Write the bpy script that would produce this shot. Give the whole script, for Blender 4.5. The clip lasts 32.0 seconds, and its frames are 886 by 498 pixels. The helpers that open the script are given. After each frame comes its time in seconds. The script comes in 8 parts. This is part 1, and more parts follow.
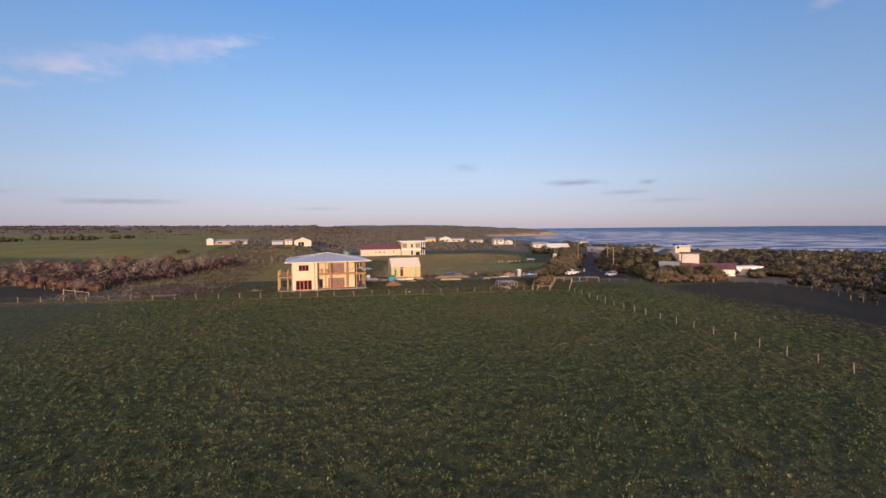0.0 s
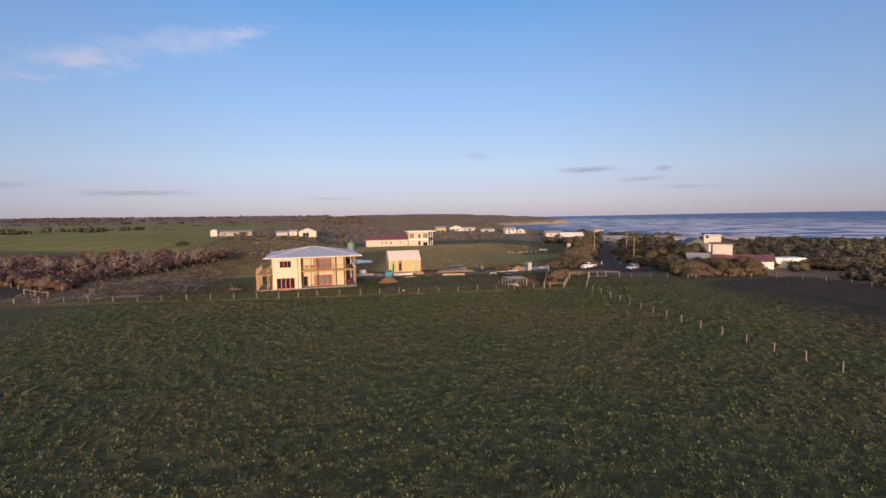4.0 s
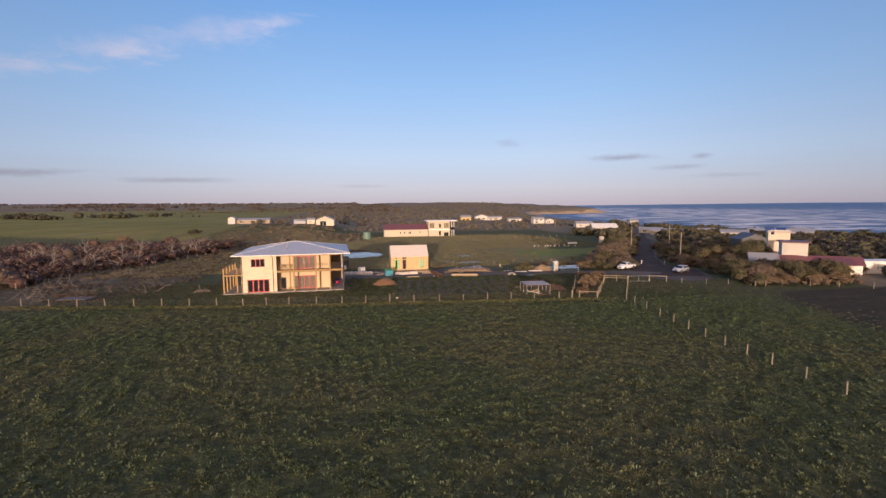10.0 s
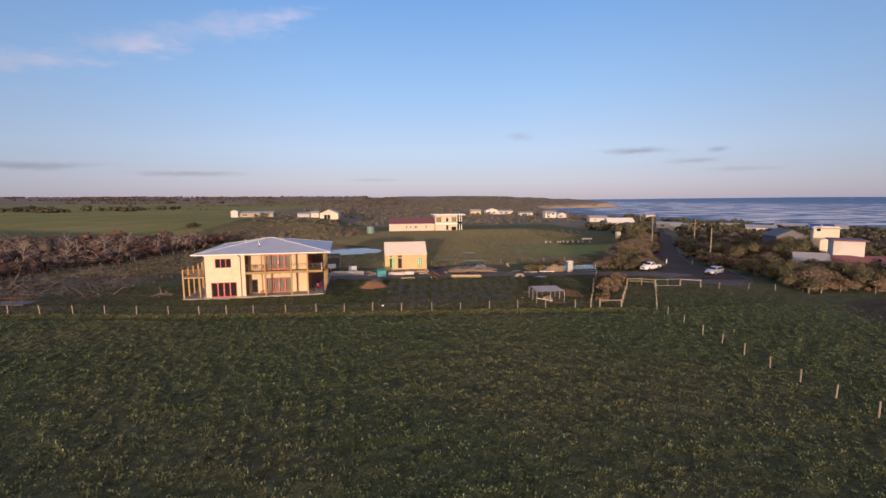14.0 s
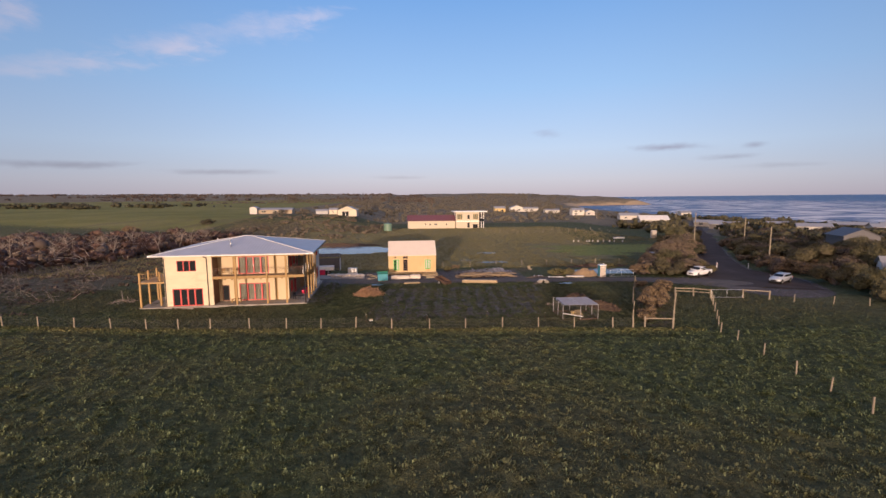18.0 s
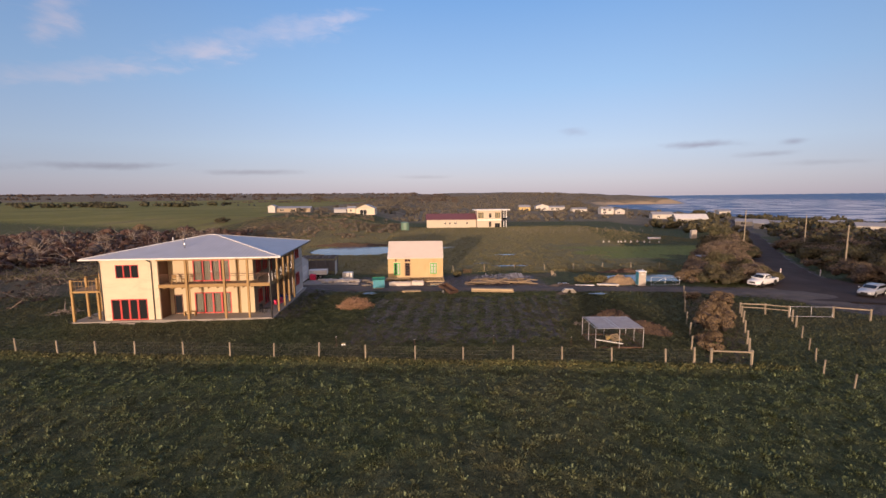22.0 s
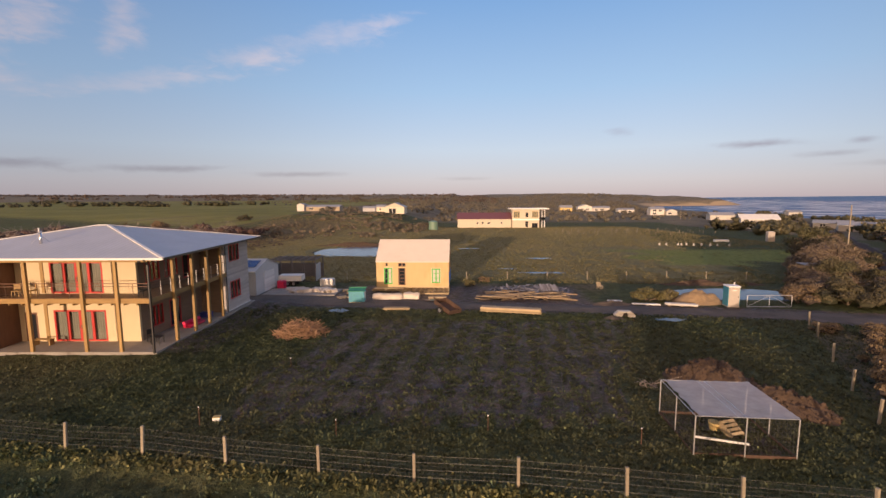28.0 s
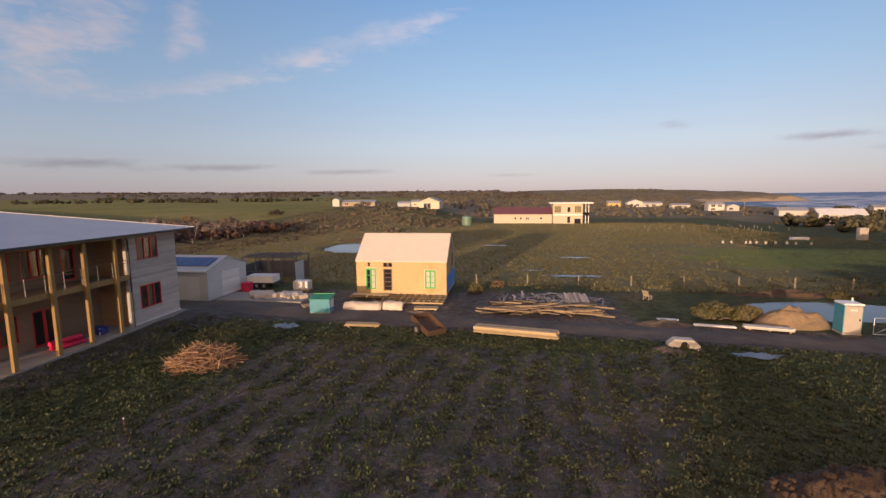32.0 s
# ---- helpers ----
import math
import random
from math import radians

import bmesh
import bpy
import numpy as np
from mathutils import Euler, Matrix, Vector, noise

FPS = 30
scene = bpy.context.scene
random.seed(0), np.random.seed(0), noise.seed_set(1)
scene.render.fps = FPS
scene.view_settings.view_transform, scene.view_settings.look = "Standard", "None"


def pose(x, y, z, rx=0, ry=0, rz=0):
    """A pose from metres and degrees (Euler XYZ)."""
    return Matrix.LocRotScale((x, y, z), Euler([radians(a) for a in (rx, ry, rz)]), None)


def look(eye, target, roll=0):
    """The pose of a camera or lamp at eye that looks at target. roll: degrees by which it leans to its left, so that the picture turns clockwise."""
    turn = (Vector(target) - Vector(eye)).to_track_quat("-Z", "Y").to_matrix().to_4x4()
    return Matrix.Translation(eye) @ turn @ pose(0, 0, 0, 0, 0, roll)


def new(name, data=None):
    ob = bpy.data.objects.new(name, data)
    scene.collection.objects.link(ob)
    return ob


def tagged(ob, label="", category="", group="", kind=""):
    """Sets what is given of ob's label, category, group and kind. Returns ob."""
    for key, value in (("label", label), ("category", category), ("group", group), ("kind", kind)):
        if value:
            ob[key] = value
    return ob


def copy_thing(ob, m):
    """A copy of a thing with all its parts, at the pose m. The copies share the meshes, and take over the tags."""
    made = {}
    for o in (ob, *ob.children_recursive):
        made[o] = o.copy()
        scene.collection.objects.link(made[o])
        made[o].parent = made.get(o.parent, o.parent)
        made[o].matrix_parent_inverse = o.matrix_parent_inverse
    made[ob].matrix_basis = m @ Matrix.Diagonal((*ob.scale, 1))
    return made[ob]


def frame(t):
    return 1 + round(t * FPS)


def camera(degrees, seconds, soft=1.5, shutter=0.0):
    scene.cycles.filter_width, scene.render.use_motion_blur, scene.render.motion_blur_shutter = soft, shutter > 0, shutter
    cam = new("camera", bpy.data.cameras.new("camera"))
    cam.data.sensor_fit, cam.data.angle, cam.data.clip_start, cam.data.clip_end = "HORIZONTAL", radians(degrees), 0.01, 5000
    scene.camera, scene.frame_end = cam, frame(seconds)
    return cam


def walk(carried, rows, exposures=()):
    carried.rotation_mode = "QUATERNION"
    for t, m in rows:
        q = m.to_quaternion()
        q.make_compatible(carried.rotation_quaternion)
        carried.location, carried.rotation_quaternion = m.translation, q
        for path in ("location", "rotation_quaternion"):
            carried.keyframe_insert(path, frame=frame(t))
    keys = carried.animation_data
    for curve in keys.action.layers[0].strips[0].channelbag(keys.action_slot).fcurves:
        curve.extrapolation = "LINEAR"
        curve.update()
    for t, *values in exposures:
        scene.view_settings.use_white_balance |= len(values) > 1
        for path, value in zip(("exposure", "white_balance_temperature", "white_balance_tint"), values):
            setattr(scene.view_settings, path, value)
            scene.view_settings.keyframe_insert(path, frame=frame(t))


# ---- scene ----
EXPOSURES = [(0.0, 0.7, 6350, 13), (16.0, 0.7, 6350, 13), (24.0, 0.7, 6700, 13), (32.0, 0.72, 7350, 13)]
cam = camera(89.3, 32.0)
PATH = [
    (0, (-0.774, -2.502, 14.529), (-0.244, -0.576, 14.43), -0.3),
    (0.5, (0.015, -1.002, 14.542), (0.537, 0.926, 14.441), -0.2),
    (1, (0.773, 0.445, 14.553), (1.287, 2.375, 14.449), -0.2),
    (1.5, (1.51, 1.832, 14.562), (2.017, 3.763, 14.451), -0.2),
    (2, (2.254, 3.207, 14.568), (2.756, 5.139, 14.452), -0.3),
    (2.5, (3.014, 4.58, 14.575), (3.51, 6.514, 14.452), -0.5),
    (3, (3.796, 5.982, 14.591), (4.285, 7.916, 14.46), -0.6),
    (3.5, (4.568, 7.393, 14.617), (5.05, 9.33, 14.478), -0.7),
    (5.5, (7.498, 13.132, 14.873), (7.946, 15.074, 14.702), -0.8),
    (6, (8.161, 14.554, 14.909), (8.599, 16.498, 14.735), -0.7),
    (6.5, (8.764, 15.967, 14.951), (9.188, 17.913, 14.774), -0.6),
    (7, (9.364, 17.323, 14.99), (9.776, 19.271, 14.808), -0.6),
    (7.5, (9.977, 18.68, 15.013), (10.382, 20.63, 14.827), -0.6),
    (8, (10.63, 19.998, 15.026), (11.023, 21.95, 14.838), -0.5),
    (8.5, (11.336, 21.219, 15.035), (11.716, 23.173, 14.845), -0.5),
    (9, (12.069, 22.413, 15.033), (12.44, 24.369, 14.842), -0.4),
    (9.5, (12.804, 23.597, 15.021), (13.164, 25.555, 14.827), -0.4),
    (10, (13.507, 24.893, 15.003), (13.857, 26.852, 14.804), -0.4),
    (10.5, (14.14, 26.293, 14.976), (14.487, 28.252, 14.771), -0.4),
    (11, (14.696, 27.772, 14.936), (15.033, 29.732, 14.728), -0.4),
    (11.5, (15.233, 29.197, 14.891), (15.558, 31.158, 14.678), -0.4),
    (12, (15.735, 30.586, 14.843), (16.058, 32.548, 14.628), -0.4),
    (12.5, (16.27, 31.883, 14.786), (16.592, 33.845, 14.569), -0.4),
    (13, (16.796, 33.221, 14.726), (17.114, 35.183, 14.506), -0.3),
    (13.5, (17.321, 34.538, 14.653), (17.632, 36.501, 14.429), -0.3),
    (14, (17.85, 35.879, 14.58), (18.151, 37.843, 14.354), -0.3),
    (14.5, (18.376, 37.256, 14.498), (18.669, 39.221, 14.27), -0.4),
    (16.5, (20.604, 43.209, 13.929), (20.841, 45.181, 13.697), -0.2),
    (17, (21.175, 44.706, 13.856), (21.395, 46.68, 13.622), -0.2),
    (17.5, (21.719, 46.174, 13.779), (21.924, 48.15, 13.545), -0.1),
    (18, (22.229, 47.629, 13.693), (22.419, 49.606, 13.457), -0.3),
    (18.5, (22.679, 49.059, 13.597), (22.856, 51.037, 13.362), -0.2),
    (19, (23.104, 50.478, 13.483), (23.272, 52.457, 13.247), -0.3),
    (19.5, (23.544, 51.918, 13.372), (23.696, 53.898, 13.136), -0.2),
    (20, (24.024, 53.365, 13.252), (24.161, 55.347, 13.015), -0.3),
    (20.5, (24.53, 54.827, 13.128), (24.657, 56.809, 12.89), -0.3),
    (21, (25.064, 56.312, 12.987), (25.175, 58.294, 12.748), -0.3),
    (21.5, (25.585, 57.805, 12.83), (25.678, 59.789, 12.592), -0.3),
    (22, (26.102, 59.328, 12.66), (26.181, 61.312, 12.422), -0.4),
    (22.5, (26.6, 60.848, 12.485), (26.669, 62.832, 12.246), -0.3),
    (23, (27.046, 62.367, 12.309), (27.11, 64.352, 12.071), -0.4),
    (23.5, (27.403, 63.889, 12.106), (27.453, 65.874, 11.868), -0.4),
    (24, (27.779, 65.459, 11.903), (27.815, 67.445, 11.667), -0.2),
    (24.5, (28.19, 67.052, 11.707), (28.213, 69.038, 11.471), 0.0),
    (25, (28.603, 68.608, 11.517), (28.603, 70.594, 11.279), -0.1),
    (25.5, (28.988, 70.085, 11.354), (28.97, 72.071, 11.115), -0.0),
    (27.5, (30.511, 76.034, 10.516), (30.43, 78.019, 10.286), -0.4),
    (28, (30.929, 77.593, 10.395), (30.832, 79.577, 10.165), -0.3),
    (28.5, (31.37, 79.135, 10.25), (31.255, 81.119, 10.019), -0.3),
    (29, (31.846, 80.739, 10.091), (31.712, 82.721, 9.86), -0.3),
    (29.5, (32.326, 82.317, 9.909), (32.176, 84.298, 9.678), -0.3),
    (30, (32.769, 83.879, 9.711), (32.597, 85.858, 9.479), -0.4),
    (30.5, (33.218, 85.474, 9.499), (33.021, 87.45, 9.267), -0.4),
    (31, (33.696, 87.063, 9.285), (33.465, 89.035, 9.052), -0.4),
    (31.5, (34.243, 88.529, 9.099), (33.979, 90.498, 8.861), -0.5),
    (32, (34.91, 89.97, 8.948), (34.618, 91.933, 8.705), -0.5),
]
walk(cam, [(t, look(eye, aim, roll)) for t, eye, aim, roll in PATH], EXPOSURES)

# ---- light ----
SUN_EL, SUN_AZ = 4.8, 11.5
world = bpy.data.worlds.new("sky")
scene.world = world
world.use_nodes = True
wn, wl = world.node_tree.nodes, world.node_tree.links
wn.clear()
w_out = wn.new("ShaderNodeOutputWorld")
w_bg = wn.new("ShaderNodeBackground")
w_sky = wn.new("ShaderNodeTexSky")
w_sky.sky_type = "NISHITA"
w_sky.sun_disc = False
w_sky.sun_elevation = radians(SUN_EL + 3)
w_sky.sun_rotation = radians(180 + SUN_AZ)
w_sky.air_density, w_sky.dust_density, w_sky.ozone_density = 1.0, 0.3, 3.0
w_bg.inputs["Strength"].default_value = 0.12
wl.new(w_sky.outputs["Color"], w_bg.inputs["Color"])
# the pale evening haze over the horizon and thin drifting cloud
w_co = wn.new("ShaderNodeTexCoord").outputs["Generated"]
w_sep = wn.new("ShaderNodeSeparateXYZ")
wl.new(w_co, w_sep.inputs[0])
w_ramp = wn.new("ShaderNodeValToRGB")
HAZE = [(0.0, (0.50, 0.44, 0.57)), (0.035, (0.58, 0.54, 0.68)), (0.10, (0.57, 0.65, 0.84)), (0.22, (0.38, 0.58, 0.88)), (0.42, (0.17, 0.39, 0.80)), (0.8, (0.10, 0.27, 0.64))]
while len(w_ramp.color_ramp.elements) < len(HAZE):
    w_ramp.color_ramp.elements.new(0.5)
for el, (p, c) in zip(w_ramp.color_ramp.elements, HAZE):
    el.position, el.color = p, (*c, 1)
wl.new(w_sep.outputs["Z"], w_ramp.inputs["Fac"])
w_haze = wn.new("ShaderNodeBackground")
w_haze.inputs["Strength"].default_value = 0.61


def over(fac, below, colour, amount):
    n = wn.new("ShaderNodeMix")
    n.data_type = "RGBA"
    k = wn.new("ShaderNodeMath")
    k.operation = "MULTIPLY"
    k.inputs[1].default_value = amount
    wl.new(fac, k.inputs[0])
    wl.new(k.outputs[0], n.inputs[0])
    wl.new(below, n.inputs[6])
    n.inputs[7].default_value = (*colour, 1)
    return n.outputs[2]


def wmath(op, a, c=0.0, d=None):
    n = wn.new("ShaderNodeMath")
    n.operation = op
    for sock, v in zip(n.inputs, (a, c, d)):
        if v is None:
            continue
        if isinstance(v, (int, float)):
            sock.default_value = v
        else:
            wl.new(v, sock)
    return n.outputs[0]


# bearing and height of the sky in degrees, warped a little so that wisps fray
w_az = wmath("MULTIPLY", wmath("ARCTAN2", w_sep.outputs["X"], w_sep.outputs["Y"]), 57.2958)
w_el = wmath("MULTIPLY", wmath("ARCSINE", w_sep.outputs["Z"]), 57.2958)
w_vec = wn.new("ShaderNodeCombineXYZ")
wl.new(w_az, w_vec.inputs[0]), wl.new(wmath("MULTIPLY", w_el, 2.6), w_vec.inputs[1])


def sky_noise(scale, detail, shift):
    mp = wn.new("ShaderNodeMapping")
    mp.inputs["Location"].default_value = (shift, shift * 0.7, 0)
    wl.new(w_vec.outputs[0], mp.inputs["Vector"])
    nz = wn.new("ShaderNodeTexNoise")
    nz.inputs["Scale"].default_value, nz.inputs["Detail"].default_value, nz.inputs["Roughness"].default_value = scale, detail, 0.6
    nz.inputs["Distortion"].default_value = 0.5
    wl.new(mp.outputs["Vector"], nz.inputs["Vector"])
    return wmath("SUBTRACT", nz.outputs["Fac"], 0.5)


w_big, w_fine = sky_noise(0.11, 4.0, 3.0), sky_noise(0.42, 5.0, 11.0)


def wisp(az, el, half, thick, slope, fray):
    """How much of a wisp of cloud lies in a direction: an uneven streak round a bearing and height."""
    u, v = wmath("SUBTRACT", w_az, az), wmath("ADD", wmath("SUBTRACT", w_el, el), wmath("MULTIPLY", w_big, thick * 2.0))
    c, s = math.cos(radians(slope)), math.sin(radians(slope))
    along = wmath("MULTIPLY", wmath("ADD", wmath("MULTIPLY", u, c), wmath("MULTIPLY", v, s)), 1 / half)
    across = wmath("MULTIPLY", wmath("SUBTRACT", wmath("MULTIPLY", v, c), wmath("MULTIPLY", u, s)), 1 / thick)
    d = wmath("SQRT", wmath("ADD", wmath("MULTIPLY", along, along), wmath("MULTIPLY", across, across)))
    f = wmath("ADD", wmath("SUBTRACT", 1.0, d), wmath("MULTIPLY", wmath("ADD", w_fine, wmath("MULTIPLY", w_big, 0.8)), fray))
    mr = wn.new("ShaderNodeMapRange")
    mr.interpolation_type = "SMOOTHSTEP"
    mr.inputs["From Min"].default_value, mr.inputs["From Max"].default_value = 0.0, 1.1
    wl.new(f, mr.inputs["Value"])
    return mr.outputs["Result"]


sky_col = w_ramp.outputs["Color"]
for az, el, half, thick, slope, amount in (
        (-20.0, 17.0, 13.0, 1.5, 14, 0.28), (-24.5, 15.3, 5.5, 1.5, 8, 0.50), (-24.0, 15.4, 2.6, 0.8, 8, 0.55), (-14.0, 19.0, 8.5, 1.5, 11, 0.38), (-9.0, 20.3, 3.5, 0.9, 8, 0.35),
        (-35.0, 12.0, 10.0, 1.2, 11, 0.42), (-30.5, 12.9, 3.5, 0.8, 10, 0.25), (-48.5, 13.8, 5.0, 2.6, 25, 0.75), (-44.0, 15.8, 3.0, 2.0, 30, 0.55), (-36.8, 17.0, 2.4, 3.2, -15, 0.55),
        (-38.0, 14.9, 1.6, 1.5, 0, 0.45), (-52.5, 16.5, 3.5, 3.5, 20, 0.55), (-49.0, 10.5, 6.0, 1.6, 5, 0.35), (-44.0, 19.0, 8.0, 3.0, 20, 0.4), (-58.0, 12.0, 5.0, 2.5, 10, 0.5), (56.0, 20.5, 2.6, 0.9, 14, 0.6)):
    sky_col = over(wisp(az, el, half * 1.1, thick * 1.2, slope, 1.3), sky_col, (0.90, 0.77, 0.84), min(1.0, amount * (1.05 if az < -30 else 0.75)))
for az, el, half, thick, slope, amount in (
        (-47.5, 3.35, 7.0, 0.45, 3, 0.75), (-34.5, 3.2, 9.0, 0.38, 1.5, 0.7), (-20.5, 2.85, 7.0, 0.30, 1.5, 0.55), (0.0, 2.3, 4.5, 0.25, 0, 0.3),
        (31.8, 5.3, 4.9, 0.42, -1, 0.7), (39.8, 5.0, 1.5, 0.35, 3, 0.6), (37.6, 3.9, 3.4, 0.32, 0, 0.5), (42.0, 2.9, 4.5, 0.25, 0, 0.35), (18.2, 7.4, 2.2, 0.4, 0, 0.3), (-60.0, 3.6, 5.0, 0.45, 0, 0.6)):
    sky_col = over(wisp(az, el, half * 1.1, thick * 1.5, slope, 0.8), sky_col, (0.36, 0.30, 0.42), min(1.0, amount * 1.35))
# the sky is deepest to either side, a quarter turn from the sun
w_side = wn.new("ShaderNodeMapRange")
w_side.interpolation_type = "SMOOTHSTEP"
w_side.inputs["From Min"].default_value, w_side.inputs["From Max"].default_value = 10.0, 58.0
wl.new(wmath("ABSOLUTE", wmath("SUBTRACT", w_az, 10.0)), w_side.inputs["Value"])
sky_col = over(w_side.outputs["Result"], sky_col, (0.10, 0.14, 0.26), 0.40)
# warm glow of the low sun behind the walk
w_dot = wn.new("ShaderNodeVectorMath")
w_dot.operation = "DOT_PRODUCT"
w_dot.inputs[1].default_value = (-math.sin(radians(SUN_AZ)), -math.cos(radians(SUN_AZ)), 0.1)
wl.new(w_co, w_dot.inputs[0])
w_glow = wn.new("ShaderNodeMapRange")
w_glow.interpolation_type = "SMOOTHSTEP"
w_glow.inputs["From Min"].default_value, w_glow.inputs["From Max"].default_value = 0.1, 1.0
wl.new(w_dot.outputs["Value"], w_glow.inputs["Value"])
sky_col = over(w_glow.outputs["Result"], sky_col, (1.9, 1.15, 0.60), 0.9)
wl.new(sky_col, w_haze.inputs["Color"])
w_mix = wn.new("ShaderNodeMixShader")
w_mix.inputs[0].default_value = 0.8
wl.new(w_bg.outputs["Background"], w_mix.inputs[1])
wl.new(w_haze.outputs["Background"], w_mix.inputs[2])
wl.new(w_mix.outputs["Shader"], w_out.inputs["Surface"])

sun = new("sun", bpy.data.lights.new("sun", "SUN"))
sun.data.energy = 2.75
sun.data.angle = radians(0.6)
sun.data.color = (1.0, 0.72, 0.53)
_sa, _se = radians(SUN_AZ), radians(SUN_EL)
sun.matrix_world = look((0, 0, 60), (math.sin(_sa) * math.cos(_se), math.cos(_sa) * math.cos(_se), 60 - math.sin(_se)))


# ---- materials ----
def nodes_of(name):
    m = bpy.data.materials.new(name)
    m.use_nodes = True
    nt = m.node_tree
    return m, nt, nt.nodes["Principled BSDF"]


def noise_node(nt, scale, detail=4.0, rough=0.55, coords=None, dist=0.0):
    n = nt.nodes.new("ShaderNodeTexNoise")
    n.inputs["Scale"].default_value, n.inputs["Detail"].default_value = scale, detail
    n.inputs["Roughness"].default_value, n.inputs["Distortion"].default_value = rough, dist
    if coords is not None:
        nt.links.new(coords, n.inputs["Vector"])
    return n.outputs["Fac"]


def ramp(nt, fac, stops):
    r = nt.nodes.new("ShaderNodeValToRGB")
    e = r.color_ramp.elements
    while len(e) < len(stops):
        e.new(0.5)
    for el, (p, c) in zip(e, stops):
        el.position, el.color = p, (*c, 1)
    nt.links.new(fac, r.inputs["Fac"])
    return r.outputs["Color"]


def mix(nt, fac, a, b, mode="MIX"):
    n = nt.nodes.new("ShaderNodeMix")
    n.data_type, n.blend_type = "RGBA", mode
    for sock, v in ((n.inputs[0], fac), (n.inputs[6], a), (n.inputs[7], b)):
        if isinstance(v, (int, float)):
            sock.default_value = v
        elif isinstance(v, tuple):
            sock.default_value = (*v, 1)
        else:
            nt.links.new(v, sock)
    return n.outputs[2]


def calc(nt, op, a, b=0.0):
    n = nt.nodes.new("ShaderNodeMath")
    n.operation = op
    for sock, v in ((n.inputs[0], a), (n.inputs[1], b)):
        if isinstance(v, (int, float)):
            sock.default_value = v
        else:
            nt.links.new(v, sock)
    return n.outputs[0]


def bump(nt, bsdf, height, strength=0.4, distance=0.02):
    b = nt.nodes.new("ShaderNodeBump")
    b.inputs["Strength"].default_value, b.inputs["Distance"].default_value = strength, distance
    nt.links.new(height, b.inputs["Height"])
    nt.links.new(b.outputs["Normal"], bsdf.inputs["Normal"])


def coords(nt, kind="Object", stretch=None):
    c = nt.nodes.new("ShaderNodeTexCoord").outputs[kind]
    if stretch:
        mp = nt.nodes.new("ShaderNodeMapping")
        mp.inputs["Scale"].default_value = stretch
        nt.links.new(c, mp.inputs["Vector"])
        c = mp.outputs["Vector"]
    return c


def surface(name, c, vary=0.25, scale=3.0, fine=30.0, rough=0.7, metal=0.0, relief=0.3, depth=0.01, stretch=None, stain=None, each=0.12, spec=0.5):
    """A material with grain at two scales, an optional stain colour, and a little change from piece to piece."""
    m, nt, b = nodes_of(name)
    co = coords(nt, "Object", stretch)
    big, small = noise_node(nt, scale, 5, 0.6, co), noise_node(nt, fine, 3, 0.6, co)
    dark, light = tuple(v * (1 - vary) for v in c), tuple(min(1, v * (1 + vary * 0.7)) for v in c)
    col = ramp(nt, big, [(0.3, dark), (0.7, light)])
    col = mix(nt, 0.35, col, ramp(nt, small, [(0.3, dark), (0.7, light)]))
    if stain:
        patch = ramp(nt, noise_node(nt, scale * 0.6, 6, 0.65, co, 0.5), [(0.52, (0, 0, 0)), (0.72, (0.75, 0.75, 0.75))])
        col = mix(nt, patch, col, stain)
    info = nt.nodes.new("ShaderNodeObjectInfo").outputs["Random"]
    hs = nt.nodes.new("ShaderNodeHueSaturation")
    nt.links.new(calc(nt, "MULTIPLY_ADD", info, 2 * each), hs.inputs["Value"])
    hs.inputs["Value"].links[0].from_node.inputs[2].default_value = 1 - each
    nt.links.new(col, hs.inputs["Color"])
    nt.links.new(hs.outputs["Color"], b.inputs["Base Color"])
    b.inputs["Roughness"].default_value, b.inputs["Metallic"].default_value = rough, metal
    b.inputs["Specular IOR Level"].default_value = spec
    if relief:
        bump(nt, b, calc(nt, "ADD", big, small), relief, depth)
    return m


M = {}
M["plaster"] = surface("cream_plaster", (0.68, 0.57, 0.41), 0.08, 0.7, 14, 0.85, relief=0.25, stain=(0.52, 0.43, 0.30), stretch=(1, 1, 2.5))
M["plaster_in"] = surface("pale_plaster", (0.68, 0.54, 0.34), 0.06, 0.8, 14, 0.85, relief=0.2)
M["block"] = surface("grey_weathered_board", (0.50, 0.45, 0.41), 0.18, 2.5, 30, 0.85, relief=0.4, stain=(0.38, 0.34, 0.31), each=0.16, stretch=(0.4, 0.4, 2))
M["timber"] = surface("honey_timber", (0.35, 0.215, 0.075), 0.25, 1.5, 24, 0.6, relief=0.3, stretch=(4, 4, 0.6))
M["timber_h"] = surface("honey_timber_beam", (0.33, 0.20, 0.065), 0.25, 1.5, 24, 0.6, relief=0.3, stretch=(0.6, 4, 4))
M["dark_timber"] = surface("dark_red_timber", (0.16, 0.075, 0.045), 0.3, 1.5, 24, 0.6, relief=0.3, stretch=(4, 4, 0.6))
M["brown_wall"] = surface("brown_boarded_wall", (0.25, 0.165, 0.105), 0.2, 2, 20, 0.8, stretch=(0.5, 0.5, 3))
M["soffit"] = surface("soffit_board", (0.24, 0.165, 0.105), 0.2, 2, 20, 0.7)
M["red"] = surface("red_frame_paint", (0.52, 0.035, 0.03), 0.15, 3, 30, 0.4, relief=0.1)
M["slab"] = surface("concrete", (0.29, 0.265, 0.235), 0.2, 1.2, 20, 0.85, relief=0.3, stain=(0.24, 0.21, 0.18))
M["black"] = surface("black_pipe", (0.02, 0.019, 0.018), 0.2, 4, 30, 0.4, relief=0.1)
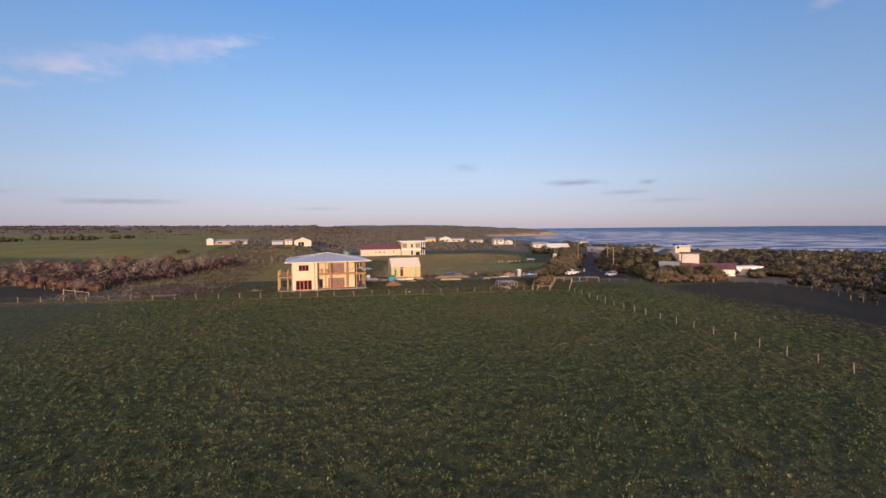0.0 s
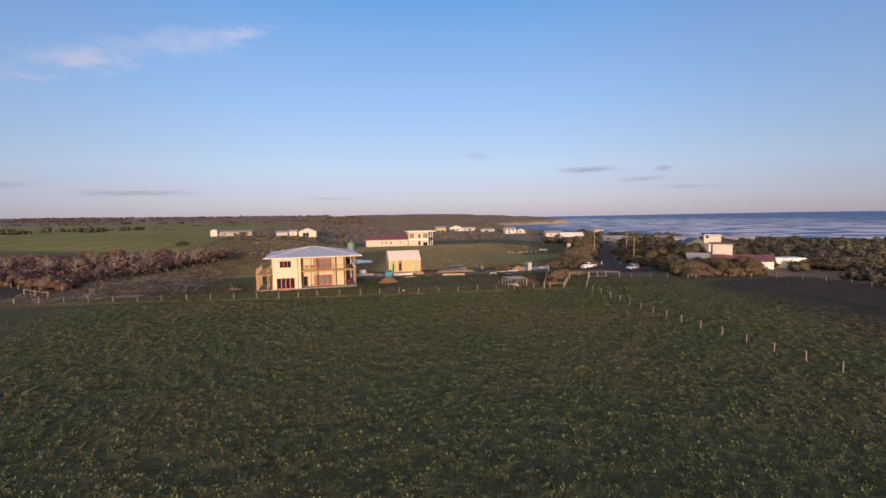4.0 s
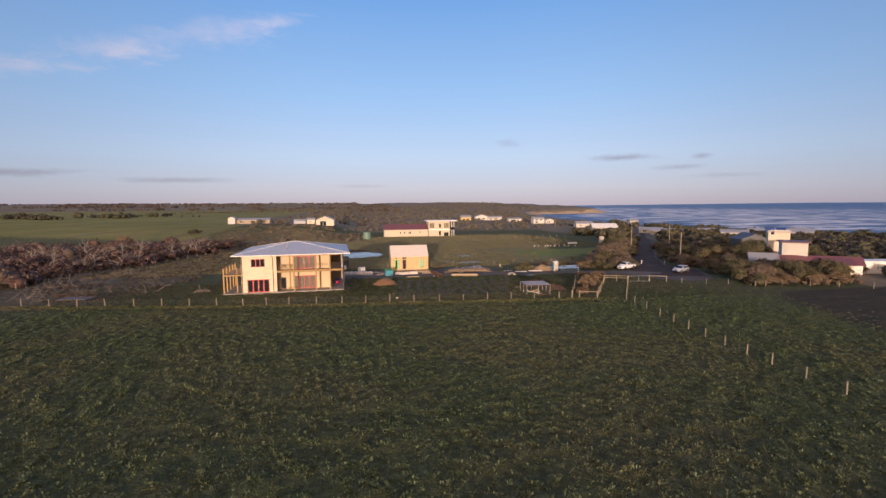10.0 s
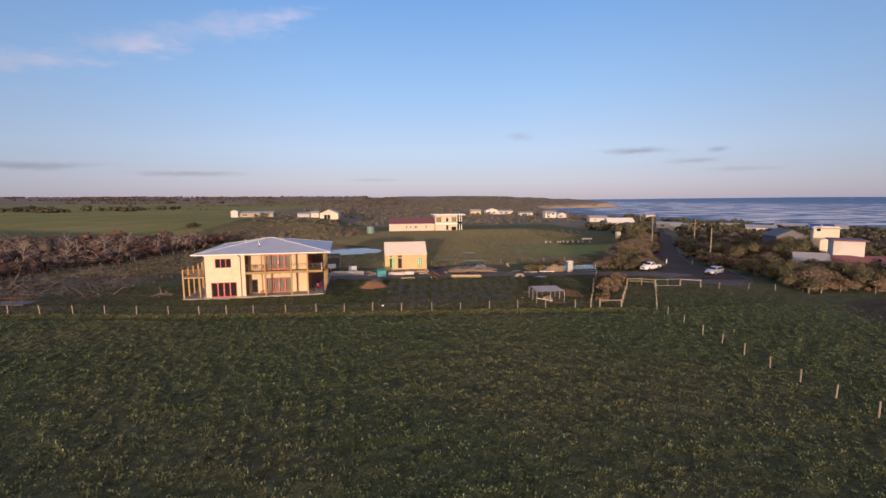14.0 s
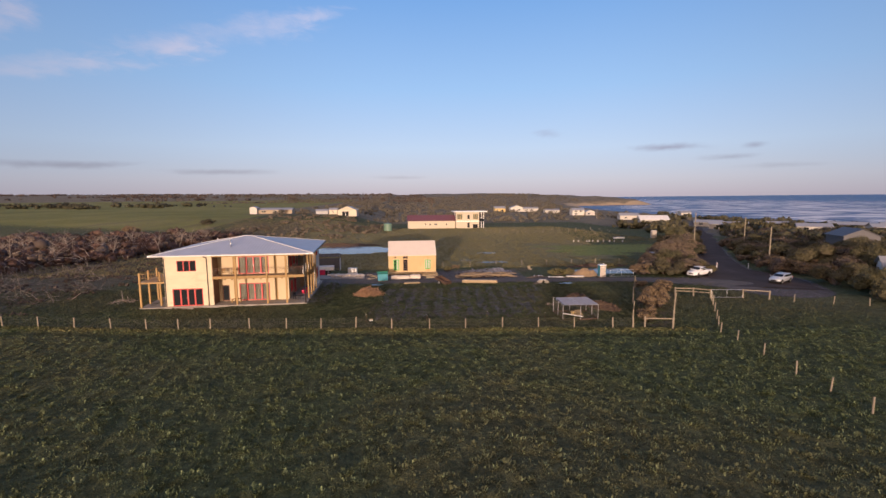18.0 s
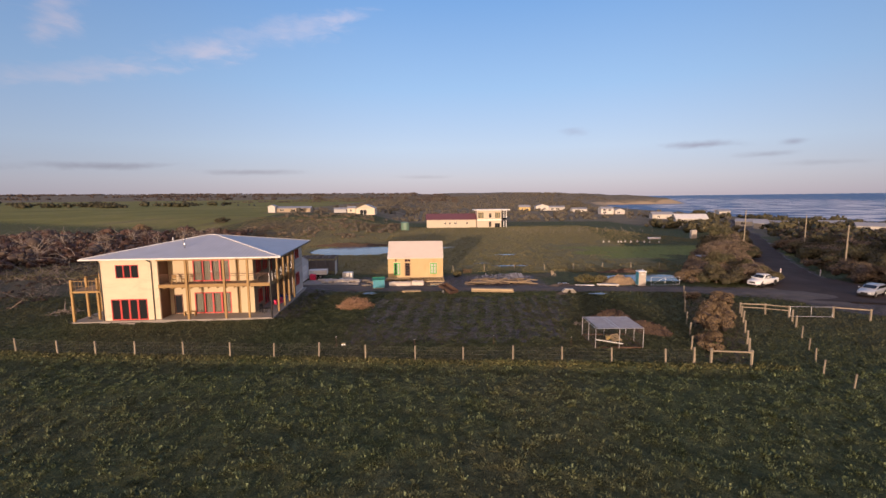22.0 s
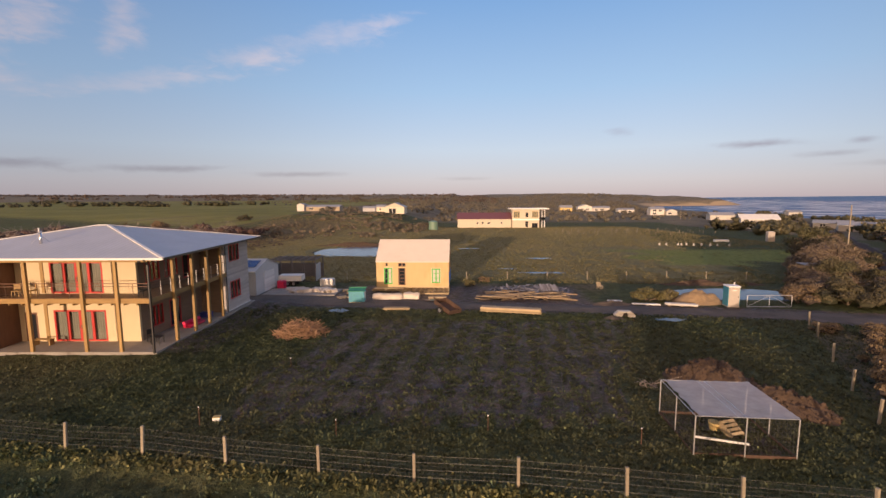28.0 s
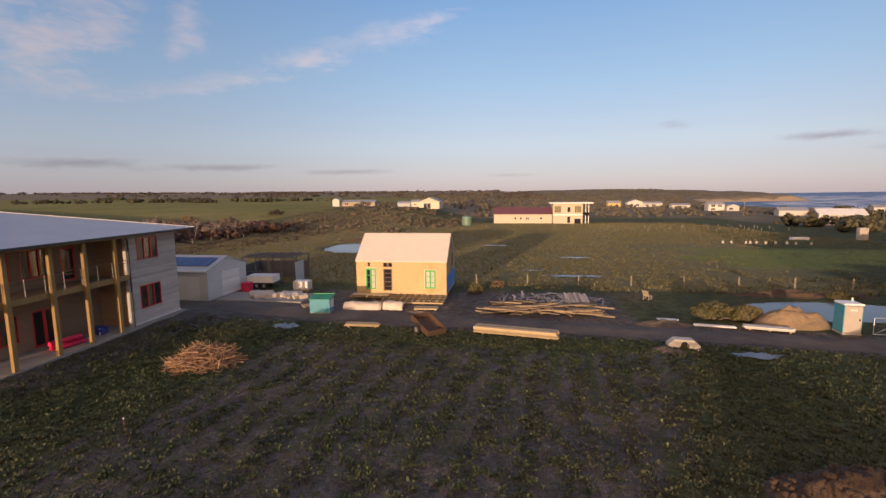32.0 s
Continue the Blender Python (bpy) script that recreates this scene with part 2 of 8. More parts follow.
M["steel"] = surface("galvanised_steel", (0.55, 0.55, 0.55), 0.15, 4, 40, 0.4, metal=0.8, relief=0.1)
M["chrome"] = surface("flue_steel", (0.75, 0.75, 0.75), 0.1, 4, 40, 0.25, metal=1, relief=0.05)
M["white"] = surface("white_paint", (0.78, 0.76, 0.72), 0.06, 1, 20, 0.6, relief=0.1, stain=(0.6, 0.57, 0.52))
M["cream"] = surface("cream_paint", (0.60, 0.52, 0.40), 0.06, 1, 20, 0.7, relief=0.1)
M["ply"] = surface("plywood", (0.57, 0.42, 0.21), 0.12, 0.9, 22, 0.7, relief=0.2, stain=(0.46, 0.30, 0.12), stretch=(1, 1, 0.35))
M["ply_grey"] = surface("weathered_sheet", (0.38, 0.31, 0.22), 0.2, 1.5, 25, 0.8)
M["wrap_blue"] = surface("blue_wall_wrap", (0.03, 0.22, 0.62), 0.1, 2, 20, 0.5)
M["membrane"] = surface("pale_roof_membrane", (0.66, 0.58, 0.50), 0.05, 0.8, 16, 0.8, relief=0.15, stain=(0.58, 0.50, 0.42))
M["green"] = surface("green_window_paint", (0.05, 0.38, 0.06), 0.15, 3, 30, 0.5)
M["green_roof"] = surface("green_sheet", (0.02, 0.24, 0.10), 0.15, 3, 30, 0.5)
M["teal"] = surface("teal_paint", (0.05, 0.29, 0.36), 0.2, 3, 30, 0.5, stain=(0.04, 0.2, 0.4))
M["purple_roof"] = surface("plum_roof_sheet", (0.14, 0.055, 0.065), 0.15, 2, 20, 0.55)
M["grey_roof"] = surface("grey_roof_sheet", (0.30, 0.30, 0.31), 0.15, 2, 20, 0.5)
M["post"] = surface("weathered_post", (0.31, 0.262, 0.19), 0.25, 2, 25, 0.8, stretch=(4, 4, 0.7))
M["rail"] = surface("weathered_rail", (0.28, 0.23, 0.165), 0.25, 2, 25, 0.8)
M["wire"] = surface("fence_wire", (0.12, 0.12, 0.11), 0.2, 8, 30, 0.5, metal=0.6, relief=0)
M["gravel"] = surface("dark_gravel", (0.125, 0.102, 0.086), 0.45, 0.5, 5, 0.85, relief=0.8, depth=0.05, stain=(0.16, 0.125, 0.095), spec=0.15)
M["asphalt"] = surface("worn_asphalt", (0.088, 0.068, 0.060), 0.3, 0.25, 6, 0.9, relief=0.4, depth=0.02, stain=(0.13, 0.10, 0.085), spec=0.06)
M["twig"] = surface("dry_twigs", (0.32, 0.19, 0.11), 0.35, 2, 20, 0.85)
M["dead"] = surface("grey_dead_branches", (0.27, 0.225, 0.185), 0.35, 0.3, 10, 0.9)
M["bark"] = surface("bark", (0.16, 0.12, 0.085), 0.3, 2, 20, 0.9)
M["soil_heap"] = surface("orange_soil", (0.086, 0.056, 0.037), 0.6, 2.2, 14, 0.95, relief=0.8, depth=0.06, stain=(0.09, 0.055, 0.035))
M["sand"] = surface("yellow_sand", (0.30, 0.21, 0.12), 0.2, 1.5, 14, 0.95, relief=0.5, depth=0.04)
M["rust"] = surface("rusty_steel", (0.105, 0.062, 0.042), 0.4, 3, 20, 0.8, metal=0.2)
M["tyre"] = surface("tyre_rubber", (0.02, 0.02, 0.02), 0.2, 6, 30, 0.85)
M["carpaint"] = surface("white_car_paint", (0.74, 0.74, 0.73), 0.03, 2, 20, 0.25, relief=0)
M["silver"] = surface("silver_car_paint", (0.48, 0.50, 0.53), 0.04, 2, 20, 0.3, metal=0.3, relief=0)
M["plastic"] = surface("grey_plastic", (0.45, 0.40, 0.35), 0.1, 2, 20, 0.6)
M["redplastic"] = surface("red_plastic", (0.62, 0.02, 0.08), 0.1, 2, 20, 0.5)
M["blueplastic"] = surface("blue_plastic", (0.03, 0.04, 0.20), 0.1, 2, 20, 0.5)
M["bluesheet"] = surface("blue_grey_offcut", (0.17, 0.17, 0.20), 0.35, 2, 20, 0.6, each=0.4)
M["board"] = surface("sawn_board", (0.42, 0.32, 0.19), 0.25, 2, 20, 0.8, each=0.35, stretch=(0.6, 3, 3))
M["salvage"] = surface("used_boards", (0.30, 0.22, 0.135), 0.3, 2, 20, 0.8, each=0.45, stretch=(0.6, 3, 3))
M["slate"] = surface("dark_slate_sheet", (0.10, 0.10, 0.115), 0.15, 2, 20, 0.6)
M["film"] = surface("wrapped_plastic", (0.55, 0.48, 0.40), 0.15, 2, 14, 0.4, relief=0.6, depth=0.05)
M["tank"] = surface("green_tank", (0.16, 0.26, 0.19), 0.1, 1, 14, 0.5)
M["curtain"] = surface("grey_curtain", (0.30, 0.28, 0.23), 0.25, 5, 30, 0.9, stretch=(6, 6, 0.4))
# near-black colour for the shade inside the house and the culvert pipe
M["inner_shade"] = surface("inner_shade", (0.05, 0.04, 0.035), 0.2, 2, 20, 0.9)
M["pale_concrete"] = surface("precast_concrete", (0.50, 0.46, 0.40), 0.15, 2, 20, 0.8, stain=(0.34, 0.30, 0.25))
M["dull_white"] = surface("weathered_white_wall", (0.55, 0.52, 0.47), 0.1, 0.5, 8, 0.8, stain=(0.42, 0.38, 0.33))
M["ochre"] = surface("ochre_render", (0.55, 0.40, 0.16), 0.1, 1, 20, 0.8)


def thin_glass(name, gloss):
    m, nt, b = nodes_of(name)
    tr, gl, mx = (nt.nodes.new(k) for k in ("ShaderNodeBsdfTransparent", "ShaderNodeBsdfGlossy", "ShaderNodeMixShader"))
    tr.inputs["Color"].default_value = (0.86, 0.88, 0.87, 1)
    gl.inputs["Roughness"].default_value = 0.03
    mx.inputs[0].default_value = gloss
    nt.links.new(tr.outputs[0], mx.inputs[1]), nt.links.new(gl.outputs[0], mx.inputs[2])
    nt.links.new(mx.outputs[0], nt.nodes["Material Output"].inputs["Surface"])
    return m


M["glass"] = thin_glass("window_glass", 0.07)
m, nt, b = nodes_of("dark_glass")
b.inputs["Base Color"].default_value = (0.02, 0.022, 0.026, 1)
b.inputs["Roughness"].default_value = 0.08
M["darkglass"] = m
m, nt, b = nodes_of("solar_cell")
br = nt.nodes.new("ShaderNodeTexBrick")
br.inputs["Color1"].default_value, br.inputs["Color2"].default_value = (0.03, 0.05, 0.16, 1), (0.035, 0.06, 0.19, 1)
br.inputs["Mortar"].default_value = (0.2, 0.22, 0.28, 1)
br.inputs["Scale"].default_value, br.inputs["Mortar Size"].default_value = 6, 0.01
nt.links.new(coords(nt), br.inputs["Vector"])
nt.links.new(br.outputs["Color"], b.inputs["Base Color"])
b.inputs["Roughness"].default_value = 0.15
M["solar"] = m


def ribbed(name, c, axis, pitch, rough, metal):
    """Folded roof sheet: ribs along the slope."""
    m, nt, b = nodes_of(name)
    co = coords(nt)
    wv = nt.nodes.new("ShaderNodeTexWave")
    wv.bands_direction = axis
    wv.inputs["Scale"].default_value = 0.314 / pitch
    nt.links.new(co, wv.inputs["Vector"])
    big = noise_node(nt, 0.6, 5, 0.6, co)
    col = ramp(nt, big, [(0.3, tuple(v * 0.92 for v in c)), (0.7, tuple(min(1, v * 1.05) for v in c))])
    nt.links.new(mix(nt, 0.1, col, wv.outputs["Color"], "MULTIPLY"), b.inputs["Base Color"])
    b.inputs["Roughness"].default_value, b.inputs["Metallic"].default_value = rough, metal
    bump(nt, b, wv.outputs["Fac"], 0.35, 0.02)
    return m


M["roof_x"] = ribbed("pale_blue_grey_roof", (0.47, 0.48, 0.52), "X", 0.4, 0.5, 0.1)
M["roof_y"] = ribbed("pale_blue_grey_roof_end", (0.47, 0.48, 0.52), "Y", 0.4, 0.5, 0.1)
M["clad"] = ribbed("grey_steel_cladding", (0.50, 0.51, 0.51), "X", 0.2, 0.5, 0.1)
M["clad_y"] = ribbed("white_steel_cladding", (0.62, 0.62, 0.61), "Y", 0.2, 0.5, 0.1)


def leaf_material(name, dark, mid, light):
    m, nt, b = nodes_of(name)
    geo = nt.nodes.new("ShaderNodeNewGeometry").outputs["Random Per Island"]
    col = ramp(nt, geo, [(0.0, dark), (0.55, mid), (1.0, light)])
    big = noise_node(nt, 0.5, 3, 0.6, coords(nt))
    col = mix(nt, calc(nt, "MULTIPLY", big, 0.7), col, mid)
    info = nt.nodes.new("ShaderNodeObjectInfo").outputs["Random"]
    col = mix(nt, calc(nt, "MULTIPLY", info, 0.45), col, dark)
    warm = calc(nt, "MULTIPLY", calc(nt, "FRACT", calc(nt, "MULTIPLY", info, 7.3)), 0.4)
    col = mix(nt, warm, col, tuple((a + c) / 2 for a, c in zip(light, (0.13, 0.085, 0.06))))
    nt.links.new(col, b.inputs["Base Color"])
    b.inputs["Roughness"].default_value = 0.7
    b.inputs["Specular IOR Level"].default_value = 0.25
    return m


M["leaf_olive"] = leaf_material("olive_leaves", (0.052, 0.057, 0.028), (0.100, 0.096, 0.048), (0.180, 0.150, 0.080))
M["leaf_brown"] = leaf_material("brown_leaves", (0.090, 0.071, 0.050), (0.180, 0.138, 0.096), (0.300, 0.230, 0.158))
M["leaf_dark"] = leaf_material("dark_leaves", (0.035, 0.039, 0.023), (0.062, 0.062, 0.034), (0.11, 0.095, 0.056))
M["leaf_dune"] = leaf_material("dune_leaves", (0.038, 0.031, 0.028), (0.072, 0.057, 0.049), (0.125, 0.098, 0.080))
M["leaf_straw"] = leaf_material("straw_leaves", (0.12, 0.085, 0.048), (0.22, 0.155, 0.085), (0.36, 0.265, 0.15))
# leaves of distant scrub, paler and greyer: air haze mixed into their colour
M["leaf_haze"] = leaf_material("hazed_leaves", (0.079, 0.075, 0.057), (0.127, 0.117, 0.089), (0.188, 0.170, 0.130))
M["leaf_yellow"] = leaf_material("yellow_green_leaves", (0.085, 0.08, 0.03), (0.155, 0.138, 0.056), (0.24, 0.205, 0.095))
M["leaf_red"] = leaf_material("dead_red_leaves", (0.045, 0.026, 0.022), (0.088, 0.050, 0.038), (0.15, 0.088, 0.062))


def grass_material(name, dark, mid, light, dry, straw=0.12):
    """Blades whose colour drifts with the ground in patches, and differs from blade to blade, some of them dry."""
    m, nt, b = nodes_of(name)
    co = coords(nt)
    geo = nt.nodes.new("ShaderNodeNewGeometry").outputs["Random Per Island"]
    patch = noise_node(nt, 1.3, 4, 0.7, co)
    f = calc(nt, "ADD", calc(nt, "MULTIPLY", geo, 0.2), calc(nt, "SUBTRACT", calc(nt, "MULTIPLY", patch, 2.0), 0.57))
    col = ramp(nt, f, [(0.30, dark), (0.55, mid), (0.82, light)])
    wide = noise_node(nt, 0.045, 5, 0.6, co, 0.6)
    col = mix(nt, ramp(nt, wide, [(0.44, (0, 0, 0)), (0.60, (0.9, 0.9, 0.9))]), col, mix(nt, 0.65, col, dry))
    tips = calc(nt, "MULTIPLY", calc(nt, "GREATER_THAN", geo, 1 - straw), noise_node(nt, 0.35, 4, 0.7, co))
    col = mix(nt, calc(nt, "MULTIPLY", tips, 1.5), col, tuple(min(1.0, v * 1.75) for v in light))
    nt.links.new(col, b.inputs["Base Color"])
    b.inputs["Roughness"].default_value = 0.75
    b.inputs["Specular IOR Level"].default_value = 0.2
    return m


M["grass"] = grass_material("grass_blades", (0.041, 0.057, 0.026), (0.080, 0.106, 0.046), (0.132, 0.160, 0.078), (0.132, 0.128, 0.068))
M["grass_yard"] = grass_material("yard_weeds", (0.032, 0.042, 0.020), (0.064, 0.080, 0.038), (0.108, 0.124, 0.062), (0.092, 0.086, 0.050), 0.02)
M["grass_far"] = grass_material("tussock_blades", (0.115, 0.108, 0.048), (0.175, 0.158, 0.070), (0.24, 0.208, 0.098), (0.215, 0.175, 0.088), 0.03)
M["grass_dry"] = grass_material("long_pale_grass", (0.055, 0.062, 0.024), (0.092, 0.098, 0.040), (0.145, 0.142, 0.062), (0.13, 0.112, 0.056))


def ground_material():
    m, nt, b = nodes_of("paddock")
    co = coords(nt)
    g1, g2, g3 = noise_node(nt, 0.045, 5, 0.6, co, 0.6), noise_node(nt, 1.5, 6, 0.75, co), noise_node(nt, 6.0, 4, 0.7, co)
    green = ramp(nt, g2, [(0.34, (0.033, 0.045, 0.022)), (0.50, (0.076, 0.098, 0.045)), (0.66, (0.138, 0.164, 0.078))])
    dry = ramp(nt, g2, [(0.34, (0.044, 0.045, 0.024)), (0.50, (0.096, 0.096, 0.050)), (0.66, (0.170, 0.165, 0.086))])
    col = mix(nt, ramp(nt, g1, [(0.42, (0, 0, 0)), (0.62, (0.85, 0.85, 0.85))]), green, dry)
    col = mix(nt, 0.3, col, ramp(nt, g3, [(0.3, (0.055, 0.058, 0.026)), (0.7, (0.165, 0.152, 0.070))]))

    def mask(name):
        a = nt.nodes.new("ShaderNodeAttribute")
        a.attribute_name = name
        return a.outputs["Fac"]

    def soft(name, grain, lo=0.42, hi=0.58):
        s = calc(nt, "ADD", mask(name), calc(nt, "MULTIPLY", calc(nt, "SUBTRACT", grain, 0.5), 0.75))
        return ramp(nt, s, [(lo, (0, 0, 0)), (hi, (1, 1, 1))])

    soil = ramp(nt, g2, [(0.3, (0.082, 0.064, 0.063)), (0.7, (0.208, 0.168, 0.164))])
    weeds = noise_node(nt, 1.5, 5, 0.7, co, 0.4)
    soil = mix(nt, ramp(nt, weeds, [(0.48, (0, 0, 0)), (0.62, (0.85, 0.85, 0.85))]), soil, ramp(nt, g3, [(0.3, (0.045, 0.048, 0.026)), (0.7, (0.115, 0.110, 0.056))]))
    meadow = ramp(nt, g2, [(0.32, (0.145, 0.128, 0.062)), (0.5, (0.235, 0.205, 0.098)), (0.68, (0.33, 0.28, 0.145))])
    brown = ramp(nt, g2, [(0.3, (0.095, 0.080, 0.050)), (0.7, (0.185, 0.152, 0.095))])
    pasture = ramp(nt, noise_node(nt, 0.012, 6, 0.7, co), [(0.35, (0.165, 0.165, 0.050)), (0.55, (0.245, 0.225, 0.072)), (0.75, (0.32, 0.27, 0.11))])
    scrub = ramp(nt, noise_node(nt, 0.05, 6, 0.7, co), [(0.35, (0.15, 0.125, 0.085)), (0.55, (0.225, 0.185, 0.125)), (0.75, (0.31, 0.25, 0.17))])
    lush = ramp(nt, g2, [(0.34, (0.13, 0.155, 0.042)), (0.66, (0.31, 0.325, 0.100))])
    bed = ramp(nt, g3, [(0.3, (0.38, 0.28, 0.17)), (0.7, (0.52, 0.40, 0.26))])
    col = mix(nt, soft("pasture", g2), col, pasture)
    col = mix(nt, soft("meadow", g1), col, meadow)
    col = mix(nt, soft("lush", g2), col, lush)
    col = mix(nt, soft("scrub", g2), col, scrub)
    col = mix(nt, soft("brown", g2), col, brown)
    # darker brown ground in two parts of the land
    col = mix(nt, soft("dark_ground", g2), col, ramp(nt, g2, [(0.3, (0.040, 0.037, 0.027)), (0.7, (0.090, 0.077, 0.053))]))
    col = mix(nt, soft("soil", g2), col, soil)
    col = mix(nt, soft("beach", g2), col, bed)
    nt.links.new(col, b.inputs["Base Color"])
    wet = calc(nt, "MULTIPLY", soft("soil", g2), ramp(nt, noise_node(nt, 1.7, 4, 0.65, co, 0.5), [(0.46, (0, 0, 0)), (0.66, (0.8, 0.8, 0.8))]))
    nt.links.new(calc(nt, "MULTIPLY_ADD", wet, -0.5), b.inputs["Roughness"])
    b.inputs["Roughness"].links[0].from_node.inputs[2].default_value = 0.95
    nt.links.new(calc(nt, "MULTIPLY_ADD", wet, 0.45), b.inputs["Specular IOR Level"])
    b.inputs["Specular IOR Level"].links[0].from_node.inputs[2].default_value = 0.12
    bump(nt, b, calc(nt, "ADD", g2, calc(nt, "MULTIPLY", g3, 0.7)), 1.0, 0.22)
    return m


def water_material(name, deep, foam, wave):
    m, nt, b = nodes_of(name)
    co = coords(nt, "Object", (1.0, 0.35, 1.0) if foam else None)
    b.inputs["Roughness"].default_value = 0.12
    b.inputs["IOR"].default_value = 1.33
    if foam:
        a = nt.nodes.new("ShaderNodeAttribute")
        a.attribute_name = "surf"
        pos = coords(nt)

        def swell(long, short, detail):
            """Noise drawn out along the wave crests."""
            cmb = nt.nodes.new("ShaderNodeCombineXYZ")
            for k, (way, size) in enumerate((((0.87, -0.50, 0.0), long), ((0.50, 0.87, 0.0), short))):
                dp = nt.nodes.new("ShaderNodeVectorMath")
                dp.operation = "DOT_PRODUCT"
                dp.inputs[1].default_value = way
                nt.links.new(pos, dp.inputs[0])
                nt.links.new(calc(nt, "MULTIPLY", dp.outputs["Value"], 1 / size), cmb.inputs[k])
            return noise_node(nt, 1.0, detail, 0.6, cmb.outputs[0], 0.3)
        s = calc(nt, "ADD", calc(nt, "MULTIPLY", a.outputs["Fac"], 0.17), swell(62.0, 34.0, 9))
        white = ramp(nt, s, [(0.652, (0, 0, 0)), (0.688, (0.88, 0.88, 0.88))])
        blue = ramp(nt, swell(120.0, 80.0, 6), [(0.32, tuple(v * 0.8 for v in deep)), (0.68, tuple(v * 1.2 for v in deep))])
        nt.links.new(mix(nt, white, blue, (0.85, 0.82, 0.80)), b.inputs["Base Color"])
        nt.links.new(calc(nt, "MULTIPLY_ADD", white, 0.5), b.inputs["Roughness"])
        b.inputs["Roughness"].links[0].from_node.inputs[2].default_value = 0.35
        b.inputs["Specular IOR Level"].default_value = 0.03
    else:
        b.inputs["Base Color"].default_value = (*deep, 1)
        b.inputs["Specular IOR Level"].default_value = 0.16
    bump(nt, b, noise_node(nt, wave, 4, 0.6, co), 0.25 if foam else 0.25, 0.6 if foam else 0.05)
    return m


M["ground"] = ground_material()
M["sea"] = water_material("sea_water", (0.040, 0.104, 0.245), True, 0.08)
# pale base colour carries part of the sky's reflection; the gloss is weak
M["pond"] = water_material("still_water", (0.15, 0.165, 0.19), False, 1.2)


# ---- building helpers ----
def part(name, bm, material, parent=None, label="", smooth=False):
    """Links a bmesh as one mesh object, under a thing or a part."""
    me = bpy.data.meshes.new(name)
    bm.to_mesh(me)
    bm.free()
    me.materials.append(M[material])
    if smooth:
        for p in me.polygons:
            p.use_smooth = True
    ob = new(name, me)
    if parent is not None:
        ob.parent = parent
    if label:
        tagged(ob, label)
    return ob


def raw(name, verts, faces, material, parent=None, smooth=False):
    """One mesh from arrays of corners and faces of one size."""
    verts, faces = np.asarray(verts, dtype=np.float32), np.asarray(faces, dtype=np.int32)
    k = faces.shape[1]
    me = bpy.data.meshes.new(name)
    me.vertices.add(len(verts))
    me.vertices.foreach_set("co", verts.ravel())
    me.loops.add(faces.size)
    me.loops.foreach_set("vertex_index", faces.ravel())
    me.polygons.add(len(faces))
    me.polygons.foreach_set("loop_start", np.arange(0, faces.size, k, dtype=np.int32))
    me.polygons.foreach_set("loop_total", np.full(len(faces), k, dtype=np.int32))
    if smooth:
        me.polygons.foreach_set("use_smooth", np.ones(len(faces), dtype=bool))
    me.update(calc_edges=True)
    me.validate()
    me.materials.append(M[material])
    ob = new(name, me)
    if parent is not None:
        ob.parent = parent
    return ob


def thing(name, m, label, category, group="", kind=""):
    e = new(name)
    e.matrix_world = m
    e.empty_display_size = 0.3
    return tagged(e, label, category, group, kind)


def box(bm, x0, x1, y0, y1, z0, z1):
    v = [bm.verts.new(p) for p in ((x0, y0, z0), (x1, y0, z0), (x1, y1, z0), (x0, y1, z0), (x0, y0, z1), (x1, y0, z1), (x1, y1, z1), (x0, y1, z1))]
    for f in ((0, 3, 2, 1), (4, 5, 6, 7), (0, 1, 5, 4), (1, 2, 6, 5), (2, 3, 7, 6), (3, 0, 4, 7)):
        bm.faces.new([v[i] for i in f])
    return bm


def boxes(*rows, bevel=0.0):
    bm = bmesh.new()
    for r in rows:
        box(bm, *r)
    if bevel:
        bmesh.ops.bevel(bm, geom=bm.edges[:], offset=bevel, segments=1, affect="EDGES")
    return bm


def beam(bm, p, q, w, h=None):
    """A bar from p to q, w wide and h high."""
    p, q = Vector(p), Vector(q)
    d = (q - p).normalized()
    side = d.cross(Vector((0, 0, 1)))
    side = side.normalized() if side.length > 1e-3 else Vector((1, 0, 0))
    up = side.cross(d)
    a, c = side * w / 2, up * (h or w) / 2
    v = [bm.verts.new(o + s * a + t * c) for o in (p, q) for s, t in ((-1, -1), (1, -1), (1, 1), (-1, 1))]
    for f in ((0, 1, 2, 3), (7, 6, 5, 4), (0, 4, 5, 1), (1, 5, 6, 2), (2, 6, 7, 3), (3, 7, 4, 0)):
        bm.faces.new([v[i] for i in f])
    return bm


def tube(bm, p, q, r0, r1=None, n=10):
    p, q = Vector(p), Vector(q)
    d = (q - p).normalized()
    u = d.orthogonal().normalized()
    w = d.cross(u)
    r1 = r0 if r1 is None else r1
    rings = [[bm.verts.new(o + (u * math.cos(a) + w * math.sin(a)) * r) for a in (2 * math.pi * i / n for i in range(n))] for o, r in ((p, r0), (q, r1))]
    for i in range(n):
        bm.faces.new((rings[0][i], rings[0][(i + 1) % n], rings[1][(i + 1) % n], rings[1][i]))
    bm.faces.new(rings[0][::-1]), bm.faces.new(rings[1])
    return bm


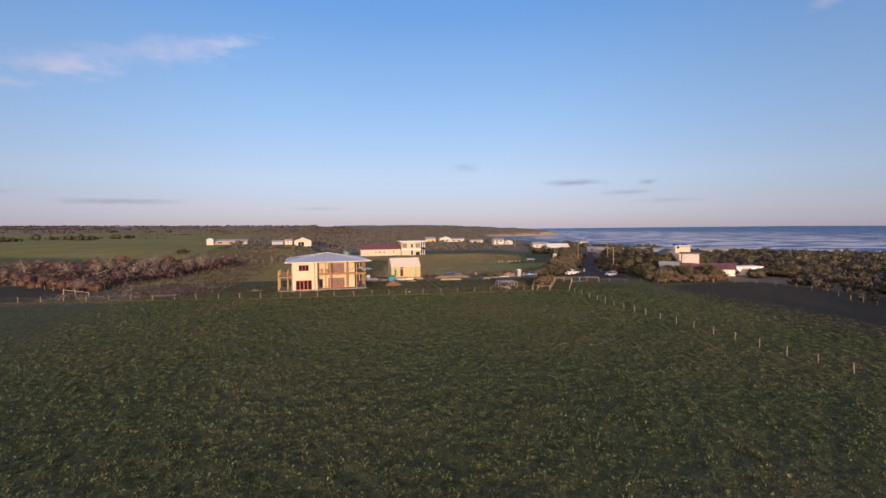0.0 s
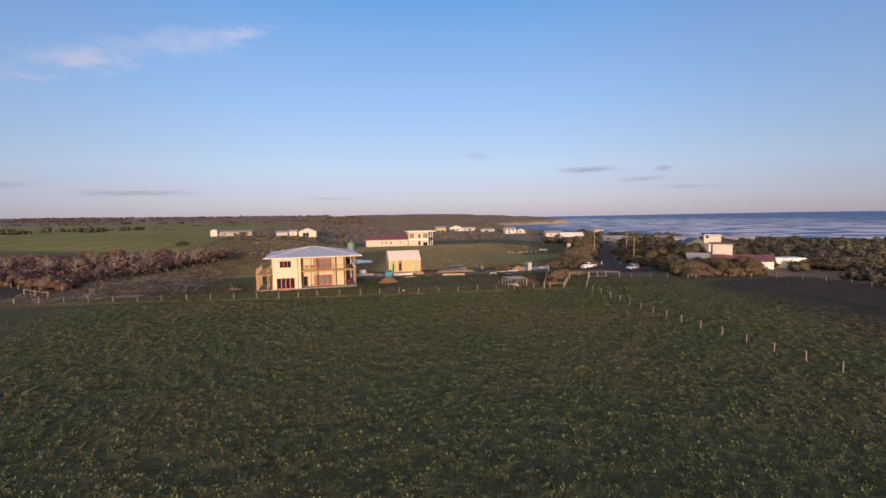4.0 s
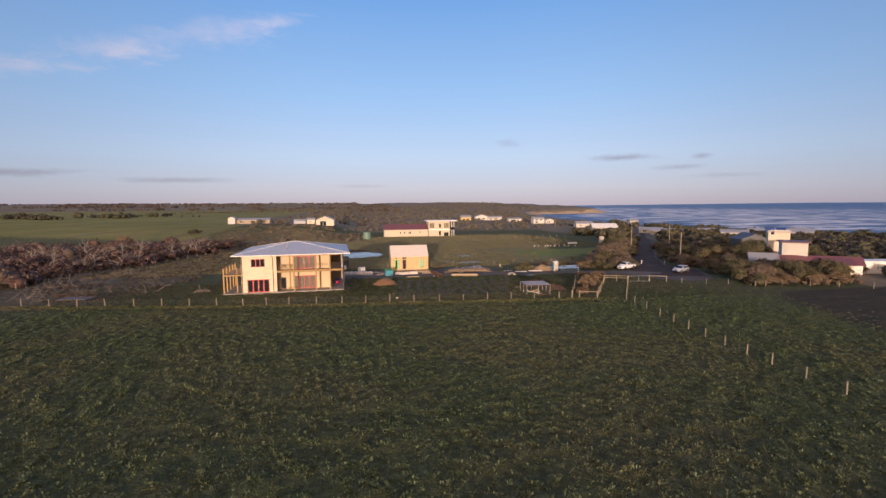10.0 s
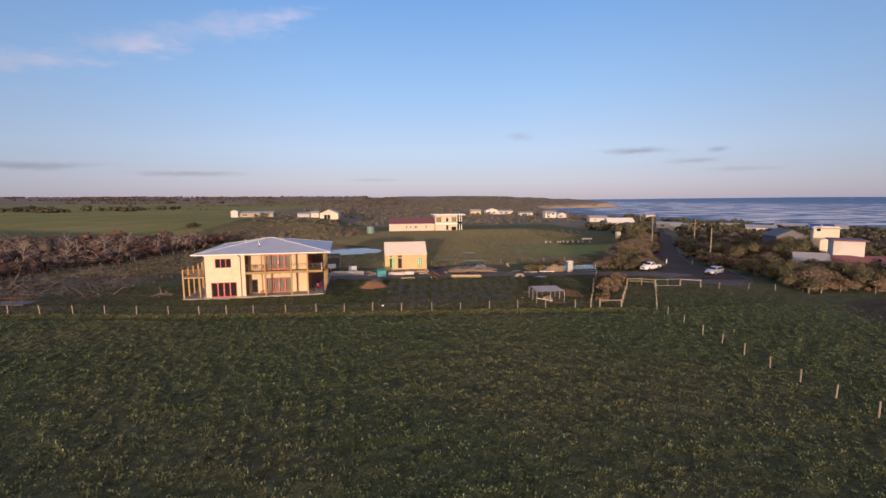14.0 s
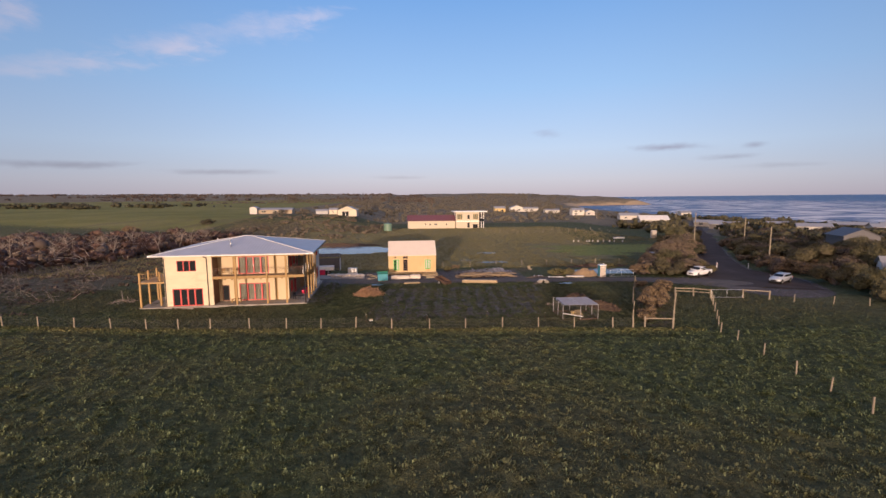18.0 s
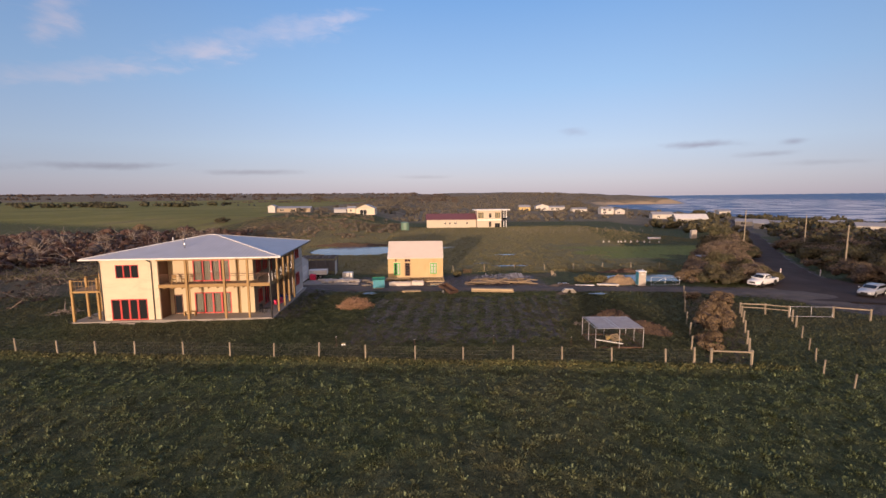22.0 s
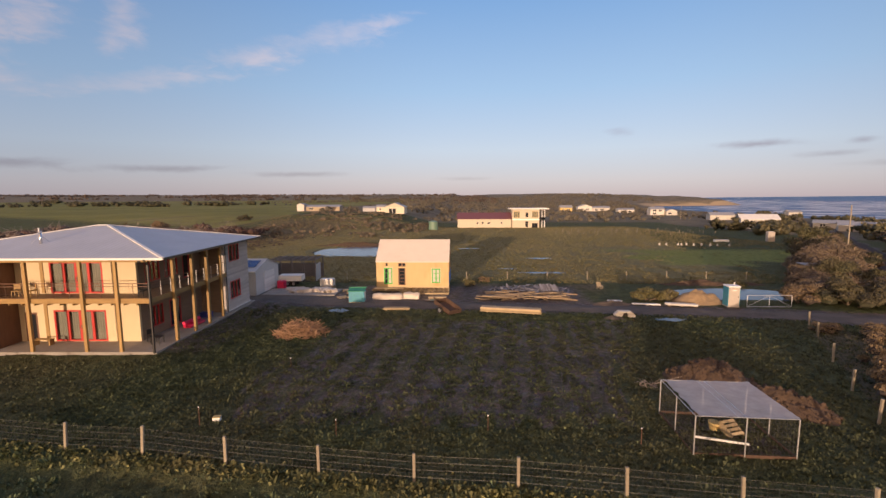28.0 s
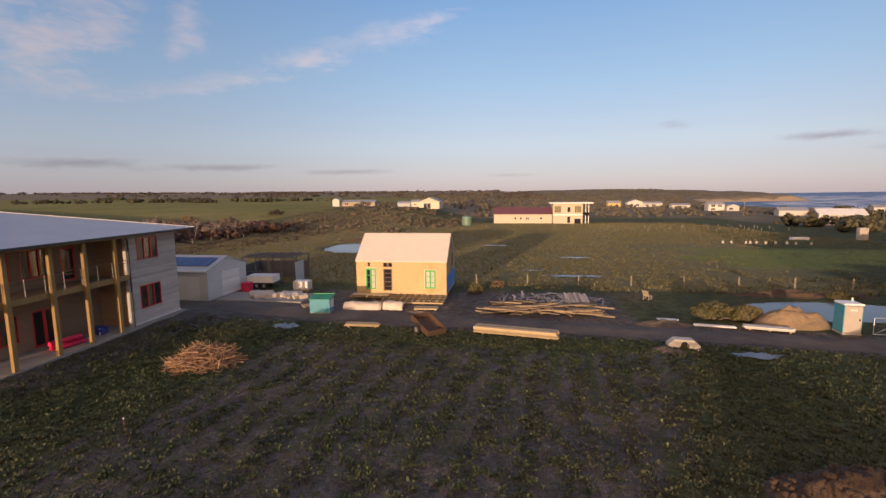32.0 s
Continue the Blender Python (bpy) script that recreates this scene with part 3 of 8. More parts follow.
def prism(bm, outline, axis, a, c):
    """A flat outline (u, v) pushed from a to c along an axis: x takes (y, z), y takes (x, z)."""
    put = (lambda s, u, v: (s, u, v)) if axis == "x" else (lambda s, u, v: (u, s, v))
    r0, r1 = [[bm.verts.new(put(s, u, v)) for u, v in outline] for s in (a, c)]
    n = len(outline)
    for i in range(n):
        bm.faces.new((r0[i], r0[(i + 1) % n], r1[(i + 1) % n], r1[i]))
    bm.faces.new(r0[::-1]), bm.faces.new(r1)
    bmesh.ops.recalc_face_normals(bm, faces=bm.faces[:])
    return bm


def pierced(a0, a1, z0, z1, holes):
    """The rectangles of a wall from a0 to a1 that are left round holes (a0, a1, z0, z1)."""
    holes = [(h[0], h[1], max(h[2], z0), min(h[3], z1)) for h in holes if h[2] < z1 and h[3] > z0]
    cuts_a = sorted({a0, a1, *(h[0] for h in holes), *(h[1] for h in holes)})
    cuts_z = sorted({z0, z1, *(h[2] for h in holes), *(h[3] for h in holes)})
    out = []
    for u0, u1 in zip(cuts_a, cuts_a[1:]):
        run = None
        for w0, w1 in zip(cuts_z, cuts_z[1:]):
            solid = not any(h[0] <= u0 and u1 <= h[1] and h[2] <= w0 and w1 <= h[3] for h in holes)
            if solid:
                run = (run[0], w1) if run else (w0, w1)
            if run and (not solid or w1 == z1):
                out.append((u0, u1, *run))
                run = None
    return out


def wall_mesh(a0, a1, b0, b1, z0, z1, holes, put):
    """One connected wall with openings through it; put turns (along, across, up) into a place."""
    ca = sorted({a0, a1, *(v for h in holes for v in h[:2])})
    cz = sorted({z0, z1, *(v for h in holes for v in h[2:])})
    solid = {(i, k): not any(h[0] <= ca[i] and ca[i + 1] <= h[1] and h[2] <= cz[k] and cz[k + 1] <= h[3] for h in holes) for i in range(len(ca) - 1) for k in range(len(cz) - 1)}
    bm, seen = bmesh.new(), {}

    def v(i, k, s):
        if (i, k, s) not in seen:
            seen[i, k, s] = bm.verts.new(put(ca[i], b1 if s else b0, cz[k]))
        return seen[i, k, s]
    for (i, k), full in solid.items():
        if not full:
            continue
        bm.faces.new((v(i, k, 0), v(i + 1, k, 0), v(i + 1, k + 1, 0), v(i, k + 1, 0)))
        bm.faces.new((v(i, k + 1, 1), v(i + 1, k + 1, 1), v(i + 1, k, 1), v(i, k, 1)))
        for di, dk, p, q in ((-1, 0, (i, k), (i, k + 1)), (1, 0, (i + 1, k), (i + 1, k + 1)), (0, -1, (i, k), (i + 1, k)), (0, 1, (i, k + 1), (i + 1, k + 1))):
            if not solid.get((i + di, k + dk), False):
                bm.faces.new((v(*p, 0), v(*q, 0), v(*q, 1), v(*p, 1)))
    bmesh.ops.recalc_face_normals(bm, faces=bm.faces[:])
    return bm


def wall_x(name, a0, a1, y0, y1, z0, z1, holes, material, parent, label=""):
    return part(name, wall_mesh(a0, a1, y0, y1, z0, z1, holes, lambda a, c, z: (a, c, z)), material, parent, label)


def wall_y(name, a0, a1, x0, x1, z0, z1, holes, material, parent, label=""):
    return part(name, wall_mesh(a0, a1, x0, x1, z0, z1, holes, lambda a, c, z: (c, a, z)), material, parent, label)


def joinery(name, parent, axis, at, a0, a1, z0, z1, leaves, frame_mat, label, curtain=False, out=-1, bars=0, jamb=0.09, mull=0.09, sheets=()):
    """A window or glazed door: a frame with leaves, and opaque near-black panes that stand in for an unlit room, or
    clear panes before a curtain. out: which way it faces along its axis.
    """
    def rows(*rs):
        return boxes(*[(r[0], r[1], r[2], r[3], r[4], r[5]) if axis == "y" else (r[2], r[3], r[0], r[1], r[4], r[5]) for r in rs])
    lo, hi = sorted((at + out * 0.03, at - out * 0.07))
    fr = part(name, rows((a0, a0 + jamb, lo, hi, z0, z1), (a1 - jamb, a1, lo, hi, z0, z1), (a0 + jamb, a1 - jamb, lo, hi, z1 - jamb, z1), (a0 + jamb, a1 - jamb, lo, hi, z0, z0 + jamb)), frame_mat, parent, label)
    w = (a1 - a0 - 2 * jamb) / leaves
    for i in range(leaves):
        u0, u1 = a0 + jamb + i * w, a0 + jamb + (i + 1) * w
        if i:
            part("mullion", rows((u0 - mull, u0 + mull, lo, hi, z0 + jamb, z1 - jamb)), frame_mat, fr)
        mid = at - out * 0.03
        pane = part("pane", rows((u0 + 0.02, u1 - 0.02, mid - 0.006, mid + 0.006, z0 + jamb, z1 - jamb)), sheets[i] if sheets else "glass" if curtain else "darkglass", fr)
        pane.visible_shadow = not curtain
        for k in range(bars):
            zb = z0 + (z1 - z0) * (k + 1) / (bars + 1)
            part("glazing_bar", rows((u0 + 0.06, u1 - 0.06, mid - 0.03, mid + 0.012, zb - 0.03, zb + 0.03)), frame_mat, fr)
    if curtain:
        back = at - out * 0.16
        bm = bmesh.new()
        n = max(8, int((a1 - a0) / 0.09))
        top, bot = [], []
        for i in range(n + 1):
            u, d = a0 + (a1 - a0) * i / n, back + 0.03 * (i % 2) * -out
            p = (u, d) if axis == "y" else (d, u)
            top.append(bm.verts.new((*p, z1))), bot.append(bm.verts.new((*p, z0)))
        for i in range(n):
            bm.faces.new((bot[i], bot[i + 1], top[i + 1], top[i]))
        part("curtain", bm, "curtain", fr, "drawn grey curtain")
    return fr


# ---- land ----
SEA = -12.0


def lerp_table(v, table):
    for (a, fa), (c, fc) in zip(table, table[1:]):
        if v <= c:
            return fa + (fc - fa) * max(0.0, (v - a) / (c - a))
    return table[-1][1]


SHORE = [(-4000, 900), (-800, 520), (0, 345), (300, 330), (660, 345), (900, 395), (1085, 450), (1135, 640), (1175, 695), (1300, 640), (1600, 560), (2600, 400), (5000, 300)]


def smooth(a, c, v):
    t = min(1.0, max(0.0, (v - a) / (c - a)))
    return t * t * (3 - 2 * t)


def inside(x, y, x0, x1, y0, y1, soft=2.0):
    return min(smooth(x0 - soft, x0 + soft, x), 1 - smooth(x1 - soft, x1 + soft, x), smooth(y0 - soft, y0 + soft, y), 1 - smooth(y1 - soft, y1 + soft, y))


def oval(x, y, cx, cy, rx, ry):
    return math.hypot((x - cx) / rx, (y - cy) / ry)


PONDS = [(7.0, 185.0, 12.0, 10.5, -2.8), (62.8, 131.2, 7.2, 3.2, -1.25)]
ROAD = [(79, 110, 6.5), (83, 119, 7.5), (87, 131, 4.0), (97, 147, 3.2), (122, 184, 3.2), (152, 228, 3.2), (190, 285, 3.2), (245, 370, 3.2)]
DRIVE = [(2, 127.5, 4.5), (12, 127.0, 3.2), (20, 125.6, 2.1), (28, 124.2, 1.7), (40, 123.2, 1.7), (52, 122.2, 1.6), (62, 120.6, 1.7), (70, 118.0, 3.0), (79, 114, 7)]


LANE = [(50.2, 93.5, 1.2), (53.5, 99.0, 1.6), (57.5, 105.5, 2.2), (61.0, 112.0, 2.4)]


def strip_mask(x, y, line, grow=0.0):
    best = 1e9
    for (x0, y0, w0), (x1, y1, w1) in zip(line, line[1:]):
        dx, dy = x1 - x0, y1 - y0
        t = min(1, max(0, ((x - x0) * dx + (y - y0) * dy) / (dx * dx + dy * dy)))
        best = min(best, math.hypot(x - x0 - t * dx, y - y0 - t * dy) - (w0 + t * (w1 - w0)) - grow)
    return best


def dug(x, y, soft=1.6):
    """How far a place lies inside the dug part of the yard."""
    right = 38.5 + 0.365 * (y - 97.3)
    return min(smooth(18.6 - soft, 18.6 + soft, x), 1 - smooth(right - soft, right + soft, x), smooth(98 - soft, 98 + soft, y), 1 - smooth(118 - soft, 118 + soft, y))


def fence_y(x):
    """Line of the front fence."""
    return 97.1 - 0.105 * (x + 5.6) if x > -5.6 else 97.1 - 0.185 * (x + 5.6)


def base_height(x, y):
    z = -0.4 - 0.026 * min(max(0.0, y - 104.0), 225.0)
    z += 0.3 * inside(x, y, -11.5, 11.5, 104.5, 123.5, 2.0) + 0.026 * max(0, min(y, 123) - 104) * inside(x, y, -11.5, 11.5, 104.5, 123.5, 2.0)
    z += 7.3 * smooth(225, 350, y) * (1 - smooth(-22, 18, x)) if x < 18 else 0.0
    far = math.hypot(x, y)
    if far > 500:
        z += 11.0 * smooth(700, 2600, far) * (0.58 + 0.5 * noise.noise(Vector((x / 700, y / 700, 3.0))))
    off = lerp_table(y, SHORE) - x
    z += 15.0 * smooth(900, 2300, far) * (1 - smooth(3200, 4600, far))
    if y > 1000:
        z += 10.5 * smooth(0, 60, off) * (1 - smooth(170, 420, off)) * smooth(1090, 1290, y) * (1 + 0.25 * noise.noise(Vector((x / 120, y / 120, 8))))
    rise = smooth(-30, 60, off)
    return z * rise + (SEA - 5) * (1 - rise) if off < 60 else z


def hummock(x, y):
    """The tussocky lie of the paddock, from about -1 to 1."""
    return noise.noise(Vector((x * 1.35, y * 1.35, 1))) + 0.55 * noise.noise(Vector((x * 2.7, y * 2.7, 6))) + 0.45 * noise.noise(Vector((x * 0.5, y * 0.5, 8)))


def height(x, y):
    z = base_height(x, y)
    for cx, cy, rx, ry, level in PONDS:
        d = oval(x, y, cx, cy, rx, ry)
        if d < 1.5:
            z = min(z, level - 0.5 + 1.2 * max(0.0, d - 0.75)) if d < 1.12 else z
    if 0 < y < 320 and -140 < x < 160:
        calm = min(1.0, max(0.0, min(strip_mask(x, y, ROAD), strip_mask(x, y, DRIVE)) / 1.5)) if x > -6 and y > 95 else 1.0
        z += calm * (0.10 * noise.noise(Vector((x * 0.45, y * 0.45, 0))) + 0.05 * noise.noise(Vector((x * 1.3, y * 1.3, 7))))
        z -= 0.10 * (1 - calm)
        if y < 100:
            z += 0.11 * hummock(x, y) * (1 - smooth(93, 98, y))
        if -64 < x < 50 and 84 < y < 112:
            s = y - fence_y(x)
            z += 0.07 * math.exp(-((s + 0.35) / 0.7) ** 2) - 0.24 * math.exp(-((s + 2.1) / 0.8) ** 2)
    return z


def steps(lo, hi, fine, out_lo, out_hi, grow=1.16, cap=0.0, until=0.0):
    mid = list(np.arange(lo, hi + 1e-6, fine))
    up, s, v = [], fine, hi
    while v < out_hi:
        s = min(s * grow, cap) if v < until else s * grow
        v += s
        up.append(min(v, out_hi))
    down, s, v = [], fine, lo
    while v > out_lo:
        s *= grow
        v -= s
        down.append(max(v, out_lo))
    return np.array(down[::-1] + mid + up)


def land():
    xs, ys = steps(-42, 74, 0.36, -4800, 4800, 1.10, 28, 760), np.concatenate([np.arange(14, 97.9, 0.36), steps(98.2, 146, 0.75, 98.2, 4800, 1.10, 22, 1320)])
    ys = np.concatenate([steps(13.6, 13.6, 0.75, -4800, 13.6, 1.12), ys])
    nx, ny = len(xs), len(ys)
    verts = np.array([(x, y, height(x, y)) for y in ys for x in xs], dtype=np.float32)
    i = np.arange(nx * ny).reshape(ny, nx)
    faces = np.stack([i[:-1, :-1], i[:-1, 1:], i[1:, 1:], i[1:, :-1]], axis=-1).reshape(-1, 4)
    ob = raw("ground", verts, faces, "ground", smooth=True)
    masks = {k: np.zeros(len(verts), dtype=np.float32) for k in ("soil", "dark_ground", "brown", "pasture", "scrub", "lush", "beach", "meadow")}
    for k, (x, y, z) in enumerate(verts.tolist()):
        f = 0.5 * noise.noise(Vector((x * 0.12, y * 0.12, 5)))
        rows = 0.08 * math.sin((x - 0.1 * y) * 3.3 + 2 * f) * (1 + 2.5 * f)
        masks["soil"][k] = max(0.70 * dug(x + 4 * f, y + 3 * f) + (2.4 * rows if dug(x, y) > 0.3 else 0),
                               0.75 * inside(x, y, -12, 13.2, 105, 131, 1.6) * (1 - inside(x, y, -1, 12, 96, 106, 2)) - 0.1,
                               0.7 * inside(x, y, 14, 46, 121, 137, 3) - 0.08, 0.8 * inside(x, y, 40.6, 44.5, 95.8, 99.4, 0.6),
                               0.7 * (1 - smooth(0, 2.5, strip_mask(x, y, DRIVE))), 0.8 * (1 - smooth(0, 2.0, strip_mask(x, y, ROAD))) if x > 60 else 0,
                               *(0.8 * (1 - smooth(0.95, 1.25, oval(x, y, cx, cy, rx, ry))) for cx, cy, rx, ry, _ in PONDS))
        masks["dark_ground"][k] = max(0.8 * smooth(-5, 5, x - 65 - 0.36 * (y - 45) + 6 * f) * smooth(34, 42, y) * (1 - smooth(86, 95, y)) * (1 - smooth(108, 116, x)), 0.75 * inside(x + 3 * f, y + 3 * f, -100, -57, 109, 152, 5))
        masks["brown"][k] = max(0.8 * max(0.0, 1 - strip_mask(x, y, LANE) / 1.2) if 45 < x < 66 and 90 < y < 122 else 0.0, 0.78 * inside(x, y, -66, -24, 100, 300, 10) + 0.3 * f, 0.42 * inside(x, y, -150, 12, 232, 345, 12) + 0.35 * f, 0.5 * inside(x, y, 28, 50, 128, 139, 3) + 0.4 * f)
        masks["lush"][k] = 0.62 * inside(x + 16 * f, y + 10 * f, 60, 120, 154, 194, 14) + 0.3 * f
        masks["meadow"][k] = 0.75 * inside(x, y, -40, 74 + 0.25 * (y - 140), 138, 325, 8) + 0.25 * f
        far = math.hypot(x, y)
        off = lerp_table(y, SHORE) - x
        masks["pasture"][k] = 0.9 * (smooth(-66, -78, x - 0.02 * y + 4) if x < -60 else 0) * smooth(215, 300, y + 0.35 * (x + 60)) * (1 - smooth(1100, 1500, far)) if x < -40 else 0.0
        masks["scrub"][k] = 0.8 * max(smooth(330, 400, y) * (1 - smooth(-75, -110, x) if x > -110 else 0.0) if x > -110 else 0.0, smooth(1000, 1400, far), smooth(100, 108, x) * (1 - smooth(105, 140, y)) if y < 140 else 0, smooth(130, 170, x) * smooth(100, 200, y))
        if x < -100 and far < 1100:
            masks["scrub"][k] = 0.0
        masks["scrub"][k] = max(masks["scrub"][k], 0.75 * inside(x, y, -140, -60, 118, 262, 8))
        masks["beach"][k] = 0.85 * (1 - smooth(28, 62, off + 10 * f)) if y > 500 else 0.0
    for k, v in masks.items():
        a = ob.data.attributes.new(k, "FLOAT", "POINT")
        a.data.foreach_set("value", np.clip(v, 0, 1))
    return tagged(ob, "rough green and brown coastal paddock with bare soil", "ground", kind="structure")


land()


def ribbon(name, line, material, lift, label):
    """A strip along a line of (x, y, half width), laid on the ground."""
    pts = []
    for (x0, y0, w0), (x1, y1, w1) in zip(line, line[1:]):
        n = max(2, int(math.hypot(x1 - x0, y1 - y0) / 1.5))
        pts += [(x0 + (x1 - x0) * i / n, y0 + (y1 - y0) * i / n, w0 + (w1 - w0) * i / n) for i in range(n)]
    pts.append(line[-1])
    verts, faces = [], []
    across = 7
    for i, (x, y, w) in enumerate(pts):
        a, c = pts[max(0, i - 2)], pts[min(len(pts) - 1, i + 2)]
        d = Vector((c[0] - a[0], c[1] - a[1], 0)).normalized()
        for k in range(across):
            s = (k / (across - 1) * 2 - 1) * w * (1 + 0.2 * noise.noise(Vector((x * 0.5, y * 0.5, k))))
            px, py = x - d.y * s, y + d.x * s
            verts.append((px, py, base_height(px, py) + lift - 0.035 * abs(k - 3) + 0.02 * noise.noise(Vector((px, py, 0)))))
    for i in range(len(pts) - 1):
        for k in range(across - 1):
            o = i * across + k
            faces.append((o, o + 1, o + across + 1, o + across))
    ob = raw(name, verts, faces, material, smooth=True)
    return tagged(ob, label, "road", kind="structure")


ribbon("driveway", DRIVE, "gravel", 0.03, "dark wet gravel driveway with puddles")
ribbon("road", ROAD, "asphalt", 0.05, "worn grey road running towards the sea")


def sea():
    ys = steps(0, 900, 30, -4600, 4900, 1.12)
    offs = [-60, 0, 40, 90, 160, 260, 400, 600, 900, 1300, 1800, 3000, 4700]
    verts, surf = [], []
    for y in ys:
        s = lerp_table(y, SHORE)
        for o in offs:
            verts.append((s + o, y, SEA + 15 * smooth(1600, 4700, o)))
            surf.append((0.35 + 0.65 * smooth(20, 120, o)) * (1 - 0.75 * smooth(500, 1500, o)) * (0.35 + 0.65 * smooth(120, 420, y)))
    n = len(offs)
    i = np.arange(len(verts)).reshape(-1, n)
    faces = np.stack([i[:-1, :-1], i[:-1, 1:], i[1:, 1:], i[1:, :-1]], axis=-1).reshape(-1, 4)
    ob = raw("water", verts, faces, "sea")
    ob.data.attributes.new("surf", "FLOAT", "POINT").data.foreach_set("value", np.array(surf, dtype=np.float32))
    tagged(ob, "blue sea with lines of white surf", "sea", kind="structure")


sea()
for cx, cy, rx, ry, level in PONDS:
    bm = bmesh.new()
    ring = [bm.verts.new((cx + rx * 1.15 * math.cos(a), cy + ry * 1.15 * math.sin(a), level)) for a in (2 * math.pi * i / 48 for i in range(48))]
    bm.faces.new(ring)
    tagged(part("water", bm, "pond"), "still pond reflecting the pale sky", "pond", kind="structure")


# ---- main house ----
HOUSE = pose(10.5, 105.9, 0, 0, 0, 2.0) @ Matrix.Diagonal((0.976, 1, 1, 1)) @ Matrix.Translation((-10.5, -105.9, 0))


def main_house():
    H = thing("house", HOUSE @ pose(0, 106.4, 0), "two-storey cream house with red doors and timber verandas", "house")
    part("slab", boxes((-7.75, 10.05, -0.35, 15.2, -0.6, 0.04), (-10.7, -7.75, -0.2, 9.0, -0.6, -0.02)), "slab", H, "grey concrete slab")
    zt = 6.42
    # left front block
    holes = [(-6.66, -2.98, 0.05, 2.26), (-5.94, -3.63, 4.44, 5.81)]
    wall_x("front_wall", -7.56, -1.7, 0, 0.22, 0.04, zt, holes, "plaster", H, "cream rendered wall with faint stains")
    wall_y("left_wall", 0.22, 15.0, -7.56, -7.34, 0.04, zt, [(2.0, 3.6, 3.5, 5.6), (4.4, 5.6, 0.1, 2.2)], "plaster", H)
    wall_y("entry_wall", 0.22, 2.0, -1.92, -1.7, 0.04, zt, [], "dark_timber", H, "dark red-brown timber wall")
    wall_x("back_wall", -7.34, 9.55, 14.8, 15.0, 0.04, zt, [], "plaster", H)
    french = joinery("french_door", H, "y", 0.02, -6.66, -2.98, 0.05, 2.26, 4, "red", "red four-leaf glazed door", jamb=0.1)
    for x in (-4.92, -4.72):
        part("handle", boxes((x - 0.015, x + 0.015, -0.06, -0.02, 0.95, 1.15)), "chrome", french)
    joinery("window", H, "y", 0.02, -5.94, -3.63, 4.44, 5.81, 3, "red", "dark three-pane window with red frame", jamb=0.06, mull=0.05)
    part("doorstep", boxes((-5.6, -4.0, -0.75, -0.3, -0.5, -0.1)), "slab", H)
    # recessed front wall
    holes = [(0.9, 4.85, 0.06, 2.38), (0.9, 4.85, 3.62, 5.92)]
    wall_x("veranda_wall", -1.7, 7.35, 2.0, 2.2, 0.04, zt, holes + [(-1.3, -0.35, 0.06, 2.2)], "plaster_in", H, "pale wall behind the veranda")
    for z0, z1, nm in ((0.06, 2.38, "glazed_door"), (3.62, 5.92, "balcony_door")):
        d = joinery(nm, H, "y", 2.02, 0.9, 4.85, z0, z1, 4, "red", "red-framed glazed doors with grey curtains", curtain=True, jamb=0.11)
        for x in (2.80, 2.95):
            part("handle", boxes((x - 0.015, x + 0.015, 1.93, 1.98, z0 + 0.95, z0 + 1.2)), "chrome", d)
    joinery("entry_door", H, "y", 2.02, -1.3, -0.35, 0.06, 2.2, 1, "dark_timber", "dark timber entry door", jamb=0.12)
    for x in (5.75, 0.35):
        part("wall_batten", boxes((x - 0.12, x + 0.12, 1.95, 2.0, 0.05, 3.2)), "timber", H)
        part("wall_batten", boxes((x - 0.12, x + 0.12, 1.95, 2.0, 3.65, 6.3)), "timber", H)
    # side veranda wall
    holes = [(3.2, 4.7, 0.7, 2.3), (5.5, 7.0, 0.1, 2.3), (2.9, 4.6, 4.2, 5.9), (5.2, 6.9, 4.2, 5.9), (7.6, 8.6, 3.7, 5.8)]
    wall_y("side_veranda_wall", 2.2, 10.2, 7.15, 7.35, 0.04, zt, holes, "brown_wall", H, "brown boarded veranda wall")
    joinery("window", H, "x", 7.33, 3.2, 4.7, 0.7, 2.3, 3, "red", "red-framed window", curtain=True, out=1, jamb=0.06, mull=0.05)
    joinery("side_door", H, "x", 7.33, 5.5, 7.0, 0.1, 2.3, 2, "red", "red glazed side door", out=1)
    joinery("window", H, "x", 7.33, 2.9, 4.6, 4.2, 5.9, 3, "red", "red-framed window", curtain=True, out=1, jamb=0.06, mull=0.05)
    joinery("window", H, "x", 7.33, 5.2, 6.9, 4.2, 5.9, 3, "red", "red-framed window", curtain=True, out=1, jamb=0.06, mull=0.05)
    joinery("balcony_side_door", H, "x", 7.33, 7.6, 8.6, 3.7, 5.8, 1, "red", "red balcony door", out=1)
    # right rear block
    wall_x("veranda_end_wall", 7.35, 9.4, 10.2, 10.4, 0.04, zt, [], "brown_wall", H)
    holes = [(11.15, 13.1, 1.05, 2.7), (11.15, 13.1, 4.55, 6.1)]
    wall_y("side_wall", 10.2, 15.0, 9.4, 9.55, 0.04, zt, holes, "block", H)
    z = 0.08
    while z < zt - 0.1:
        for u0, u1, w0, w1 in pierced(10.22, 14.98, z, min(z + 0.19, zt), [h for h in holes if h[2] < z + 0.19 and h[3] > z]):
            part("board", boxes((9.552, 9.60 - 0.012 * ((int(z * 50)) % 2), u0, u1, w0, w1)), "block", H)
        z += 0.2
    for z0, z1 in ((1.05, 2.7), (4.55, 6.1)):
        joinery("window", H, "x", 9.60, 11.15, 13.1, z0, z1, 3, "red", "red-framed window with a pale curtain", out=1, jamb=0.06, mull=0.045, sheets=("darkglass", "glass", "darkglass"), curtain=True)
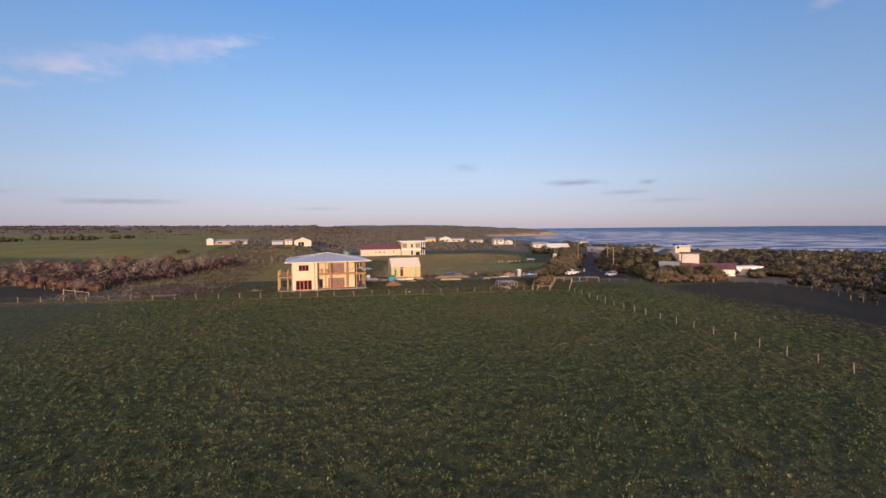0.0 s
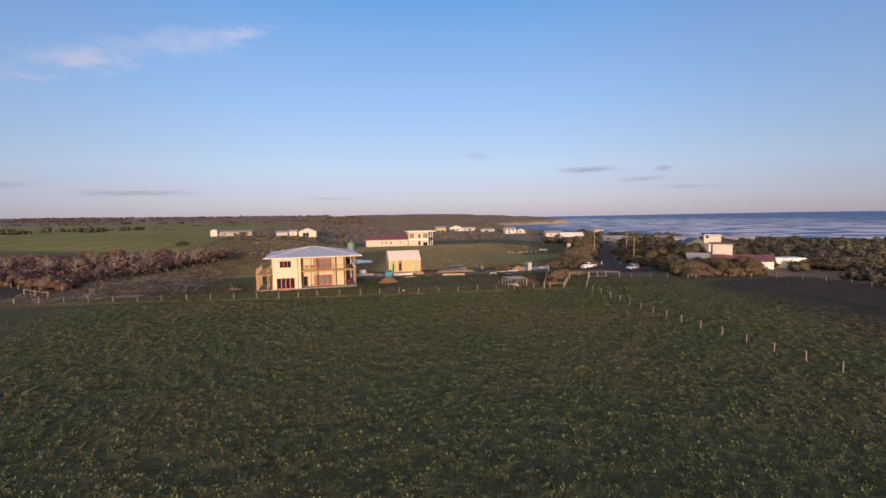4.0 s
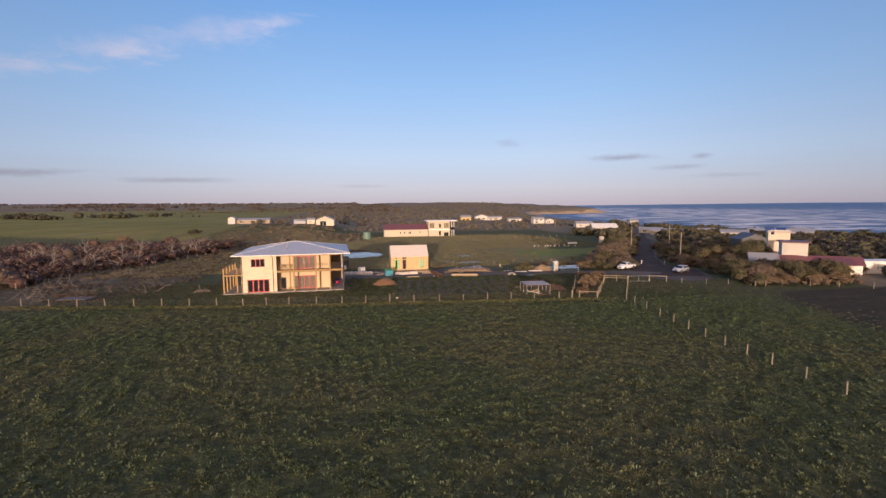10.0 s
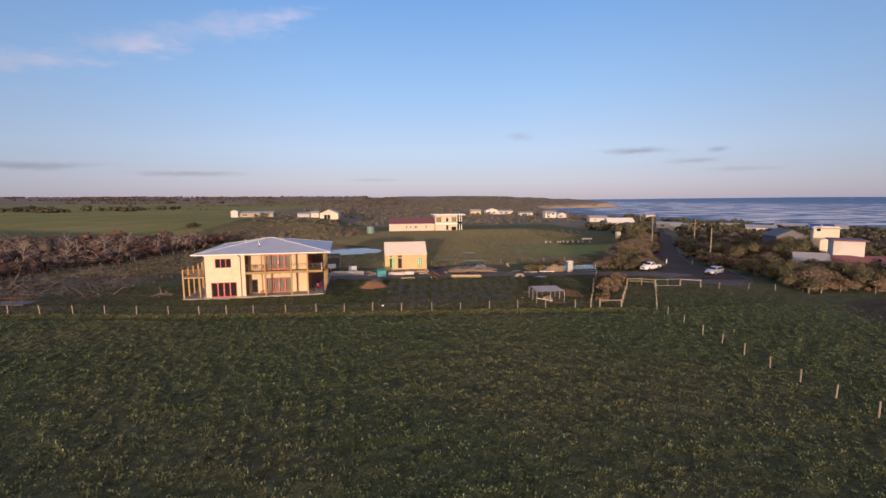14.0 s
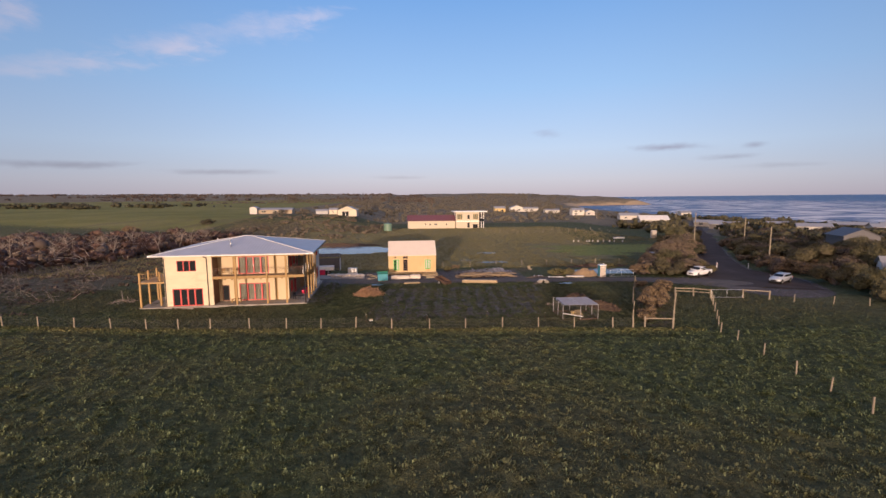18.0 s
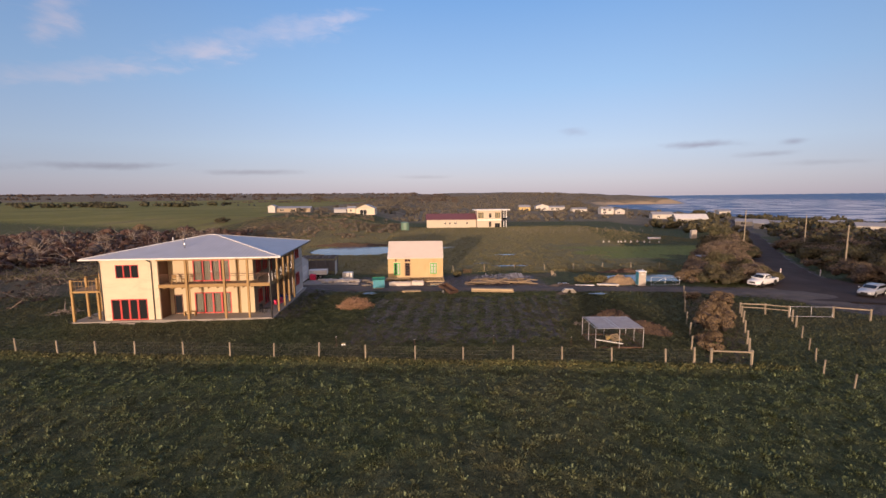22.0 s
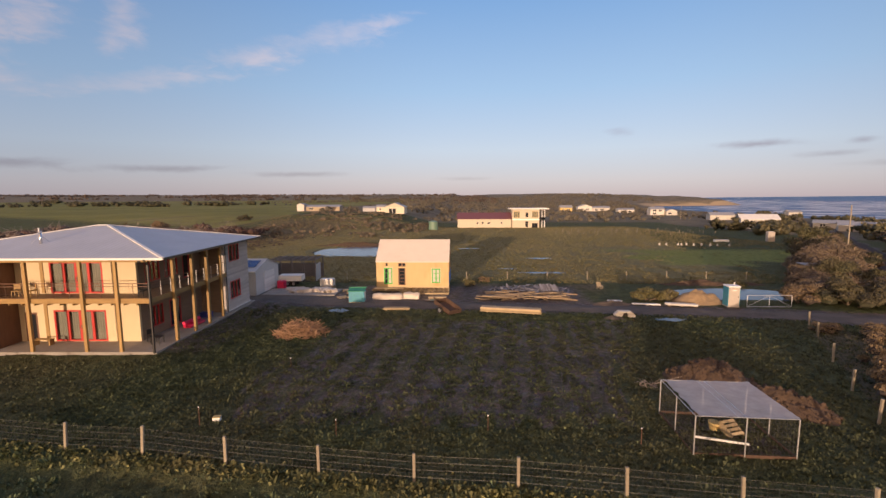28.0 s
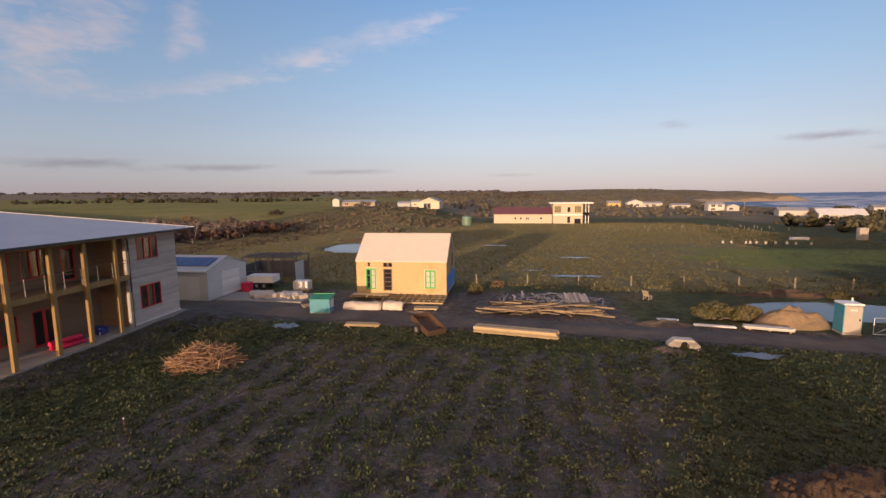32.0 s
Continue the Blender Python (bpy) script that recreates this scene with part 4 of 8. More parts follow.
    part("base_flashing", boxes((9.55, 9.66, 10.2, 15.05, 0.02, 0.10)), "white", H)
    # floors
    part("upper_floor", boxes((-1.7, 9.7, -0.05, 2.0, 3.42, 3.60), (7.35, 9.7, 2.0, 10.2, 3.42, 3.60)), "soffit", H, "timber balcony deck")
    part("edge_beam", boxes((-1.7, 9.85, -0.14, -0.05, 3.36, 3.70), bevel=0.008), "timber_h", H, "honey timber beam")
    part("edge_beam", boxes((9.7, 9.79, -0.05, 10.2, 3.36, 3.70), bevel=0.008), "timber", H)
    # floor between storeys, coloured near-black for the unlit rooms
    part("inner_floor", boxes((-7.34, 7.1, 2.25, 14.7, 3.3, 3.5), (-7.3, -1.95, 0.25, 2.25, 3.3, 3.5)), "inner_shade", H)
    for x in np.arange(-1.2, 9.5, 0.9):
        part("joist", boxes((x - 0.03, x + 0.03, -0.04, 1.98, 3.2, 3.41)), "timber", H)
    # posts
    for x in (1.25, 5.1, 7.55):
        part("post", boxes((x - 0.11, x + 0.11, -0.33, -0.145, 0.04, 6.3), bevel=0.01), "timber", H)
    for y in (2.3, 4.7, 6.8, 9.0):
        part("post", boxes((9.80, 10.0, y - 0.12, y + 0.12, 0.04, 6.3), bevel=0.01), "timber", H)
    # balustrade
    def balustrade(p, q, n, z, metal):
        rail = part("balustrade", beam(beam(beam(bmesh.new(), (*p, z + 1.1), (*q, z + 1.1), 0.045), (*p, z + 0.9), (*q, z + 0.9), 0.03), (*p, z + 0.1), (*q, z + 0.1), 0.02), "dark_timber", H, "thin dark balustrade rails")
        bm = bmesh.new()
        for k in range(7):
            beam(bm, (*p, z + 0.12 + 0.125 * k), (*q, z + 0.12 + 0.125 * k), 0.005)
        tagged(part("wire", bm, "wire", rail), kind="stuff")
        for i in range(n + 1):
            x, y = p[0] + (q[0] - p[0]) * i / n, p[1] + (q[1] - p[1]) * i / n
            part("baluster", boxes((x - 0.014, x + 0.014, y - 0.014, y + 0.014, z, z + 1.1)), metal, rail)
    balustrade((-1.6, 0.02), (9.6, 0.02), 10, 3.6, "rust")
    balustrade((9.65, 0.1), (9.65, 10.1), 9, 3.6, "steel")
    # left balcony
    part("balcony_deck", boxes((-10.6, -7.56, -0.1, 8.6, 3.0, 3.2)), "timber_h", H, "timber side balcony")
    for y in (0.05, 2.2, 4.4, 6.6, 8.4):
        part("post", boxes((-10.6, -10.38, y - 0.1, y + 0.1, -0.3, 4.35), bevel=0.01), "timber", H)
    for y in (0.9, 4.4, 8.4):
        part("post", boxes((-8.6, -8.4, y - 0.1, y + 0.1, -0.02, 4.35), bevel=0.01), "timber", H)
    part("balcony_rail", boxes((-10.56, -7.6, -0.02, 0.03, 4.2, 4.26), (-10.52, -10.46, 0.1, 8.4, 4.2, 4.26), (-10.56, -7.6, -0.02, 0.03, 3.7, 3.73)), "timber_h", H)
    for i in range(9):
        x = -10.4 + i * 0.34
        part("baluster", boxes((x - 0.012, x + 0.012, -0.015, 0.02, 3.2, 4.2)), "timber", H)
    # roof
    x0, x1, y0, y1, ze = -8.95, 11.1, -0.6, 16.0, 6.52
    ra, rb, ry, rz = 0.45, 1.25, 7.5, 8.22
    xb = 10.6  # the rear end is a little narrower
    corners = [(x0, y0, ze), (x1, y0, ze), (xb, y1, ze), (x0, y1, ze)]
    A, B = (ra, ry, rz), (rb, ry, rz)

    def slope(*pts):
        bm = bmesh.new()
        top = [bm.verts.new(p) for p in pts]
        low = [bm.verts.new((p[0], p[1], p[2] - 0.05)) for p in pts]
        bm.faces.new(top), bm.faces.new(low[::-1])
        for i in range(len(pts)):
            bm.faces.new((top[i], low[i], low[(i + 1) % len(pts)], top[(i + 1) % len(pts)]))
        bmesh.ops.recalc_face_normals(bm, faces=bm.faces[:])
        return bm
    part("roof_slope", slope(corners[0], corners[1], B, A), "roof_x", H, "pale blue-grey sheet metal roof")
    part("roof_slope", slope(corners[1], corners[2], B), "roof_y", H)
    part("roof_slope", slope(corners[2], corners[3], A, B), "roof_x", H)
    part("roof_slope", slope(corners[3], corners[0], A), "roof_y", H)
    for p, q in ((corners[0], A), (corners[1], B), (corners[2], B), (corners[3], A), (A, B)):
        part("ridge_cap", beam(bmesh.new(), (p[0], p[1], p[2] + 0.03), (q[0], q[1], q[2] + 0.03), 0.22, 0.05), "white", H)
    part("gutter", boxes((x0 - 0.1, x1 + 0.1, y0 - 0.12, y0, ze - 0.14, ze + 0.01), bevel=0.02), "white", H, "white gutter")
    part("gutter", beam(bmesh.new(), (x1 + 0.06, y0, ze - 0.065), (xb + 0.06, y1, ze - 0.065), 0.12, 0.15), "black", H)
    part("gutter", boxes((x0 - 0.12, x0, y0, y1, ze - 0.14, ze + 0.01), bevel=0.02), "white", H)
    part("soffit", slope(*[(x, y, ze - 0.055) for x, y, _ in corners]), "soffit", H)
    part("top_beam", boxes((-1.7, 9.85, -0.3, -0.12, 6.2, 6.42)), "timber_h", H)
    part("top_beam", boxes((9.8, 9.98, -0.1, 10.2, 6.2, 6.42)), "timber", H)
    # pipes
    for x, y in ((-7.45, -0.06), (-2.3, -0.06), (9.95, -0.42), (9.72, 10.3)):
        bm = tube(bmesh.new(), (x, y, 0.0), (x, y, 6.05), 0.085 if x == 9.95 else 0.055)
        tube(bm, (x, y, 6.05), (x - 0.35 if x < 9 else x, y - 0.35, 6.4), 0.05)
        part("downpipe", bm, "black", H, "black downpipe")
    bm = tube(tube(bmesh.new(), (-0.06, 2.6, 7.1), (-0.06, 2.6, 7.98), 0.10, n=14), (-0.06, 2.6, 8.0), (-0.06, 2.6, 8.12), 0.13, 0.12, n=14)
    flue = part("flue", bm, "chrome", H, "shiny steel chimney flue", True)
    part("flashing", boxes((-0.24, 0.12, 2.42, 2.78, 7.0, 7.14)), "black", flue)
    for q in ((-0.5, 2.3), (0.2, 3.1)):
        part("stay", tube(bmesh.new(), (-0.06, 2.6, 7.8), (*q, 7.2), 0.012, n=6), "steel", flue)
    part("roof_vent", tube(bmesh.new(), (-2.6, 5.2, 7.5), (-2.6, 5.2, 8.15), 0.05), "white", H)
    for x, y, z in ((-1.2, 1.7, 6.2), (7.0, 1.85, 3.25), (9.3, -0.3, 6.25)):
        part("wall_lamp", boxes((x - 0.1, x + 0.1, y - 0.08, y + 0.08, z - 0.06, z + 0.06), bevel=0.02), "black", H)
    return H


main_house()


# ---- house under construction ----
def small_house():
    S = thing("cottage", pose(24.48, 132, -1.05), "small unfinished plywood cottage with green windows", "house")
    w, d, z0, ze, zr, ry = 4.49, 6.2, 0.5, 3.70, 6.03, 3.1
    holes = [(-3.55, -2.5, 0.75, 2.80), (-1.76, -0.88, 0.62, 2.78), (-1.76, -0.85, 2.96, 3.38), (2.38, 3.44, 0.92, 2.70), (-3.32, -3.08, 3.02, 3.40)]
    wall_x("front_wall", -w, w, 0, 0.14, z0, ze, holes, "ply", S, "yellow plywood sheathing")
    wall_x("back_wall", -w, w, d - 0.14, d, z0, ze, [], "ply", S)
    for x0, x1 in ((-w, -w + 0.14), (w - 0.14, w)):
        bm = prism(bmesh.new(), [(0.14, z0), (d - 0.14, z0), (d - 0.14, ze - 0.05), (ry, zr - 0.08), (0.14, ze - 0.05)], "x", x0, x1)
        part("gable_wall", bm, "ply_grey", S, "weathered sheet gable wall")
    part("wall_wrap", boxes((w, w + 0.02, 0.3, d - 0.05, z0, 2.1)), "wrap_blue", S, "bright blue wall wrap")
    for y in (1.2, 2.4, 3.6, 4.8):
        part("stud", boxes((w, w + 0.06, y - 0.04, y + 0.04, 2.12, min(ze + (y if y < ry else d - y) * 0.72, zr) - 0.1)), "board", S)
    part("gable_window", boxes((w + 0.002, w + 0.03, 3.9, 4.5, 2.6, 3.9)), "darkglass", S)
    for s in (0, 1):
        ya, yb = (-0.12, ry) if s == 0 else (d + 0.12, ry)
        bm = prism(bmesh.new(), [(ya, ze - 0.10), (yb, zr), (yb, zr - 0.12), (ya, ze - 0.22)], "x", -w - 0.06, w + 0.06)
        part("roof_slope", bm, "membrane", S, "pale membrane roof")
    for a0, a1, q0, q1 in ((-3.55, -2.5, 0.75, 2.80), (2.38, 3.44, 0.92, 2.70)):
        joinery("window", S, "y", 0.0, a0, a1, q0, q1, 2, "green", "green window with opaque pale panes", bars=2, jamb=0.13, mull=0.07, sheets=("darkglass", "dull_white") if a0 < 0 else ("dull_white", "dull_white"))
        for sx in (a0 - 0.06, a1):
            part("architrave", boxes((sx, sx + 0.06, -0.035, 0.0, q0 - 0.05, q1 + 0.05)), "cream", S)
        part("architrave", boxes((a0 - 0.06, a1 + 0.06, -0.037, 0.0, q1 + 0.052, q1 + 0.12)), "cream", S)
    # near-black panes fill these openings in place of the shade indoors
    joinery("door", S, "y", 0.03, -1.76, -0.88, 0.62, 2.78, 1, "dark_timber", "doorway with glazing bars, a dark pane for the shade inside", bars=4)
    joinery("fanlight", S, "y", 0.03, -1.76, -0.85, 2.96, 3.38, 2, "dark_timber", "small window over the door", jamb=0.04)
    joinery("small_window", S, "y", 0.03, -3.32, -3.08, 3.02, 3.40, 1, "dark_timber", "small square opening with a dark pane for the shade inside", jamb=0.03)
    for i in range(5):
        for y in (0.4, 3.0, 5.8):
            x = -4.2 + i * 2.1
            part("stump", boxes((x - 0.07, x + 0.07, y - 0.07, y + 0.07, -0.2, z0)), "post", S)
    part("floor_frame", boxes((-w, w, 0.02, d, z0 - 0.22, z0)), "board", S)
    # open deck frame
    for y in (-2.9, -2.0, -1.0, -0.15):
        part("bearer", boxes((-1.2 if y < -1.5 else -4.9, 4.55, y - 0.04, y + 0.04, 0.12, 0.26)), "board", S)
    for i in range(17):
        x = -4.7 + i * 0.58
        part("joist", boxes((x - 0.03, x + 0.03, -2.95 if x > -1.3 else -1.4, -0.02, 0.26, 0.38)), "board", S)
    for x in (-4.6, -2.4, -0.9, 0.9, 2.7, 4.4):
        for y in (-2.9, -1.0):
            if y < -2 and x < -1.2:
                continue
            part("stump", boxes((x - 0.06, x + 0.06, y - 0.06, y + 0.06, -0.2, 0.12)), "post", S)
    part("loose_board", boxes((-4.6, -1.0, -1.25, -0.4, 0.385, 0.41)), "board", S)
    return S


small_house()


# ---- garage ----
def garage():
    g = thing("garage", pose(2.0, 128.3, -1.05), "grey steel garage with solar panels", "garage")
    w0, w1, d, ze, zr = -4.0, 4.45, 6.4, 2.95, 4.0
    part("front_wall", boxes((w0, w1, 0, 0.08, 0, ze)), "clad", g, "pale grey steel cladding")
    part("rear_wall", boxes((w0, w1, d - 0.08, d, 0, ze)), "clad", g)
    for x in (w0, w1 - 0.08):
        bm = prism(bmesh.new(), [(0.08, 0), (d - 0.08, 0), (d - 0.08, ze), (d / 2, zr - 0.06), (0.08, ze)], "x", x, x + 0.08)
        part("gable_wall", bm, "clad_y", g)
    part("roller_door", boxes((w1, w1 + 0.03, 2.2, 5.1, 0.02, 2.45)), "white", g, "white roller door")
    for k in range(8):
        part("door_slat", boxes((w1 + 0.03, w1 + 0.045, 2.25, 5.05, 0.1 + k * 0.29, 0.36 + k * 0.29)), "white", g)
    part("side_door", boxes((0.9, 3.6, -0.03, 0, 0.02, 2.3)), "clad_y", g, "wide grey door")
    for s in (0, 1):
        ya = -0.15 if s == 0 else d + 0.15
        part("roof_slope", prism(bmesh.new(), [(ya, ze - 0.02), (d / 2, zr), (d / 2, zr - 0.05), (ya, ze - 0.08)], "x", w0 - 0.1, w1 + 0.1), "clad", g)
    for i in range(6):
        x = -2.4 + i * 1.08
        bm = prism(bmesh.new(), [(0.75, ze + 0.36), (2.5, ze + 0.92), (2.5, ze + 0.88), (0.75, ze + 0.32)], "x", x, x + 1.03)
        part("solar_panel", bm, "solar", g, "dark blue solar panel")
    part("gutter", boxes((w0 - 0.1, w1 + 0.1, -0.26, -0.15, ze - 0.12, ze)), "white", g)
    bm = boxes((w1 + 0.08, w1 + 0.3, 2.0, 2.14, 2.5, 2.62))
    part("wall_lamp", bm, "white", g)


garage()


# ---- plants ----
rng = np.random.default_rng(5)


def gh(x, y):
    return height(x, y)


def leaf_cloud(r, centres, radii, n, size, squash=0.8):
    """Small four-cornered leaf sprays scattered round lobes, facing mostly outwards."""
    pick = r.integers(0, len(centres), n)
    d = r.normal(size=(n, 3))
    d /= np.linalg.norm(d, axis=1, keepdims=True)
    d[:, 2] = np.abs(d[:, 2]) * 0.9 + d[:, 2] * 0.1
    rad = radii[pick, None] * (0.72 + 0.38 * r.random((n, 1)))
    p = centres[pick] + d * rad * np.array([1, 1, squash])
    nrm = d + 0.7 * r.normal(size=(n, 3))
    nrm /= np.linalg.norm(nrm, axis=1, keepdims=True)
    u = np.cross(nrm, r.normal(size=(n, 3)))
    u /= np.linalg.norm(u, axis=1, keepdims=True)
    w = np.cross(nrm, u)
    s = size * (0.55 + 0.9 * r.random((n, 1)))
    verts = np.stack([p - u * s, p - w * s * 0.5 + nrm * s * 0.15, p + u * s, p + w * s * 0.5 + nrm * s * 0.15], axis=1).reshape(-1, 3)
    return verts, np.arange(n * 4).reshape(n, 4)


def lobes(r, rx, ry, h, n):
    """Lobe centres and radii of an uneven low crown that stands on the ground."""
    a = r.random(n) * 2 * math.pi
    q = np.sqrt(r.random(n)) * 0.85
    c = np.stack([np.cos(a) * q * rx, np.sin(a) * q * ry, h * (0.25 + 0.45 * r.random(n)) * (1.15 - 0.6 * q)], axis=1)
    rad = 0.34 * min(rx, ry, h) * (0.6 + 0.95 * r.random(n))
    c[:, 2] = np.maximum(c[:, 2], rad * 0.4)
    return c, rad


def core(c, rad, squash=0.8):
    """Inside of a crown: a rough ball in each lobe, coloured dark for the shade between leaves."""
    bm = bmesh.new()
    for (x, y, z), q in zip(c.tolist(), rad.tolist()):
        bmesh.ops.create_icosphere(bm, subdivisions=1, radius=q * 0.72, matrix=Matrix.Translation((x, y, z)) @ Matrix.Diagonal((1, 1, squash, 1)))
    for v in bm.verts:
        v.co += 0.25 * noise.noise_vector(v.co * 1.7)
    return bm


def shrub(seed, rx, ry, h, n, size, leaf, label, name="shrub", stems=5, lobe_n=12):
    r = np.random.default_rng(seed)
    s = thing(name, pose(0, 0, -50), label, name, "coastal shrubs")
    c, rad = lobes(r, rx, ry, h, lobe_n)
    trunk = bmesh.new()
    for i in range(stems):
        t = c[r.integers(0, lobe_n)]
        b0 = Vector((r.normal() * 0.15 * rx, r.normal() * 0.15 * ry, -0.15))
        mid = b0.lerp(Vector(t), 0.5) + Vector((0, 0, 0.1 * h))
        tube(trunk, b0, mid, 0.035 * h, 0.025 * h, 6)
        tube(trunk, mid, Vector(t), 0.025 * h, 0.008 * h, 6)
    part("trunk", trunk, "bark", s)
    cr = raw("crown", *leaf_cloud(r, c, rad, n, size), leaf, s)
    # a darker leaf colour inside the crown stands in for its inner shade
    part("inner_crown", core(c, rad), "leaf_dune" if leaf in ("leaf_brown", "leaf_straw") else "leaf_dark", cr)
    return s


SHRUBS = [
    shrub(11, 2.6, 2.3, 3.0, 5200, 0.088, "leaf_olive", "dense olive-green coastal shrub"),
    shrub(12, 2.3, 2.6, 2.6, 5200, 0.084, "leaf_brown", "dense brown-tipped coastal shrub"),
    shrub(13, 3.0, 2.7, 4.4, 6200, 0.098, "leaf_olive", "tall olive-green coastal tree", "tree"),
    shrub(14, 1.6, 1.5, 2.0, 3200, 0.068, "leaf_straw", "low brown tea-tree shrub"),
    shrub(15, 2.7, 2.4, 3.4, 5200, 0.09, "leaf_dark", "dark green coastal shrub"),
    shrub(16, 1.7, 1.3, 1.9, 3400, 0.064, "leaf_straw", "straw-brown bushy shrub by the fence"),
]
USED = set()


def plant(kind, x, y, s=1.0, sz=None, turn=None, sink=0.1):
    turn = rng.random() * 360 if turn is None else turn
    m = pose(x, y, base_height(x, y) - sink, 0, 0, turn) @ Matrix.Diagonal((s, s, sz or s, 1))
    src = SHRUBS[kind]
    if kind not in USED:
        USED.add(kind)
        src.matrix_world = m
        return src
    ob = copy_thing(src, pose(0, 0, 0))
    ob.matrix_basis = m
    return ob


# strip beside the yard, bank beside the car, banks of the road, scrub round the seaside houses
for k, x, y, s, sz in (
        (5, 49.7, 94.7, 0.6, 0.7), (5, 53.3, 100.0, 1.0, 1.25), (5, 55.4, 102.8, 1.15, 1.35), (3, 57.2, 104.6, 0.8, 0.95), (3, 57.8, 106.6, 0.9, 0.95), (3, 60.4, 109.4, 0.9, 0.9), (3, 62.6, 112.3, 0.9, 0.8), (3, 60.2, 114.6, 0.7, 0.6), (5, 51.0, 96.4, 0.75, 0.9),
        (1, 67.8, 128.0, 1.0, 1.0), (3, 65.6, 125.6, 0.9, 0.8), (1, 71.0, 131.5, 1.15, 1.1), (1, 69.0, 135.5, 1.0, 1.1), (0, 75.2, 133.5, 1.2, 1.1), (1, 73.5, 139.5, 1.2, 1.3), (1, 79.0, 139.0, 1.2, 1.1), (0, 78.5, 146.0, 1.3, 1.3),
        (1, 84.0, 147.0, 1.3, 1.2), (0, 83.0, 155.0, 1.4, 1.5), (1, 90.0, 157.0, 1.4, 1.4), (4, 89.0, 165.0, 1.4, 1.5), (0, 97.0, 169.0, 1.5, 1.4), (1, 98.0, 180.0, 1.4, 1.5), (4, 106.0, 184.0, 1.5, 1.4), (0, 110.0, 195.0, 1.6, 1.6),
        (4, 118.0, 205.0, 1.6, 1.5), (2, 139.0, 236.0, 2.0, 1.9), (0, 128.0, 222.0, 1.6, 1.3), (4, 112.0, 212.0, 1.5, 1.5), (2, 120.0, 228.0, 1.7, 1.5),
        (2, 87.2, 107.5, 1.15, 1.1), (0, 90.6, 110.4, 1.2, 1.2), (4, 92.0, 116.5, 1.2, 1.0), (0, 95.0, 104.6, 1.1, 0.95), (1, 97.8, 101.4, 1.0, 0.9), (0, 100.6, 99.6, 1.0, 0.9), (1, 103.6, 98.4, 0.9, 0.9),
        (4, 96.0, 120.5, 1.3, 1.1), (0, 93.6, 123.6, 1.1, 1.1), (1, 97.0, 127.6, 1.3, 1.1), (4, 101.6, 126.0, 1.4, 1.1), (1, 100.6, 133.0, 1.4, 1.1), (0, 106.4, 136.0, 1.4, 1.2), (4, 104.0, 140.5, 1.4, 1.1), (1, 110.0, 145.0, 1.5, 1.1),
        (1, 113.0, 152.0, 1.5, 1.1), (4, 118.0, 158.0, 1.5, 1.1), (1, 122.0, 165.0, 1.5, 1.1), (0, 127.0, 172.0, 1.5, 1.1), (2, 113.5, 133.0, 1.8, 1.75), (0, 118.0, 140.0, 1.6, 1.3), (4, 125.0, 150.0, 1.6, 1.2), (1, 134.0, 166.0, 1.6, 1.1),
        (0, 90.4, 104.0, 0.9, 0.9), (1, 93.0, 101.6, 0.8, 0.8), (3, 100.0, 97.2, 0.9, 0.9), (3, 103.0, 96.0, 0.9, 0.8), (3, 96.4, 98.6, 0.9, 0.9), (4, 100.0, 107.0, 1.3, 1.1), (0, 96.0, 111.5, 1.2, 1.0), (1, 101.5, 117.0, 1.3, 1.2), (4, 107.0, 121.5, 1.4, 1.3),
        (2, 122.0, 124.5, 1.3, 1.35), (4, 126.0, 117.0, 1.5, 1.3), (0, 117.5, 104.8, 1.0, 0.85), (4, 130.0, 106.0, 1.4, 1.1), (4, 132.5, 98.6, 1.3, 1.0), (0, 136.0, 92.0, 1.3, 1.0), (1, 128.6, 96.5, 1.0, 0.9)):
    bank = 1.28 if x > 66 else 1.0
    if 120 < y < 240 and x > 64:
        bank = 1.12 if y < 142 else 1.28
        x = max(x, 36.5 + 0.7265 * (y - 90) + 4.2 * s * bank)
        k = 1 if k == 0 and int(x * 7) % 3 else k
        if y < 142:
            k, s, sz = (3, s * 1.35, sz * 1.3) if k != 1 or int(x) % 2 else (1, s * 0.85, sz * 0.95)
    if x < 66 or strip_mask(x, y, ROAD) > 2.0 * s:
        plant(k, x, y, s * bank, sz * bank)


# trees about the houses
for k, x, y, s, sz in ((2, 104.0, 118.5, 1.2, 1.6), (2, 100.5, 124.0, 1.2, 1.55), (0, 105.5, 113.6, 1.2, 1.5), (4, 110.0, 116.5, 1.2, 1.6), (2, 120.5, 114.5, 1.2, 1.5), (2, 124.0, 121.0, 1.2, 1.6), (2, 105.2, 115.8, 1.2, 1.9), (2, 109.0, 118.0, 1.2, 1.95), (0, 126.5, 140.0, 1.4, 1.8), (2, 131.0, 142.5, 1.4, 1.5), (1, 134.5, 146.5, 1.4, 1.9), (4, 128.5, 147.0, 1.4, 1.6), (2, 121.0, 133.0, 1.3, 1.5), (1, 108.8, 112.9, 1.0, 1.4), (2, 108.0, 182.0, 1.5, 1.75)):
    plant(k, x, y, s, sz)
# hedge of tall scrub between the paddock and the houses behind it
r_ = np.random.default_rng(92)
